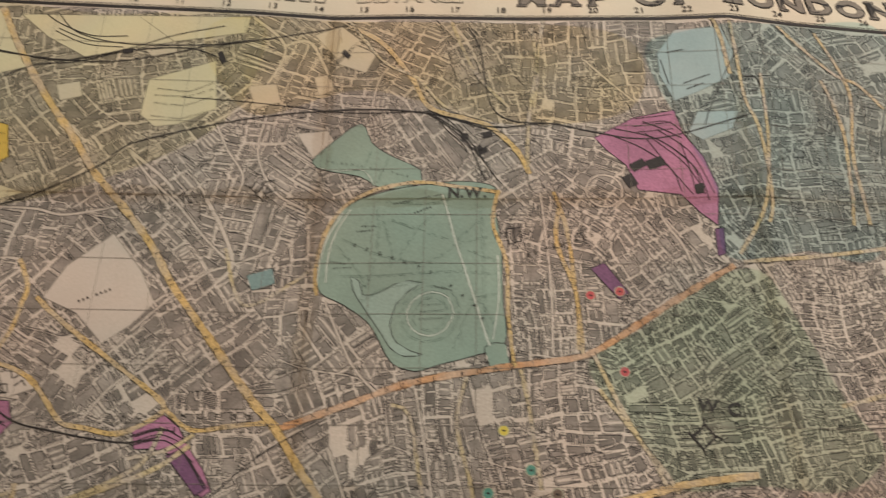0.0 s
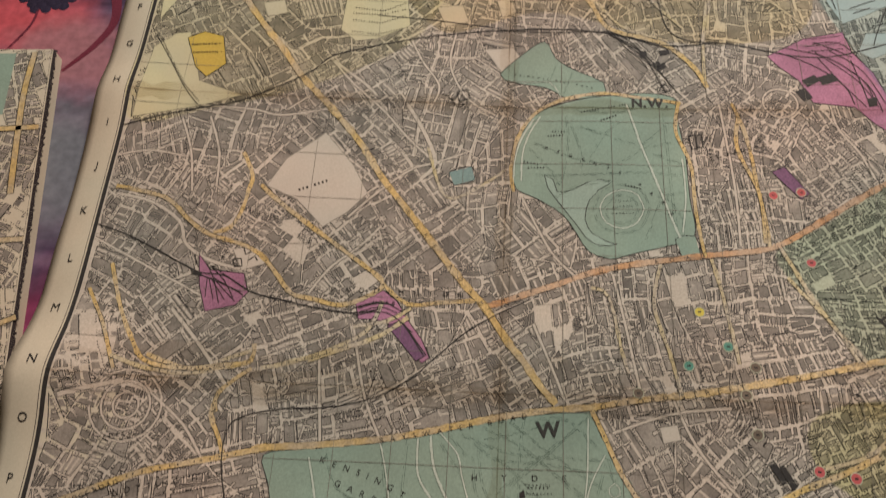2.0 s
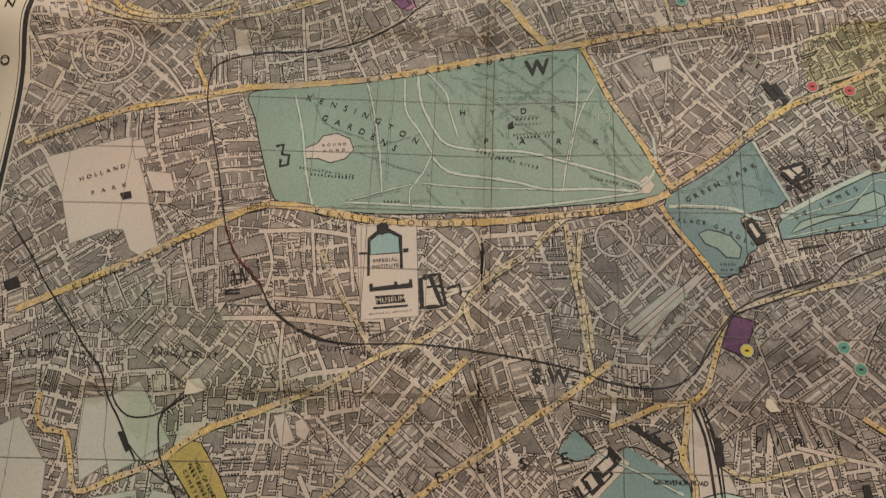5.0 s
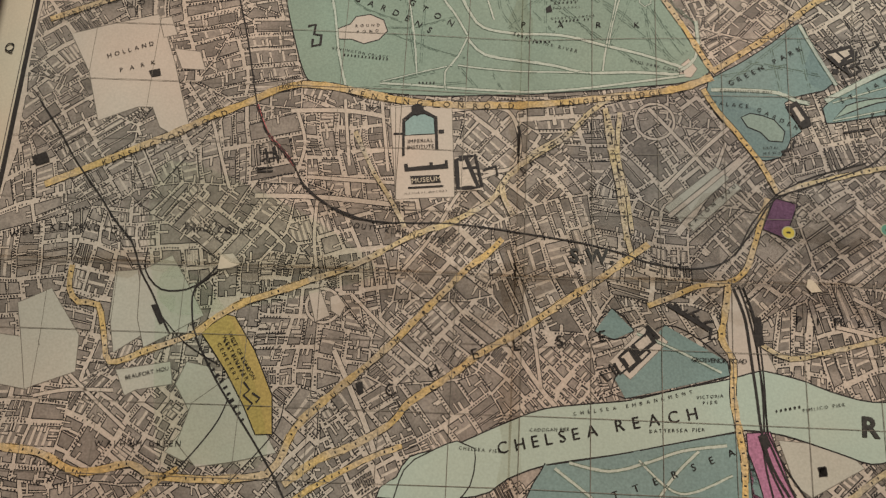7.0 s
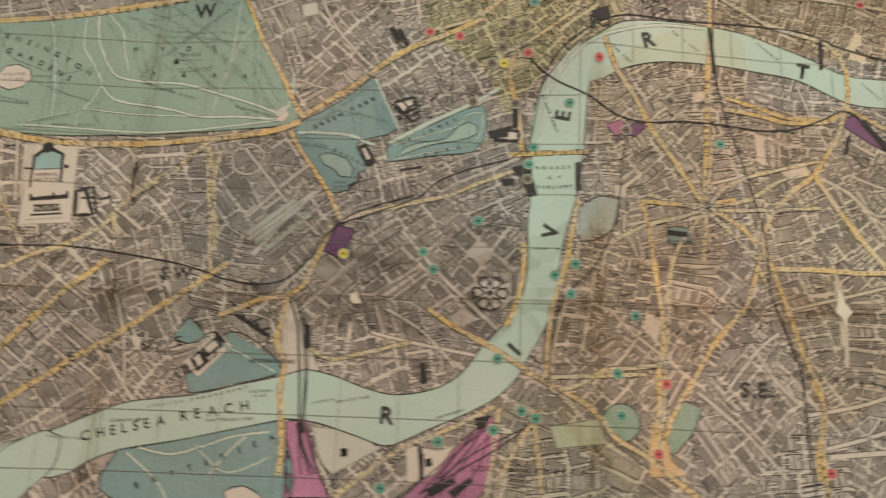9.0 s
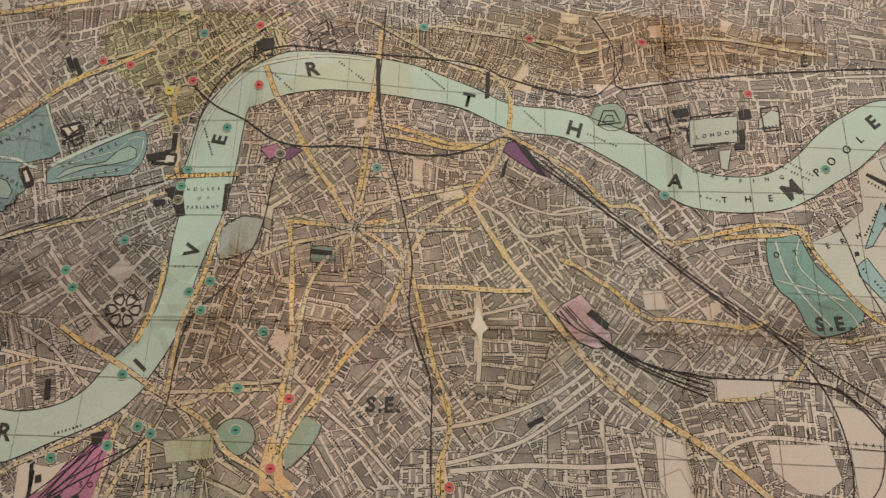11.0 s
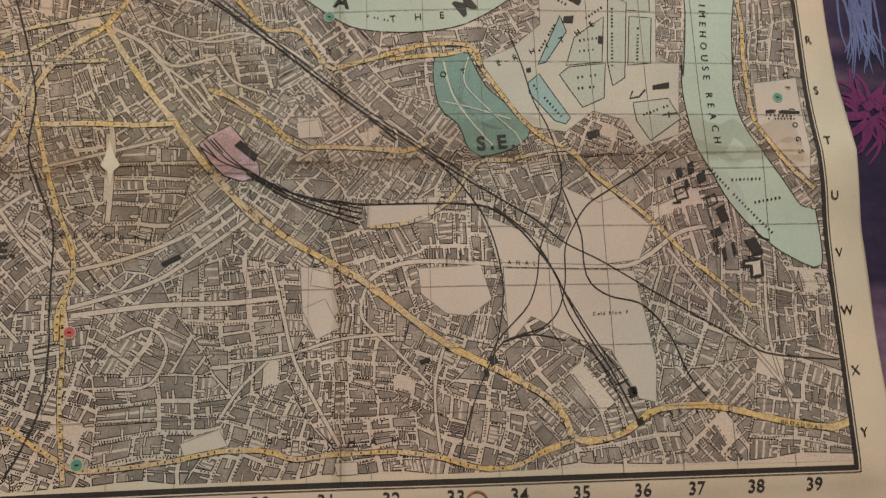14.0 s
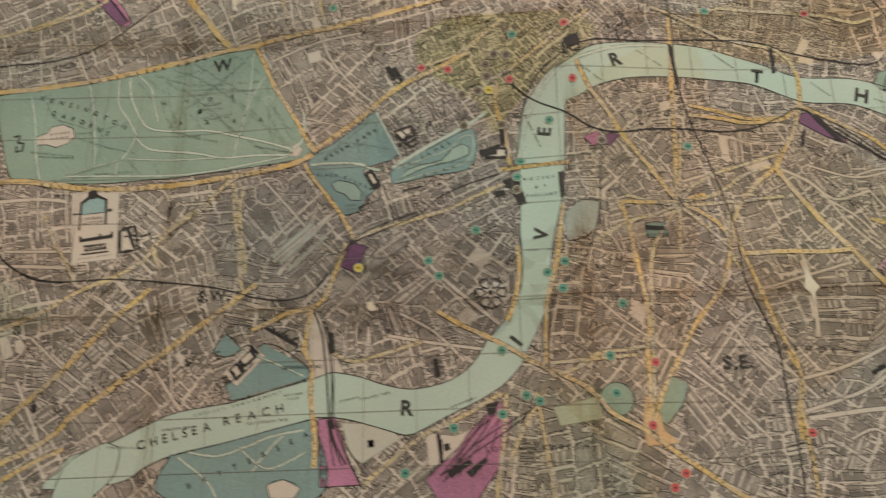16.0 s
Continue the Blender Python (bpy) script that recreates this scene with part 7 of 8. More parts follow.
wing(.05, [(14.83, 8.74), (15.06, 8.53), (15.21, 8.73), (14.98, 8.94), (14.83, 8.74)])
wing(.03, [(14.75, 8.66), (14.86, 8.77)])
wing(.03, [(15.20, 8.71), (15.31, 8.77)])
wing(.03, [(14.99, 8.92), (14.99, 9.06)])
wing(.03, [(15.06, 8.53), (15.05, 8.41)])
wing(.045, [(4.49, 12.64), (4.61, 12.60), (4.60, 12.78), (4.72, 12.79), (4.72, 12.96), (4.59, 13.00), (4.59, 12.87)])
wing(.025, [(4.05, 14.82), (4.10, 15.04)])
wing(.025, [(4.16, 14.79), (4.20, 15.02)])
wing(.025, [(4.01, 14.89), (4.23, 14.86)])
wing(.025, [(4.03, 14.99), (4.25, 14.95)])
wing(.03, [(3.95, 15.15), (4.19, 15.12)])
wing(.03, [(3.96, 15.20), (4.20, 15.18)])
wing(.03, [(4.13, 18.39), (4.23, 18.50), (4.15, 18.58), (4.29, 18.69), (4.23, 18.78)])
wing(.03, [(4.27, 18.54), (4.39, 18.61), (4.34, 18.67)])
wing(.025, [(2.80, 8.15), (2.96, 8.12), (3.00, 8.27), (2.86, 8.29), (2.80, 8.15)])
wing(.025, [(2.98, 7.90), (3.03, 8.03), (3.13, 7.97)])
wing(.025, [(3.09, 8.16), (3.21, 8.05), (3.28, 8.15)])
wing(.02, [(6.80, 4.29), (6.96, 4.10), (7.13, 4.29), (6.97, 4.46), (6.80, 4.29)])
wing(.03, [(23.30, 12.07), (23.42, 11.74), (23.64, 11.73), (23.76, 12.00), (23.30, 12.07)])
wing(.02, [(23.39, 11.99), (23.48, 11.84), (23.59, 11.84), (23.64, 11.97), (23.39, 11.99)])
wing(.045, [(24.11, 11.83), (23.90, 11.81), (23.92, 12.21), (24.16, 12.23)])
wing(.045, [(24.25, 11.97), (24.39, 12.21)])
wing(.04, [(24.41, 11.96), (24.67, 11.87), (24.77, 12.21)])
wing(.045, [(24.47, 12.37), (24.75, 12.28)])
wing(.045, [(24.91, 11.91), (25.10, 11.90)])
wing(.045, [(24.93, 12.09), (25.09, 12.09), (25.10, 12.40)])
wing(.04, [(25.16, 11.85), (26.02, 11.72)])
wing(.04, [(25.18, 12.49), (25.89, 12.40)])
wing(.04, [(25.17, 12.59), (25.61, 12.53)])
building([(26.13, 11.68), (26.38, 11.64), (26.40, 11.85), (26.15, 11.89)])
building([(26.12, 12.12), (26.23, 12.09), (26.21, 12.54), (25.99, 12.57), (26.00, 12.43), (26.11, 12.40)])
building([(24.82, 11.68), (25.13, 11.63), (25.16, 11.80), (24.87, 11.86)])
wing(.03, [(26.59, 11.62), (26.95, 11.55), (26.96, 12.08), (26.62, 12.15), (26.59, 11.62)])
wing(.03, [(16.65, 1.48), (16.90, 1.43), (16.98, 1.60), (16.89, 1.78), (16.73, 1.82)])
wing(.03, [(11.71, 4.93), (11.98, 4.89), (11.99, 5.18), (11.76, 5.24), (11.71, 4.93)])
wing(.025, [(11.86, 4.92), (11.87, 5.21)])

building([(28.53, 13.01), (28.57, 12.96), (29.19, 13.26), (29.13, 13.36)])
building([(28.83, 13.59), (29.02, 13.57), (28.99, 13.72), (28.80, 13.71)])
building([(29.45, 13.97), (29.55, 13.97), (29.53, 14.13), (29.43, 14.12)])
building([(30.38, 14.94), (30.70, 14.87), (30.69, 14.99), (30.38, 15.02)])
building([(29.92, 12.35), (30.17, 12.19), (30.18, 12.29), (29.95, 12.43)])
building([(30.25, 12.25), (30.41, 12.27), (30.38, 12.36), (30.24, 12.34)])
building([(29.06, 15.88), (29.29, 15.80), (29.31, 15.92), (29.10, 16.01)])
building([(28.07, 14.63), (28.15, 14.61), (28.16, 14.69), (28.07, 14.71)])
wing(0.030, [(30.00, 15.05), (29.93, 15.20), (30.11, 15.16), (30.24, 15.02)])
wing(0.030, [(30.50, 15.52), (30.79, 15.48)])
wing(0.030, [(30.62, 15.46), (30.62, 15.57)])
wing(0.040, [(12.87, 12.77), (13.01, 12.91), (12.93, 13.05), (13.10, 13.19)])
wing(0.035, [(13.08, 12.76), (13.14, 12.90), (13.26, 12.86)])
wing(0.030, [(13.17, 13.00), (13.25, 13.09)])
building([(12.82, 13.11), (12.91, 13.07), (12.92, 13.16), (12.83, 13.19)])
building([(22.95, 16.02), (23.05, 15.92), (23.36, 16.20), (23.31, 16.33)])
building([(30.62, 16.55), (30.73, 16.50), (30.75, 16.66), (30.64, 16.71)])
building([(30.84, 16.45), (30.95, 16.40), (30.97, 16.61), (30.85, 16.64)])
building([(30.99, 16.66), (31.15, 16.57), (31.17, 16.76), (31.03, 16.82)])
building([(31.29, 17.27), (31.44, 17.19), (31.53, 17.47), (31.38, 17.52)])
building([(31.15, 17.67), (31.35, 17.58), (31.39, 17.73), (31.20, 17.78)])
building([(31.75, 17.84), (31.96, 17.78), (32.08, 18.04), (31.88, 18.09)])
building([(31.67, 18.19), (32.06, 18.14), (32.05, 18.49), (31.81, 18.53), (31.82, 18.29), (31.66, 18.30)])
building([(31.17, 17.88), (31.26, 17.86), (31.27, 18.08), (31.21, 18.10)])
building([(31.32, 17.98), (31.40, 17.96), (31.41, 18.18), (31.35, 18.20)])
building([(31.51, 17.88), (31.57, 17.86), (31.60, 18.08), (31.53, 18.10)])
building([(30.76, 16.76), (30.83, 16.73), (30.86, 16.86), (30.78, 16.89)])
building([(30.45, 16.71), (30.52, 16.69), (30.53, 16.79), (30.47, 16.81)])
building([(29.43, 20.31), (29.55, 20.27), (29.59, 20.42), (29.47, 20.47)])
building([(27.15, 19.73), (27.26, 19.68), (27.31, 19.82), (27.19, 19.89)])
building([(29.52, 20.80), (29.64, 20.77), (29.66, 20.87), (29.55, 20.91)])
wing(0.030, [(30.56, 16.92), (30.77, 16.86), (30.82, 17.06), (30.61, 17.11), (30.56, 16.92)])
wing(0.030, [(31.13, 17.07), (31.30, 17.00), (31.35, 17.15), (31.18, 17.22), (31.13, 17.07)])
wing(0.030, [(30.52, 17.16), (30.68, 17.14)])
wing(0.030, [(31.93, 17.58), (32.06, 17.79), (32.21, 17.84)])
wing(0.030, [(31.78, 18.14), (32.07, 18.07)])
wing(0.025, [(22.45, 15.99), (22.69, 16.28)])
wing(0.025, [(22.54, 15.90), (22.77, 16.16)])
building([(11.44, 17.08), (11.55, 17.08), (11.59, 17.48), (11.47, 17.50)])
building([(13.48, 17.65), (13.58, 17.63), (13.63, 17.98), (13.52, 18.01)])
building([(12.25, 19.14), (12.35, 19.11), (12.36, 19.21), (12.25, 19.23)])
building([(13.57, 19.14), (13.63, 19.13), (13.64, 19.55), (13.57, 19.57)])
wing(0.050, [(16.36, 11.25), (16.36, 11.00), (16.64, 10.91), (16.72, 11.17), (16.36, 11.25)])
wing(0.040, [(17.43, 10.75), (17.57, 10.66), (17.61, 10.87)])
wing(0.040, [(17.53, 10.36), (17.68, 10.25), (17.74, 10.51), (17.60, 10.56)])
wing(0.040, [(17.75, 10.74), (17.88, 10.65), (17.93, 10.84)])
wing(0.035, [(17.74, 10.24), (17.85, 10.54)])
wing(0.035, [(17.32, 10.50), (17.42, 10.64)])
building([(10.80, 2.86), (10.95, 2.82), (10.98, 2.97), (10.84, 3.03)])
building([(11.22, 2.83), (11.43, 2.76), (11.47, 2.90), (11.27, 2.95)])
building([(11.08, 3.17), (11.21, 3.09), (11.27, 3.23), (11.12, 3.31)])
wing(0.025, [(6.90, 4.07), (7.13, 3.98), (7.19, 4.21), (6.96, 4.30), (6.90, 4.07)])
building([(8.28, 0.78), (8.43, 0.95), (8.38, 1.04), (8.22, 0.88)])
wing(0.040, [(9.46, 17.84), (9.55, 17.99), (9.67, 17.89), (9.56, 17.72), (9.71, 17.61), (9.85, 17.79), (9.97, 17.66), (9.84, 17.51)])
wing(0.030, [(10.32, 16.92), (10.46, 17.11), (10.69, 17.01)])
wing(0.030, [(10.56, 17.05), (10.71, 17.21), (10.88, 17.16)])
wing(0.050, [(7.06, 14.78), (7.32, 14.73), (7.45, 15.24)])
wing(0.040, [(7.13, 14.96), (7.36, 14.92)])
wing(0.040, [(7.45, 14.97), (7.65, 14.88), (7.68, 15.04)])
wing(0.035, [(4.04, 14.81), (4.14, 15.05)])
wing(0.035, [(4.17, 14.77), (4.27, 15.01)])

# numbered spots
dots('red', [(13.25, 6.24), (13.79, 6.16), (13.77, 7.65), (13.34, 11.38), (13.91, 11.44), (16.41, 10.57), (15.20, 11.72), (16.52, 11.81), (21.88, 10.16), (17.69, 17.81), (17.51, 18.96), (20.51, 19.15), (24.26, 10.13), (26.38, 11.29)])
dots('teal', [(12.08, 9.34), (11.36, 9.72), (15.30, 10.74), (15.99, 12.69), (15.35, 13.61), (15.27, 13.96), (16.10, 15.83), (15.75, 16.04), (16.02, 16.37), (17.15, 16.69), (14.80, 17.52), (16.82, 17.68), (16.88, 18.37), (15.22, 18.37), (15.46, 18.48), (13.43, 15.70), (13.63, 16.02), (14.39, 15.09), (14.76, 18.70), (13.85, 18.93), (12.94, 19.71), (27.75, 12.92), (24.56, 13.57), (19.65, 10.07), (18.89, 13.32), (20.77, 21.17), (32.74, 15.16)])
dots('brown', [(10.45, 10.25), (12.28, 10.21), (12.50, 9.71), (12.41, 10.86), (14.90, 11.15), (14.21, 12.72), (14.71, 11.37), (15.16, 11.18), (14.19, 12.01), (14.53, 11.94), (14.73, 11.63), (17.92, 12.53), (15.00, 12.72), (15.25, 14.25), (17.05, 13.20)])
dots('gold', [(11.63, 8.70), (12.02, 15.79), (14.76, 11.93)])
dots('red', [(17.80, 20.05), (18.03, 19.81)])

# place names
words('THE', .16, [(25.70, 13.64), (26.59, 13.58)])
words('CHELSEA', .2, [(7.90, 19.10), (9.15, 18.80)])
words('REACH', .2, [(9.54, 18.70), (10.55, 18.49)])
words('KENSINGTON', .13, [(4.96, 11.70), (5.91, 11.97), (6.82, 12.41)])
words('GARDENS', .13, [(5.26, 12.07), (5.90, 12.29), (6.48, 12.57)])
words('HYDE', .13, [(7.60, 11.83), (9.15, 11.76)])
words('PARK', .13, [(8.02, 12.35), (9.85, 12.37)])
words('ROUND', .06, [(5.28, 12.58), (5.63, 12.54)])
words('POND', .06, [(5.31, 12.69), (5.62, 12.65)])
words('HOLLAND', .09, [(1.36, 13.37), (2.00, 13.12)])
words('PARK', .09, [(1.59, 13.61), (2.08, 13.45)])
words('PADDINGTON', .12, [(4.78, 8.61), (6.05, 8.58), (7.20, 8.56)])
words('LIMEHOUSE REACH', .16, [(31.52, 13.16), (31.43, 14.44), (31.46, 16.01)])
words('POOL', .2, [(27.57, 12.99), (28.54, 12.21)])
words('WAPPING', .1, [(25.19, 13.04), (26.01, 13.23), (26.85, 13.13)])
words('BRANCH', .1, [(25.42, 17.08), (26.18, 17.07)])
words('SURREY', .08, [(26.52, 18.11), (27.09, 18.12)])
words('CANAL', .08, [(27.43, 18.15), (28.01, 18.18)])
words('SOUTH LONDON', .08, [(27.25, 17.72), (27.41, 18.50)])
words('PRIMROSE HILL PARK', .06, [(8.15, 3.51), (8.94, 3.64), (9.77, 3.84)])
words('BAYSWATER ROAD', .11, [(5.94, 11.31), (7.11, 11.05), (8.45, 10.74)])
words('OXFORD', .12, [(9.83, 10.51), (10.91, 10.31)])
words('STREET', .12, [(11.21, 10.27), (12.24, 10.07)])
words('OXFORD', .12, [(12.96, 9.93), (14.09, 9.70)])
words('KENSINGTON', .12, [(5.29, 13.77), (6.18, 13.89), (7.05, 13.89)])
words('ROAD', .12, [(7.29, 13.89), (7.86, 13.84)])
words('KNIGHTSBRIDGE', .11, [(8.67, 13.78), (9.62, 13.66), (10.19, 13.56)])
words('KENSINGTON ROAD', .12, [(1.59, 15.18), (2.46, 14.76), (3.33, 14.26)])
words('UXBRIDGE ROAD', .1, [(0.49, 12.74), (1.51, 12.27)])
words('BROMPTON', .12, [(8.07, 14.91), (8.70, 14.37), (9.16, 13.97)])
words('SLOANE STREET', .08, [(9.38, 14.05), (9.50, 14.96), (9.60, 15.57)])
words('PICCADILLY', .1, [(11.44, 12.90), (12.54, 12.05), (13.24, 11.62)])
words('OLD KENT ROAD', .12, [(22.59, 16.50), (23.62, 17.47), (24.92, 18.33)])
words('NEW CROSS ROAD', .1, [(27.20, 19.91), (28.01, 20.37), (28.46, 21.03)])
words('NEW CROSS ROAD', .1, [(28.99, 21.12), (29.79, 20.75), (31.15, 20.69)])
words('BROADWAY', .09, [(32.03, 20.93), (32.69, 21.05)])
words('PECKHAM', .15, [(23.65, 20.95), (25.61, 20.99)])
words('CAMBERWELL ROAD', .08, [(20.36, 18.72), (20.53, 20.95)])
words('BERMONDSEY', .13, [(22.25, 14.28), (23.95, 14.27), (25.64, 14.22)])
words('ISLE OF DOGS', .12, [(32.93, 13.55), (32.97, 14.87), (32.96, 16.25)])
words('WEST KENSINGTON', .12, [(0.45, 16.40), (1.20, 16.23), (2.08, 16.27)])
words('WALHAM GREEN', .10, [(2.19, 19.35), (3.31, 19.29)])
words('CHELSEA', .2, [(6.25, 18.39), (7.60, 17.75), (8.82, 17.53), (9.95, 17.35)])
words('PIMLICO', .14, [(12.09, 17.09), (13.82, 17.11)])
words('SOUTH LAMBETH', .11, [(14.44, 19.32), (16.24, 19.29)])
words('WALWORTH', .14, [(20.03, 17.51), (21.62, 17.67)])
words('KENNINGTON', .12, [(17.37, 16.49), (18.24, 17.26), (18.91, 18.02)])
words('FULHAM ROAD', .1, [(5.23, 18.70), (6.21, 17.77), (7.30, 16.55)])
words('KINGS ROAD', .1, [(6.86, 18.34), (7.96, 17.55), (9.21, 16.67)])
words('WESTMINSTER', .1, [(15.25, 13.73), (16.36, 13.69)])
words('LONDON', .1, [(25.28, 12.29), (26.03, 12.15)])
words('HIGH ST', .09, [(4.17, 13.77), (4.49, 13.67)])
words('HARROW ROAD', .09, [(5.59, 8.82), (6.85, 8.75)])
words('EDGWARE ROAD', .1, [(5.49, 6.23), (6.70, 7.69), (7.59, 8.70)])
words('MAIDA VALE', .1, [(3.62, 3.97), (4.96, 5.42), (5.46, 6.14)])
words('KENTISH TOWN', .13, [(11.10, 0.33), (12.55, 0.40), (13.46, 0.45)])
words('BATTERSEA PIER', .06, [(9.97, 18.76), (10.70, 18.70)])
words('CADOGAN PIER', .055, [(8.30, 18.84), (8.82, 18.80)])
words('CHELSEA PIER', .055, [(7.30, 19.14), (7.86, 19.16)])
words('CHELSEA EMBANKMENT', .06, [(8.91, 18.58), (9.78, 18.40), (10.54, 18.19)])
words('VICTORIA', .055, [(10.64, 18.26), (10.97, 18.22)])
words('PIER', .055, [(10.72, 18.33), (10.89, 18.31)])
words('PIMLICO PIER', .055, [(12.10, 18.36), (12.64, 18.25)])
words('GROSVENOR ROAD', .08, [(10.59, 17.73), (11.31, 17.72)])
words('WEST OF LONDON', .07, [(3.87, 17.73), (4.11, 18.10), (4.27, 18.32)])
words('WESTMINSTER', .07, [(3.79, 17.78), (4.02, 18.13), (4.17, 18.34)])
words('CEMETERY', .07, [(3.72, 17.88), (3.90, 18.16), (4.03, 18.35)])
words('BEAUFORT HOU', .07, [(2.44, 18.42), (3.00, 18.26)])
words('KENSINGTON PALACE', .055, [(4.94, 13.01), (5.82, 13.12)])
words('MAGAZINE', .045, [(8.48, 11.90), (8.90, 11.89)])
words('BARRACKS', .045, [(8.51, 12.04), (8.93, 12.03)])
words('DEPUTY RANGER', .045, [(8.49, 12.24), (9.16, 12.19)])
words('SERPENTINE RIVER', .065, [(7.88, 12.53), (8.44, 12.72), (8.88, 12.84)])
words('HYDE PARK CORNER', .06, [(9.76, 13.02), (10.56, 13.20)])
words('PADDINGTON', .06, [(1.03, 3.26), (1.68, 3.19)])
words('CEMETERY', .06, [(1.16, 3.46), (1.75, 3.41)])
words('Cold Blow F', .07, [(28.97, 19.06), (29.54, 19.04)])
words('MARYLEBONE ROAD', .1, [(8.01, 8.62), (9.72, 7.99), (11.79, 7.57)])
words('EUSTON ROAD', .1, [(13.46, 7.19), (14.58, 6.45), (15.83, 5.67)])
words('BLACKFRIARS ROAD', .09, [(18.67, 12.08), (18.62, 13.30), (18.56, 14.36)])
words('HAVERSTOCK HILL', .08, [(8.40, 0.23), (9.74, 1.48), (10.15, 2.23)])
words('EARLS COURT', .12, [(3.01, 16.14), (3.96, 16.18)])
words('SOUTH KENSINGTON', .1, [(5.48, 15.97), (6.86, 16.12)])
words('EATON SQUARE', .08, [(10.59, 15.72), (11.51, 14.86)])
words('NOTTING HILL', .12, [(1.54, 12.42), (3.21, 12.03)])
words('LADBROKE TOWN', .08, [(1.05, 11.56), (2.35, 11.31)])
words('BETHLEHEM', .06, [(17.82, 15.28), (18.22, 15.26)])
words('HOUSES', .08, [(15.42, 14.02), (15.99, 14.00)])
words('OF', .07, [(15.65, 14.21), (15.82, 14.20)])
words('PARLIAMT', .08, [(15.46, 14.40), (16.02, 14.38)])
words('FULHAM', .1, [(0.96, 19.54), (1.97, 19.77)])
words('BATTERSEA', .12, [(8.90, 19.85), (9.93, 19.47), (11.07, 18.99)])
words('LAMBETH', .12, [(16.60, 15.73), (17.29, 16.96)])
words('ST PANCRAS', .12, [(12.13, 5.45), (13.33, 5.02)])
words('SHADWELL', .1, [(27.01, 12.69), (27.60, 12.04), (28.21, 11.57)])
words('ROYAL VICTUALLING YARD', .06, [(30.78, 16.54), (31.08, 16.90), (31.30, 17.36)])
words('IMPERIAL', .075, [(6.26, 14.57), (6.63, 14.52)])
words('INSTITUTE', .075, [(6.26, 14.67), (6.65, 14.62)])
words('MUSEUM', .095, [(6.39, 15.21), (6.76, 15.15)], PAPER)
words('NATURAL HISTORY', .04, [(6.28, 15.43), (6.90, 15.34)])
words('REGENTS', .09, [(8.82, 5.31), (9.48, 5.53), (10.29, 5.84)])
words('PARK', .09, [(10.67, 6.10), (11.10, 6.45), (11.27, 6.72)])
words('ROYAL', .05, [(10.18, 6.48), (10.48, 6.45)])
words('BOTANIC', .05, [(10.13, 6.61), (10.50, 6.57)])
words('GARDENS', .05, [(10.12, 6.75), (10.51, 6.72)])

words('ROTHERHITHE', 0.13, [(26.22, 14.72), (26.58, 14.74), (27.18, 14.64), (27.82, 14.43), (28.39, 14.21), (29.06, 13.91), (29.34, 13.73)])
words('GREEN PARK', 0.10, [(11.29, 13.37), (11.82, 13.07), (12.34, 12.76)])
words('CONSTITUTION HILL', 0.05, [(11.13, 13.51), (11.90, 13.51)])
words('PALACE', 0.08, [(11.03, 13.72), (11.52, 13.76)])
words('GARDEN', 0.08, [(11.70, 13.82), (12.24, 14.09)])
words('ST JAMES', 0.09, [(12.94, 13.63), (13.32, 13.42), (13.88, 13.11)])
words('PARK', 0.09, [(13.38, 13.85), (13.99, 13.66)])
words('BUCKINGHAM', 0.05, [(12.42, 13.62), (12.69, 14.14)])
words('PALACE', 0.05, [(12.45, 13.92), (12.58, 14.15)])
words('ROYAL', 0.05, [(11.75, 14.45), (11.95, 14.43)])
words('MEWS', 0.05, [(11.75, 14.54), (11.97, 14.52)])
words('The Mall', 0.08, [(13.00, 13.33), (13.76, 12.93)])
words('Birdcage Walk', 0.06, [(12.94, 14.07), (13.87, 13.92)])
words('W.C.', 0.27, [(15.15, 8.20), (15.76, 8.28)])
words('N.W.', 0.26, [(10.69, 4.18), (11.30, 4.17)])
words('S.W.', 0.26, [(8.87, 16.27), (9.42, 16.27)])
words('S.E.', 0.30, [(19.09, 17.82), (19.57, 17.81)])
words('S.E.', 0.30, [(27.18, 16.06), (27.74, 16.02)])
words('W', 0.33, [(8.73, 10.96), (9.02, 10.93)])
words('R', 0.33, [(12.87, 18.53), (13.10, 18.54)])
words('I', 0.33, [(15.00, 17.43), (15.15, 17.25)])
words('V', 0.33, [(15.64, 15.37), (15.69, 15.11)])
words('E', 0.33, [(15.84, 13.08), (15.89, 12.81)])
words('R', 0.34, [(17.37, 11.38), (17.62, 11.30)])
words('T', 0.36, [(20.49, 11.63), (20.77, 11.68)])
words('H', 0.38, [(22.69, 12.13), (22.95, 12.20)])
words('A', 0.34, [(24.66, 13.22), (24.92, 13.26)])
words('M', 0.40, [(26.89, 13.47), (27.12, 13.30)])
words('E', 0.34, [(28.73, 11.90), (28.99, 11.71)])
words('S', 0.36, [(31.31, 12.17), (31.24, 12.47)])
words('E', 0.26, [(27.46, 10.48), (27.75, 10.47)])

# small print
bars(0.06, [(29.06, 14.07), (29.45, 14.01)])
bars(0.06, [(29.04, 14.28), (29.37, 14.24)])
bars(0.06, [(28.97, 14.80), (29.37, 14.74)])
bars(0.06, [(28.97, 15.01), (29.32, 14.97)])
bars(0.06, [(28.32, 14.30), (28.66, 13.74)])
bars(0.06, [(28.17, 14.93), (28.66, 15.58)])
bars(0.06, [(29.76, 13.31), (29.66, 14.59)])
bars(0.06, [(30.22, 13.77), (30.14, 14.46)])
bars(0.06, [(29.67, 12.59), (30.25, 12.51)])
bars(0.06, [(29.76, 12.80), (30.22, 12.75)])
bars(0.06, [(30.12, 15.53), (30.64, 15.33)])
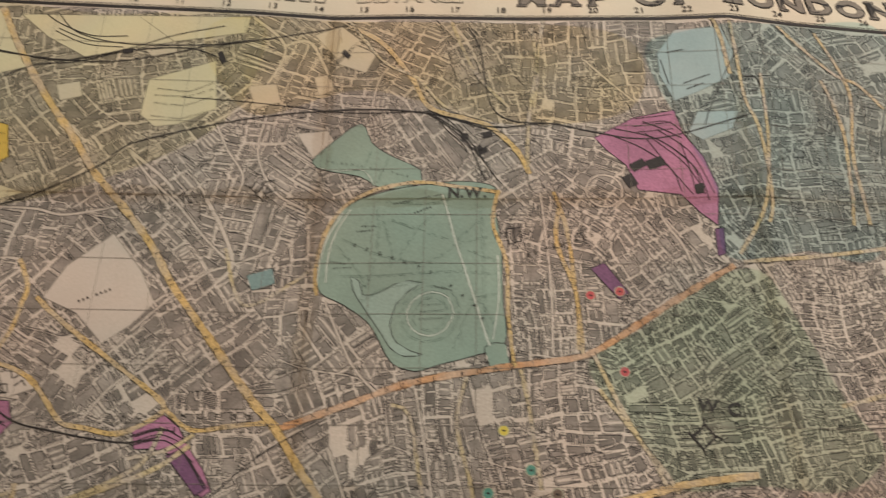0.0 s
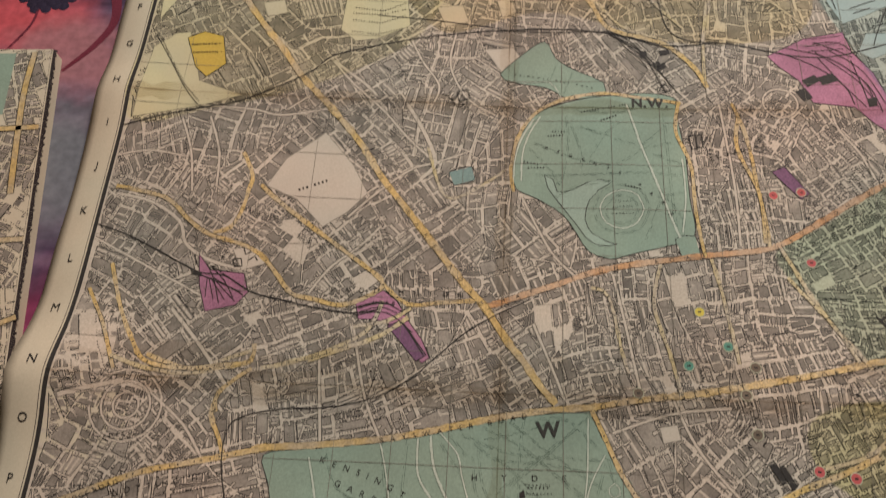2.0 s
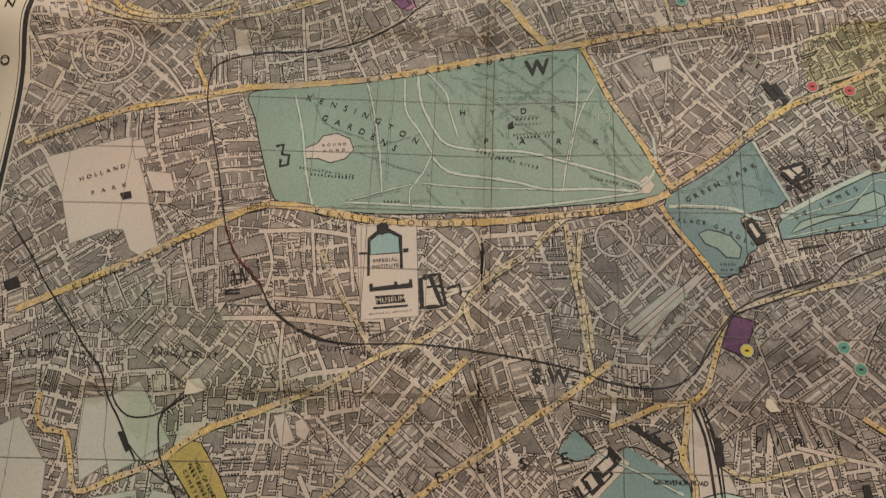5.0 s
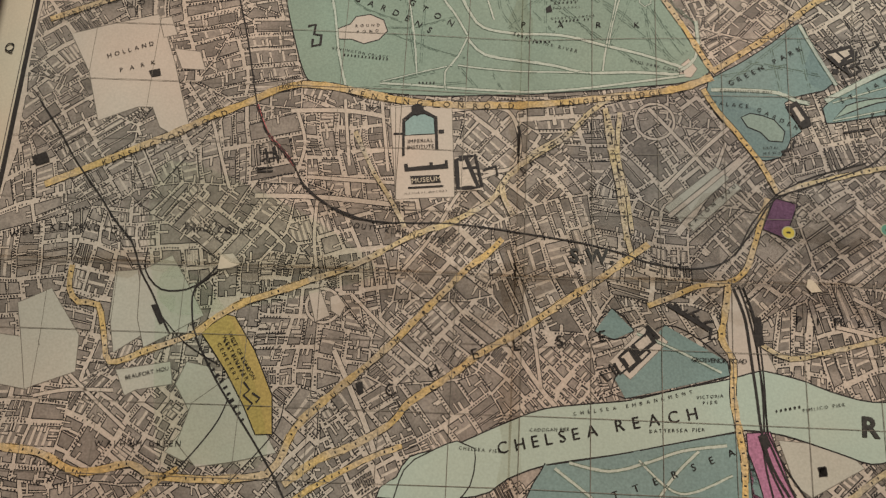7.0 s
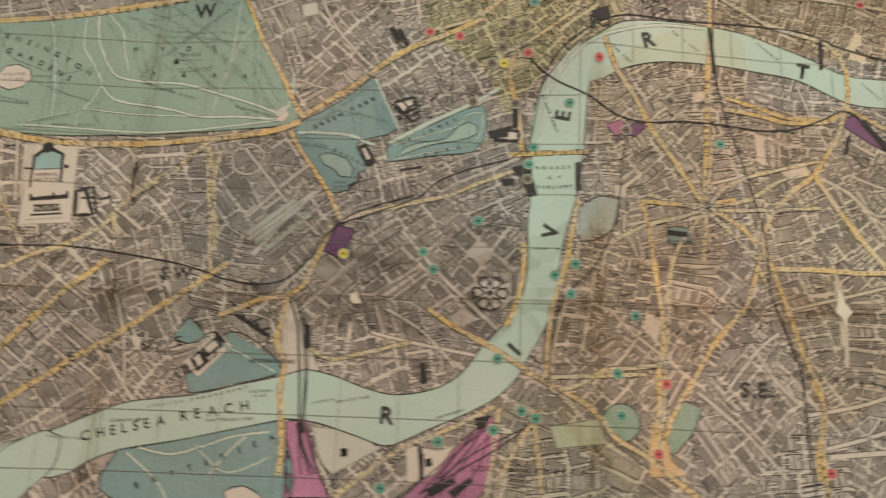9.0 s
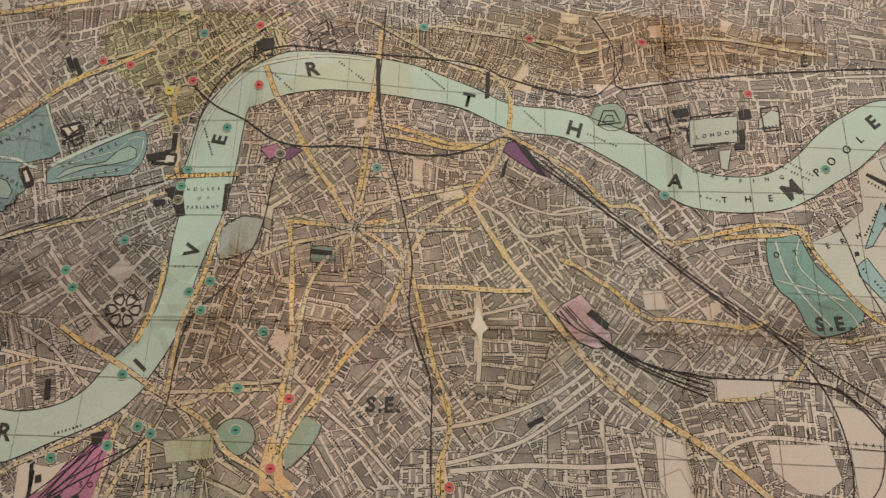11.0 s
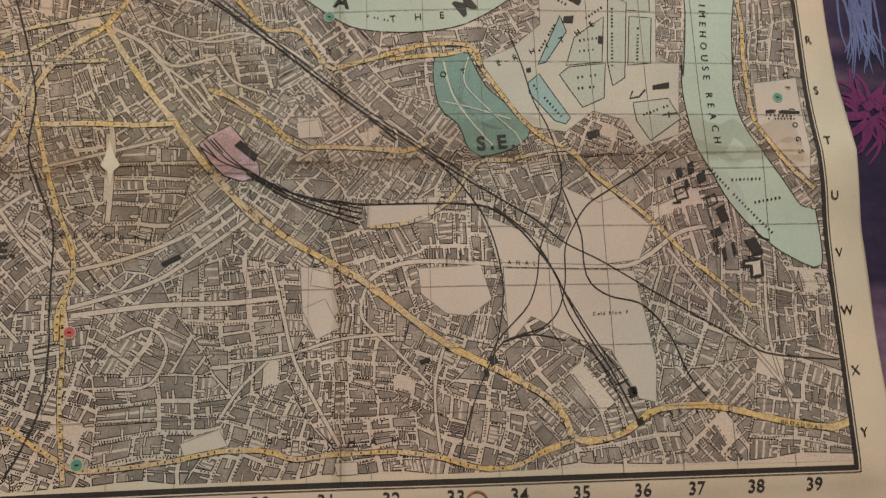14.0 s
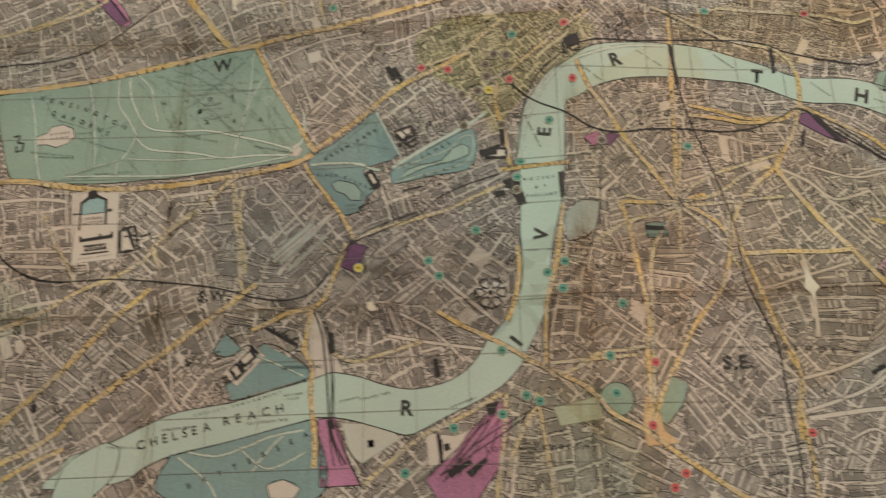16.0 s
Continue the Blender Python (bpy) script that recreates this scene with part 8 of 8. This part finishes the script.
bars(0.06, [(28.97, 12.74), (29.44, 12.62)])
bars(0.06, [(29.22, 13.63), (29.58, 13.38)])
bars(0.06, [(28.54, 13.13), (28.91, 13.35)])
bars(.09, [(3.56, 18.13), (3.85, 18.44), (4.20, 18.97)])
bars(.06, [(15.37, 15.56), (15.85, 15.56)])
bars(.05, [(15.49, 12.53), (15.78, 13.30)])
bars(.05, [(16.74, 11.52), (17.15, 11.85)])
bars(.05, [(17.92, 11.07), (18.52, 11.46)])
bars(.05, [(19.62, 11.05), (20.15, 11.46)])
bars(.05, [(21.77, 11.82), (22.15, 12.17)])
bars(.05, [(23.06, 12.26), (23.67, 12.54)])
bars(.05, [(11.69, 18.40), (12.07, 18.31)])
bars(.05, [(13.80, 18.55), (14.28, 18.38)])
bars(.05, [(25.22, 13.56), (25.70, 13.70)])
bars(.05, [(26.82, 12.88), (27.41, 13.18)])
bars(.05, [(26.94, 12.76), (27.49, 13.08)])
bars(.06, [(26.55, 12.07), (26.90, 12.00)])
bars(.06, [(31.61, 16.75), (32.18, 16.74)])
bars(.06, [(31.99, 17.17), (32.51, 17.08)])
bars(.06, [(31.17, 16.44), (31.69, 17.06), (32.30, 17.73)])
bars(.06, [(32.42, 15.51), (32.96, 15.54)])
bars(.05, [(8.91, 4.92), (9.21, 4.92)])
bars(.05, [(8.33, 5.64), (8.67, 5.69)])
bars(.05, [(9.51, 4.46), (10.47, 4.23)])
bars(.07, [(3.84, 6.61), (4.43, 6.34)])
bars(.05, [(4.51, 2.00), (5.16, 2.05), (5.65, 1.80)])
bars(.05, [(4.48, 2.34), (5.12, 2.39), (5.67, 2.14)])
bars(.05, [(4.48, 2.65), (5.08, 2.70), (5.63, 2.50)])
bars(.05, [(0.31, 3.00), (0.70, 3.64), (1.15, 4.33), (1.52, 4.71)])
bars(.05, [(32.46, 15.59), (33.00, 15.59)])
bars(.05, [(8.82, 5.03), (9.17, 5.00)])
bars(.05, [(8.42, 5.78), (8.79, 5.76)])
bars(.05, [(9.91, 4.65), (10.27, 4.50)])
bars(.05, [(10.36, 6.11), (10.70, 6.19)])
bars(.05, [(5.10, 13.12), (5.85, 13.16)])
bars(.05, [(8.50, 11.95), (8.90, 11.93)])
bars(.05, [(8.52, 12.30), (9.16, 12.25)])
bars(.05, [(8.09, 12.68), (8.48, 12.67)])
bars(.05, [(6.34, 13.55), (6.63, 13.53)])
bars(.05, [(3.77, 17.80), (4.12, 18.31)])
bars(.05, [(3.85, 17.75), (4.19, 18.22)])
bars(.05, [(1.05, 3.26), (1.60, 3.20)])
bars(.05, [(1.12, 3.47), (1.65, 3.41)])
bars(.05, [(4.47, 2.16), (5.16, 2.16), (5.66, 1.96)])
bars(.05, [(4.44, 1.22), (5.60, 1.14)])


def strip_free(line, width, layer):
    """A ribbon that may lie in the margin."""
    verts = []
    for i, (x, y) in enumerate(line):
        a, b = line[max(i - 1, 0)], line[min(i + 1, len(line) - 1)]
        d = math.dist(a, b) or 1
        nx, ny = -(b[1] - a[1]) / d * width / 2, (b[0] - a[0]) / d * width / 2
        verts += [world_of(x + nx, y + ny, layer), world_of(x - nx, y - ny, layer)]
    return verts, [(2 * i, 2 * i + 1, 2 * i + 3, 2 * i + 2) for i in range(len(line) - 1)]


def grid_at(c, r):
    """Where column c, row r of the printed grid lies on the stretched sheet."""
    dy = -(0.2 + 0.36 * (c / 33) * (1 - 0.6 * max(0.0, (r - 13) / 9))) * min(1.0, max(0.0, r) / 2.3) - 0.16 * math.sin(math.pi * max(0, min(1, c / 33))) * max(0, r) / 22
    return c + 0.08 + 0.2 * c / 33 - (0.1 if c > 30 else 0.0) * max(0.0, (r - 14) / 8), r + dy


# border: a heavy rule between two fine ones
def rule(name, off, width, layer=12.0):
    a, b, c, d = -off, 33 + off, -off, 22 + off
    for p, q in (((a - width / 2, c), (b + width / 2, c)), ((b, c), (b, d)), ((b + width / 2, d), (a - width / 2, d)), ((a, d), (a, c))):
        n = 140
        pts = [(p[0] + (q[0] - p[0]) * i / n, p[1] + (q[1] - p[1]) * i / n) for i in range(n + 1)]
        dx, dy = q[0] - p[0], q[1] - p[1]
        l = math.hypot(dx, dy)
        nx, ny = -dy / l * width / 2, dx / l * width / 2
        verts = [world_of(*grid_at(x + s * nx, y + s * ny), layer) for x, y in pts for s in (1, -1)]
        part(name, verts, [(2 * i, 2 * i + 1, 2 * i + 3, 2 * i + 2) for i in range(n)], BLACK, city_map)


rule("border_rule", 0.045, 0.075)
rule("fine_rule", 0.12, 0.012)
# quarter-mile grid
for i in range(1, 33):
    ribbon("grid_line", [grid_at(i, j * 0.25) for j in range(0, 89)], 0.008, 17.4, GRID, smooth=False)
for j in range(1, 22):
    ribbon("grid_line", [grid_at(i * 0.25, j) for i in range(0, 133)], 0.008, 17.4, GRID, smooth=False)
# column numbers and row letters in the margins
for i in range(33):
    for y in (-0.29, 22.27):
        s = 0.165 if y < 0 else 0.21
        half = s * 0.36 if i > 2 else 0.02
        c = i + 0.5 - (0.2 if y > 0 and i > 18 else 0.0)
        words(str(7 + i), s, [grid_at(c - half, y), grid_at(c + half, y)], name="column_number", bold=0.004)
for j, ch in enumerate("DEFGHIJKLMNOPQRSTUVWXY"):
    for x in (-0.36, 33.26):
        words(ch, 0.165, [grid_at(x - 0.1, j + 0.5), grid_at(x + 0.1, j + 0.5)], name="row_letter", bold=0.001)


# title line: shaded capitals with slab serifs
SERIF = {"M": "lb rb", "A": "lb rb", "P": "lb lt", "F": "lb lt", "L": "lb lt", "N": "lb lt rt", "D": "lb lt", "I": "cb ct", "T": "cb"}


def title(text, x0, x1, y, size, material, bold):
    n, s = len(text), size / 0.72
    verts, faces = [], []
    for i, ch in enumerate(text):
        co, _ = glyph(ch, bold)
        cx = x0 + (x1 - x0) * i / (n - 1)
        for spot in (SERIF.get(ch, "").split() if material is HOLLOW else ()):
            w = 0.15 * s
            sx = cx + {"l": co[:, 0].min() * s * 1.15 + 0.55 * w, "r": co[:, 0].max() * s * 1.15 - 0.55 * w, "c": 0.0}[spot[0]]
            sy = y + (0.36 if spot[1] == "b" else -0.36) * s
            k = len(verts)
            verts += [world_of(sx + a * w, sy + b * 0.030 * s, 16.9) for a, b in ((-1, 1), (1, 1), (1, -1), (-1, -1))]
            faces.append((k, k + 1, k + 2, k + 3))
    wide = [(x + (0.012 if k % 4 in (1, 2) else -0.012) * P, y_ + (-0.012 if k % 4 < 2 else 0.012) * P, z - 0.5 * STEP) for k, (x, y_, z) in enumerate(verts)]
    words(text, size, [(x0, y), (x1, y)], LETTER, "title_edge", bold + 0.014, 1.15, 16.0)
    if material is HOLLOW:
        words(text, size, [(x0 + 0.02, y + 0.02), (x1 + 0.02, y + 0.02)], LETTER, "title_shadow", bold + 0.004, 1.15, 15.7)
    if not faces:
        words(text, size, [(x0, y), (x1, y)], material, "title", bold, 1.15, 16.9)
        return
    tagged(part("title_serif_edge", wide, faces, LETTER, city_map), kind="stuff")
    words(text, size, [(x0, y), (x1, y)], material, "title", bold, 1.15, 16.9)
    tagged(part("title_serif", verts, faces, material, city_map), kind="stuff")


title("DISTANCE", 8.65, 10.70, -0.70, 0.36, PAPER, 0.0)
title("MAP", 12.34, 13.80, -0.70, 0.51, HOLLOW, 0.026)
title("OF", 14.95, 15.65, -0.71, 0.50, HOLLOW, 0.036)
title("LONDON", 16.70, 20.25, -0.71, 0.51, HOLLOW, 0.036)
for k in range(9):
    x = 5.02 + k * 0.325
    line = [(x - 0.11, -0.90), (x + 0.11, -0.90), (x + 0.11, -0.50), (x - 0.11, -0.50)]
    verts, faces = [], []
    for a, b in zip(line, line[1:] + line[:1]):
        d = math.dist(a, b)
        nx, ny = -(b[1] - a[1]) / d * 0.018, (b[0] - a[0]) / d * 0.018
        q = len(verts)
        verts += [world_of(a[0] + nx, a[1] + ny, 16.5), world_of(a[0] - nx, a[1] - ny, 16.5), world_of(b[0] - nx, b[1] - ny, 16.5), world_of(b[0] + nx, b[1] + ny, 16.5)]
        faces.append((q, q + 1, q + 2, q + 3))
    part("title_bar", verts, faces, HOLLOW, city_map)
words("June 1st 1891", 0.17, [(31.35, 22.45), (33.05, 22.50)], HOLLOW, "date", 0.0, 1.0)
bars(0.17, [(27.6, 22.42), (31.0, 22.45)])

# round red stamp in the bottom margin
stamp = part("stamp", *strip_free([(26.87 + 0.17 * math.cos(a * 0.2618), 21.97 + 0.17 * math.sin(a * 0.2618)) for a in range(25)], 0.03, 16.5), MAT["stamp"], city_map, "round red ink stamp")
for o in (-0.05, 0.05):
    part("stamp_mark", *strip_free([(26.87 + o, 21.97 - 0.05), (26.87 + o, 21.97 + 0.05)], 0.03, 16.5), MAT["stamp"], stamp)

# worn, grimy fold lines
for fx in (8.0, 16.5, 24.75):
    ribbon("fold_grime", [(fx + 0.03 * math.sin(j), j * 0.25) for j in range(0, 89)], 0.30, 18.2, MAT["w_dirt"], smooth=False, rough=0.8)
    ribbon("fold_crack", [(fx, j * 0.25) for j in range(0, 89)], 0.022, 18.8, MAT["w_crack"], smooth=False, rough=1.2)
for fy in (4.5, 10.5, 16.75):
    ribbon("fold_grime", [(i * 0.25, fy - SHEAR * i * 0.25 + 0.04 * math.sin(i * 0.9)) for i in range(0, 133)], 0.34, 18.4, MAT["w_dirt"], smooth=False, rough=0.9)
    ribbon("fold_crack", [(i * 0.25, fy - SHEAR * i * 0.25) for i in range(0, 133)], 0.035, 19.0, MAT["w_crack"], smooth=False, rough=1.2)

# broad dark bands that paint the shade of the paper bending at the cross folds
for fy, x0, x1, w in ((16.4, 20, 76, 1.9), (16.55, 26, 70, 1.0), (10.35, 0, 60, 0.9), (10.4, 56, 132, 1.1), (16.5, 76, 132, 0.8)):
    ribbon("fold_shade", [(i * 0.25, fy - SHEAR * i * 0.25 + 0.1 * math.sin(i * 0.5)) for i in range(x0, x1 + 1)], w, 19.4 + 0.3 * w, MAT["w_band"], smooth=False, rough=0.5)

# bare paper where the folds cross
part("worn_patch", *draped([(20.86, 16.24), (20.92, 15.96), (21.02, 16.23), (21.12, 16.39), (21.02, 16.49), (20.98, 16.77), (20.92, 16.50), (20.81, 16.40)], 19.2), PAPER, city_map)
part("worn_patch", *draped([(3.59, 16.56), (3.75, 16.67), (3.89, 16.69), (3.76, 16.75), (3.57, 16.78)], 19.2), PAPER, city_map)
part("worn_patch", *draped([(12.23, 16.49), (12.30, 16.51), (12.42, 16.67), (12.27, 16.69), (12.20, 16.61)], 19.2), PAPER, city_map)

# the built-up town between the roads
part("town_ground", *draped([(0.06, 0.0), (33.25, 0.0), (33.25, 21.6), (28.0, 21.52), (18.0, 21.40), (8.0, 21.50), (0.06, 21.66)], 0.7), GROUND, city_map, "toned paper of the printed town")
fill, edge, name, yard = city(0.1, 0.02, COLS, ROWS_N - 0.1, 300, 11, world_of)
tagged(part("town_fabric", *fill, BLOCK, city_map, "grey hatched town blocks"), kind="stuff")
tagged(part("block_engraving", *edge, OUTLINE, city_map, "fine engraved block outlines"), kind="stuff")
tagged(part("street_lettering", *name, LETTER, city_map, "tiny street names"), kind="stuff")
tagged(part("back_yard", *yard, GROUND, city_map, "pale yards and passages in the blocks"), kind="stuff")


# ---- a second, folded map beside the large one ----
folded = thing("folded_map", "second folded street map with dark cloth edges beside the large map", "map")
TOP2 = TABLE_Z + 0.0069
EDGE2 = ((-6.5, 3.75), (-1.98, 3.50), (-0.75, 11.95), (-6.0, 12.7))


def place2(x, y, layer=0.0):
    return (x * P, -y * P, TOP2 + layer * STEP)


def inside2(p):
    return all((b[0] - a[0]) * (p[1] - a[1]) - (b[1] - a[1]) * (p[0] - a[0]) > -0.02 for a, b in zip(EDGE2, EDGE2[1:] + EDGE2[:1]))


bm = bmesh.new()
rings = [[bm.verts.new((x * P, -y * P, z)) for x, y in EDGE2] for z in (TABLE_Z, TABLE_Z + 0.0024, TABLE_Z + 0.0046, TOP2)]
bm.faces.new(rings[3][::-1])
bm.faces.new(rings[0])
for r0, r1 in zip(rings, rings[1:]):
    for i in range(4):
        bm.faces.new((r0[i], r0[(i + 1) % 4], r1[(i + 1) % 4], r1[i]))
bmesh.ops.recalc_face_normals(bm, faces=bm.faces[:])
me = bpy.data.meshes.new("folded_paper")
bm.to_mesh(me)
bm.free()
me.materials.append(PAPER)
leaf = new("folded_paper", me)
leaf.parent = folded
# dark frayed cloth along the edge
vs, fs = [], []
(ax, ay), (bx, by) = EDGE2[1], EDGE2[2]
for k in range(160):
    t = k / 160
    x, y, w = ax + (bx - ax) * t, ay + (by - ay) * t, 0.05 + 0.05 * random.random()
    q = len(vs)
    vs += [place2(x - 0.03, y, 2), place2(x + w, y, -30), place2(x + w, y + 0.05, -32), place2(x - 0.03, y + 0.05, 2)]
    fs.append((q, q + 1, q + 2, q + 3))
part("cloth_edge", vs, fs, ink("dark_binding_cloth", (0.03, 0.022, 0.02), 0.4, 0.3, 0.9), folded, "dark frayed cloth binding")


def keep2(store):
    vs, fs = store
    used = [f for f in fs if all(inside2((vs[i][0] / P, -vs[i][1] / P)) for i in f)]
    idx = {}
    for f in used:
        for i in f:
            idx.setdefault(i, len(idx))
    return [vs[i] for i in idx], [tuple(idx[i] for i in f) for f in used]


fill, edge, name, yard = city(-6.5, 3.4, -0.7, 12.8, 20, 4, place2)
tagged(part("town_fabric", *keep2(fill), BLOCK, folded), kind="stuff")
tagged(part("block_engraving", *keep2(edge), OUTLINE, folded), kind="stuff")
tagged(part("street_lettering", *keep2(name), LETTER, folded), kind="stuff")
tagged(part("back_yard", *keep2(yard), GROUND, folded), kind="stuff")


def flat2(line, width, layer):
    verts = []
    for i, (x, y) in enumerate(line):
        a, b = line[max(i - 1, 0)], line[min(i + 1, len(line) - 1)]
        d = math.dist(a, b) or 1
        nx, ny = -(b[1] - a[1]) / d * width / 2, (b[0] - a[0]) / d * width / 2
        verts += [place2(x + nx, y + ny, layer), place2(x - nx, y - ny, layer)]
    return verts, [(2 * i, 2 * i + 1, 2 * i + 3, 2 * i + 2) for i in range(len(line) - 1)]


for w, pts in ((0.12, [(-2.35, 3.6), (-2.30, 4.6), (-2.15, 5.6), (-1.9, 7.0)]), (0.11, [(-4.5, 5.75), (-3.0, 5.6), (-1.75, 5.45)]), (0.10, [(-4.5, 8.3), (-2.6, 8.1), (-1.35, 7.95)]),
               (0.10, [(-3.6, 10.6), (-2.2, 10.1), (-1.05, 9.5)]), (0.10, [(-4, 7.0), (-2.8, 9.0), (-2.4, 10.8)])):
    r = part("road", *flat2(smooth_line(pts), w + 0.035, 11), OUTLINE, folded)
    part("road_colour", *flat2(smooth_line(pts), w, 12), MAT["main"], r)
part("park", [place2(x, y, 6) for x, y in ((-6.3, 3.9), (-2.75, 3.65), (-2.6, 5.2), (-6.2, 5.4))], [(0, 3, 2, 1)], MAT["green"], folded)
part("park", [place2(x, y, 6) for x, y in ((-5.9, 10.9), (-1.5, 10.0), (-0.95, 11.7), (-5.8, 12.4))], [(0, 3, 2, 1)], MAT["green"], folded)

# ---- pendant lamp above the table: an unseen fixture added round the light ----
fixture = thing("unseen_pendant_lamp", "unseen white pendant lamp on a cord, added over the table as light source", "lamp")
SHADE = ink("white_lamp_enamel", (0.72, 0.69, 0.62), 0.03, 0.05, 0.35)


def turned(name, profile, material, seg=40):
    """A surface of revolution round the lamp's axis: (radius, height) pairs."""
    verts = [(0.62 + r * math.cos(2 * math.pi * k / seg), 0.60 + r * math.sin(2 * math.pi * k / seg), z) for r, z in profile for k in range(seg)]
    faces = [(j * seg + k, j * seg + (k + 1) % seg, (j + 1) * seg + (k + 1) % seg, (j + 1) * seg + k) for j in range(len(profile) - 1) for k in range(seg)]
    part(name, verts, faces, material, fixture)


turned("shade", [(0.225, 1.24), (0.215, 1.29), (0.16, 1.37), (0.06, 1.41), (0.02, 1.415), (0.02, 1.425), (0.065, 1.42), (0.165, 1.38), (0.22, 1.295), (0.23, 1.24), (0.225, 1.24)], SHADE)
turned("cord", [(0.004, 1.42), (0.004, 1.70)], BLACK, 10)
turned("ceiling_rose", [(0.004, 1.695), (0.05, 1.70), (0.055, 1.738), (0.004, 1.739)], SHADE, 24)
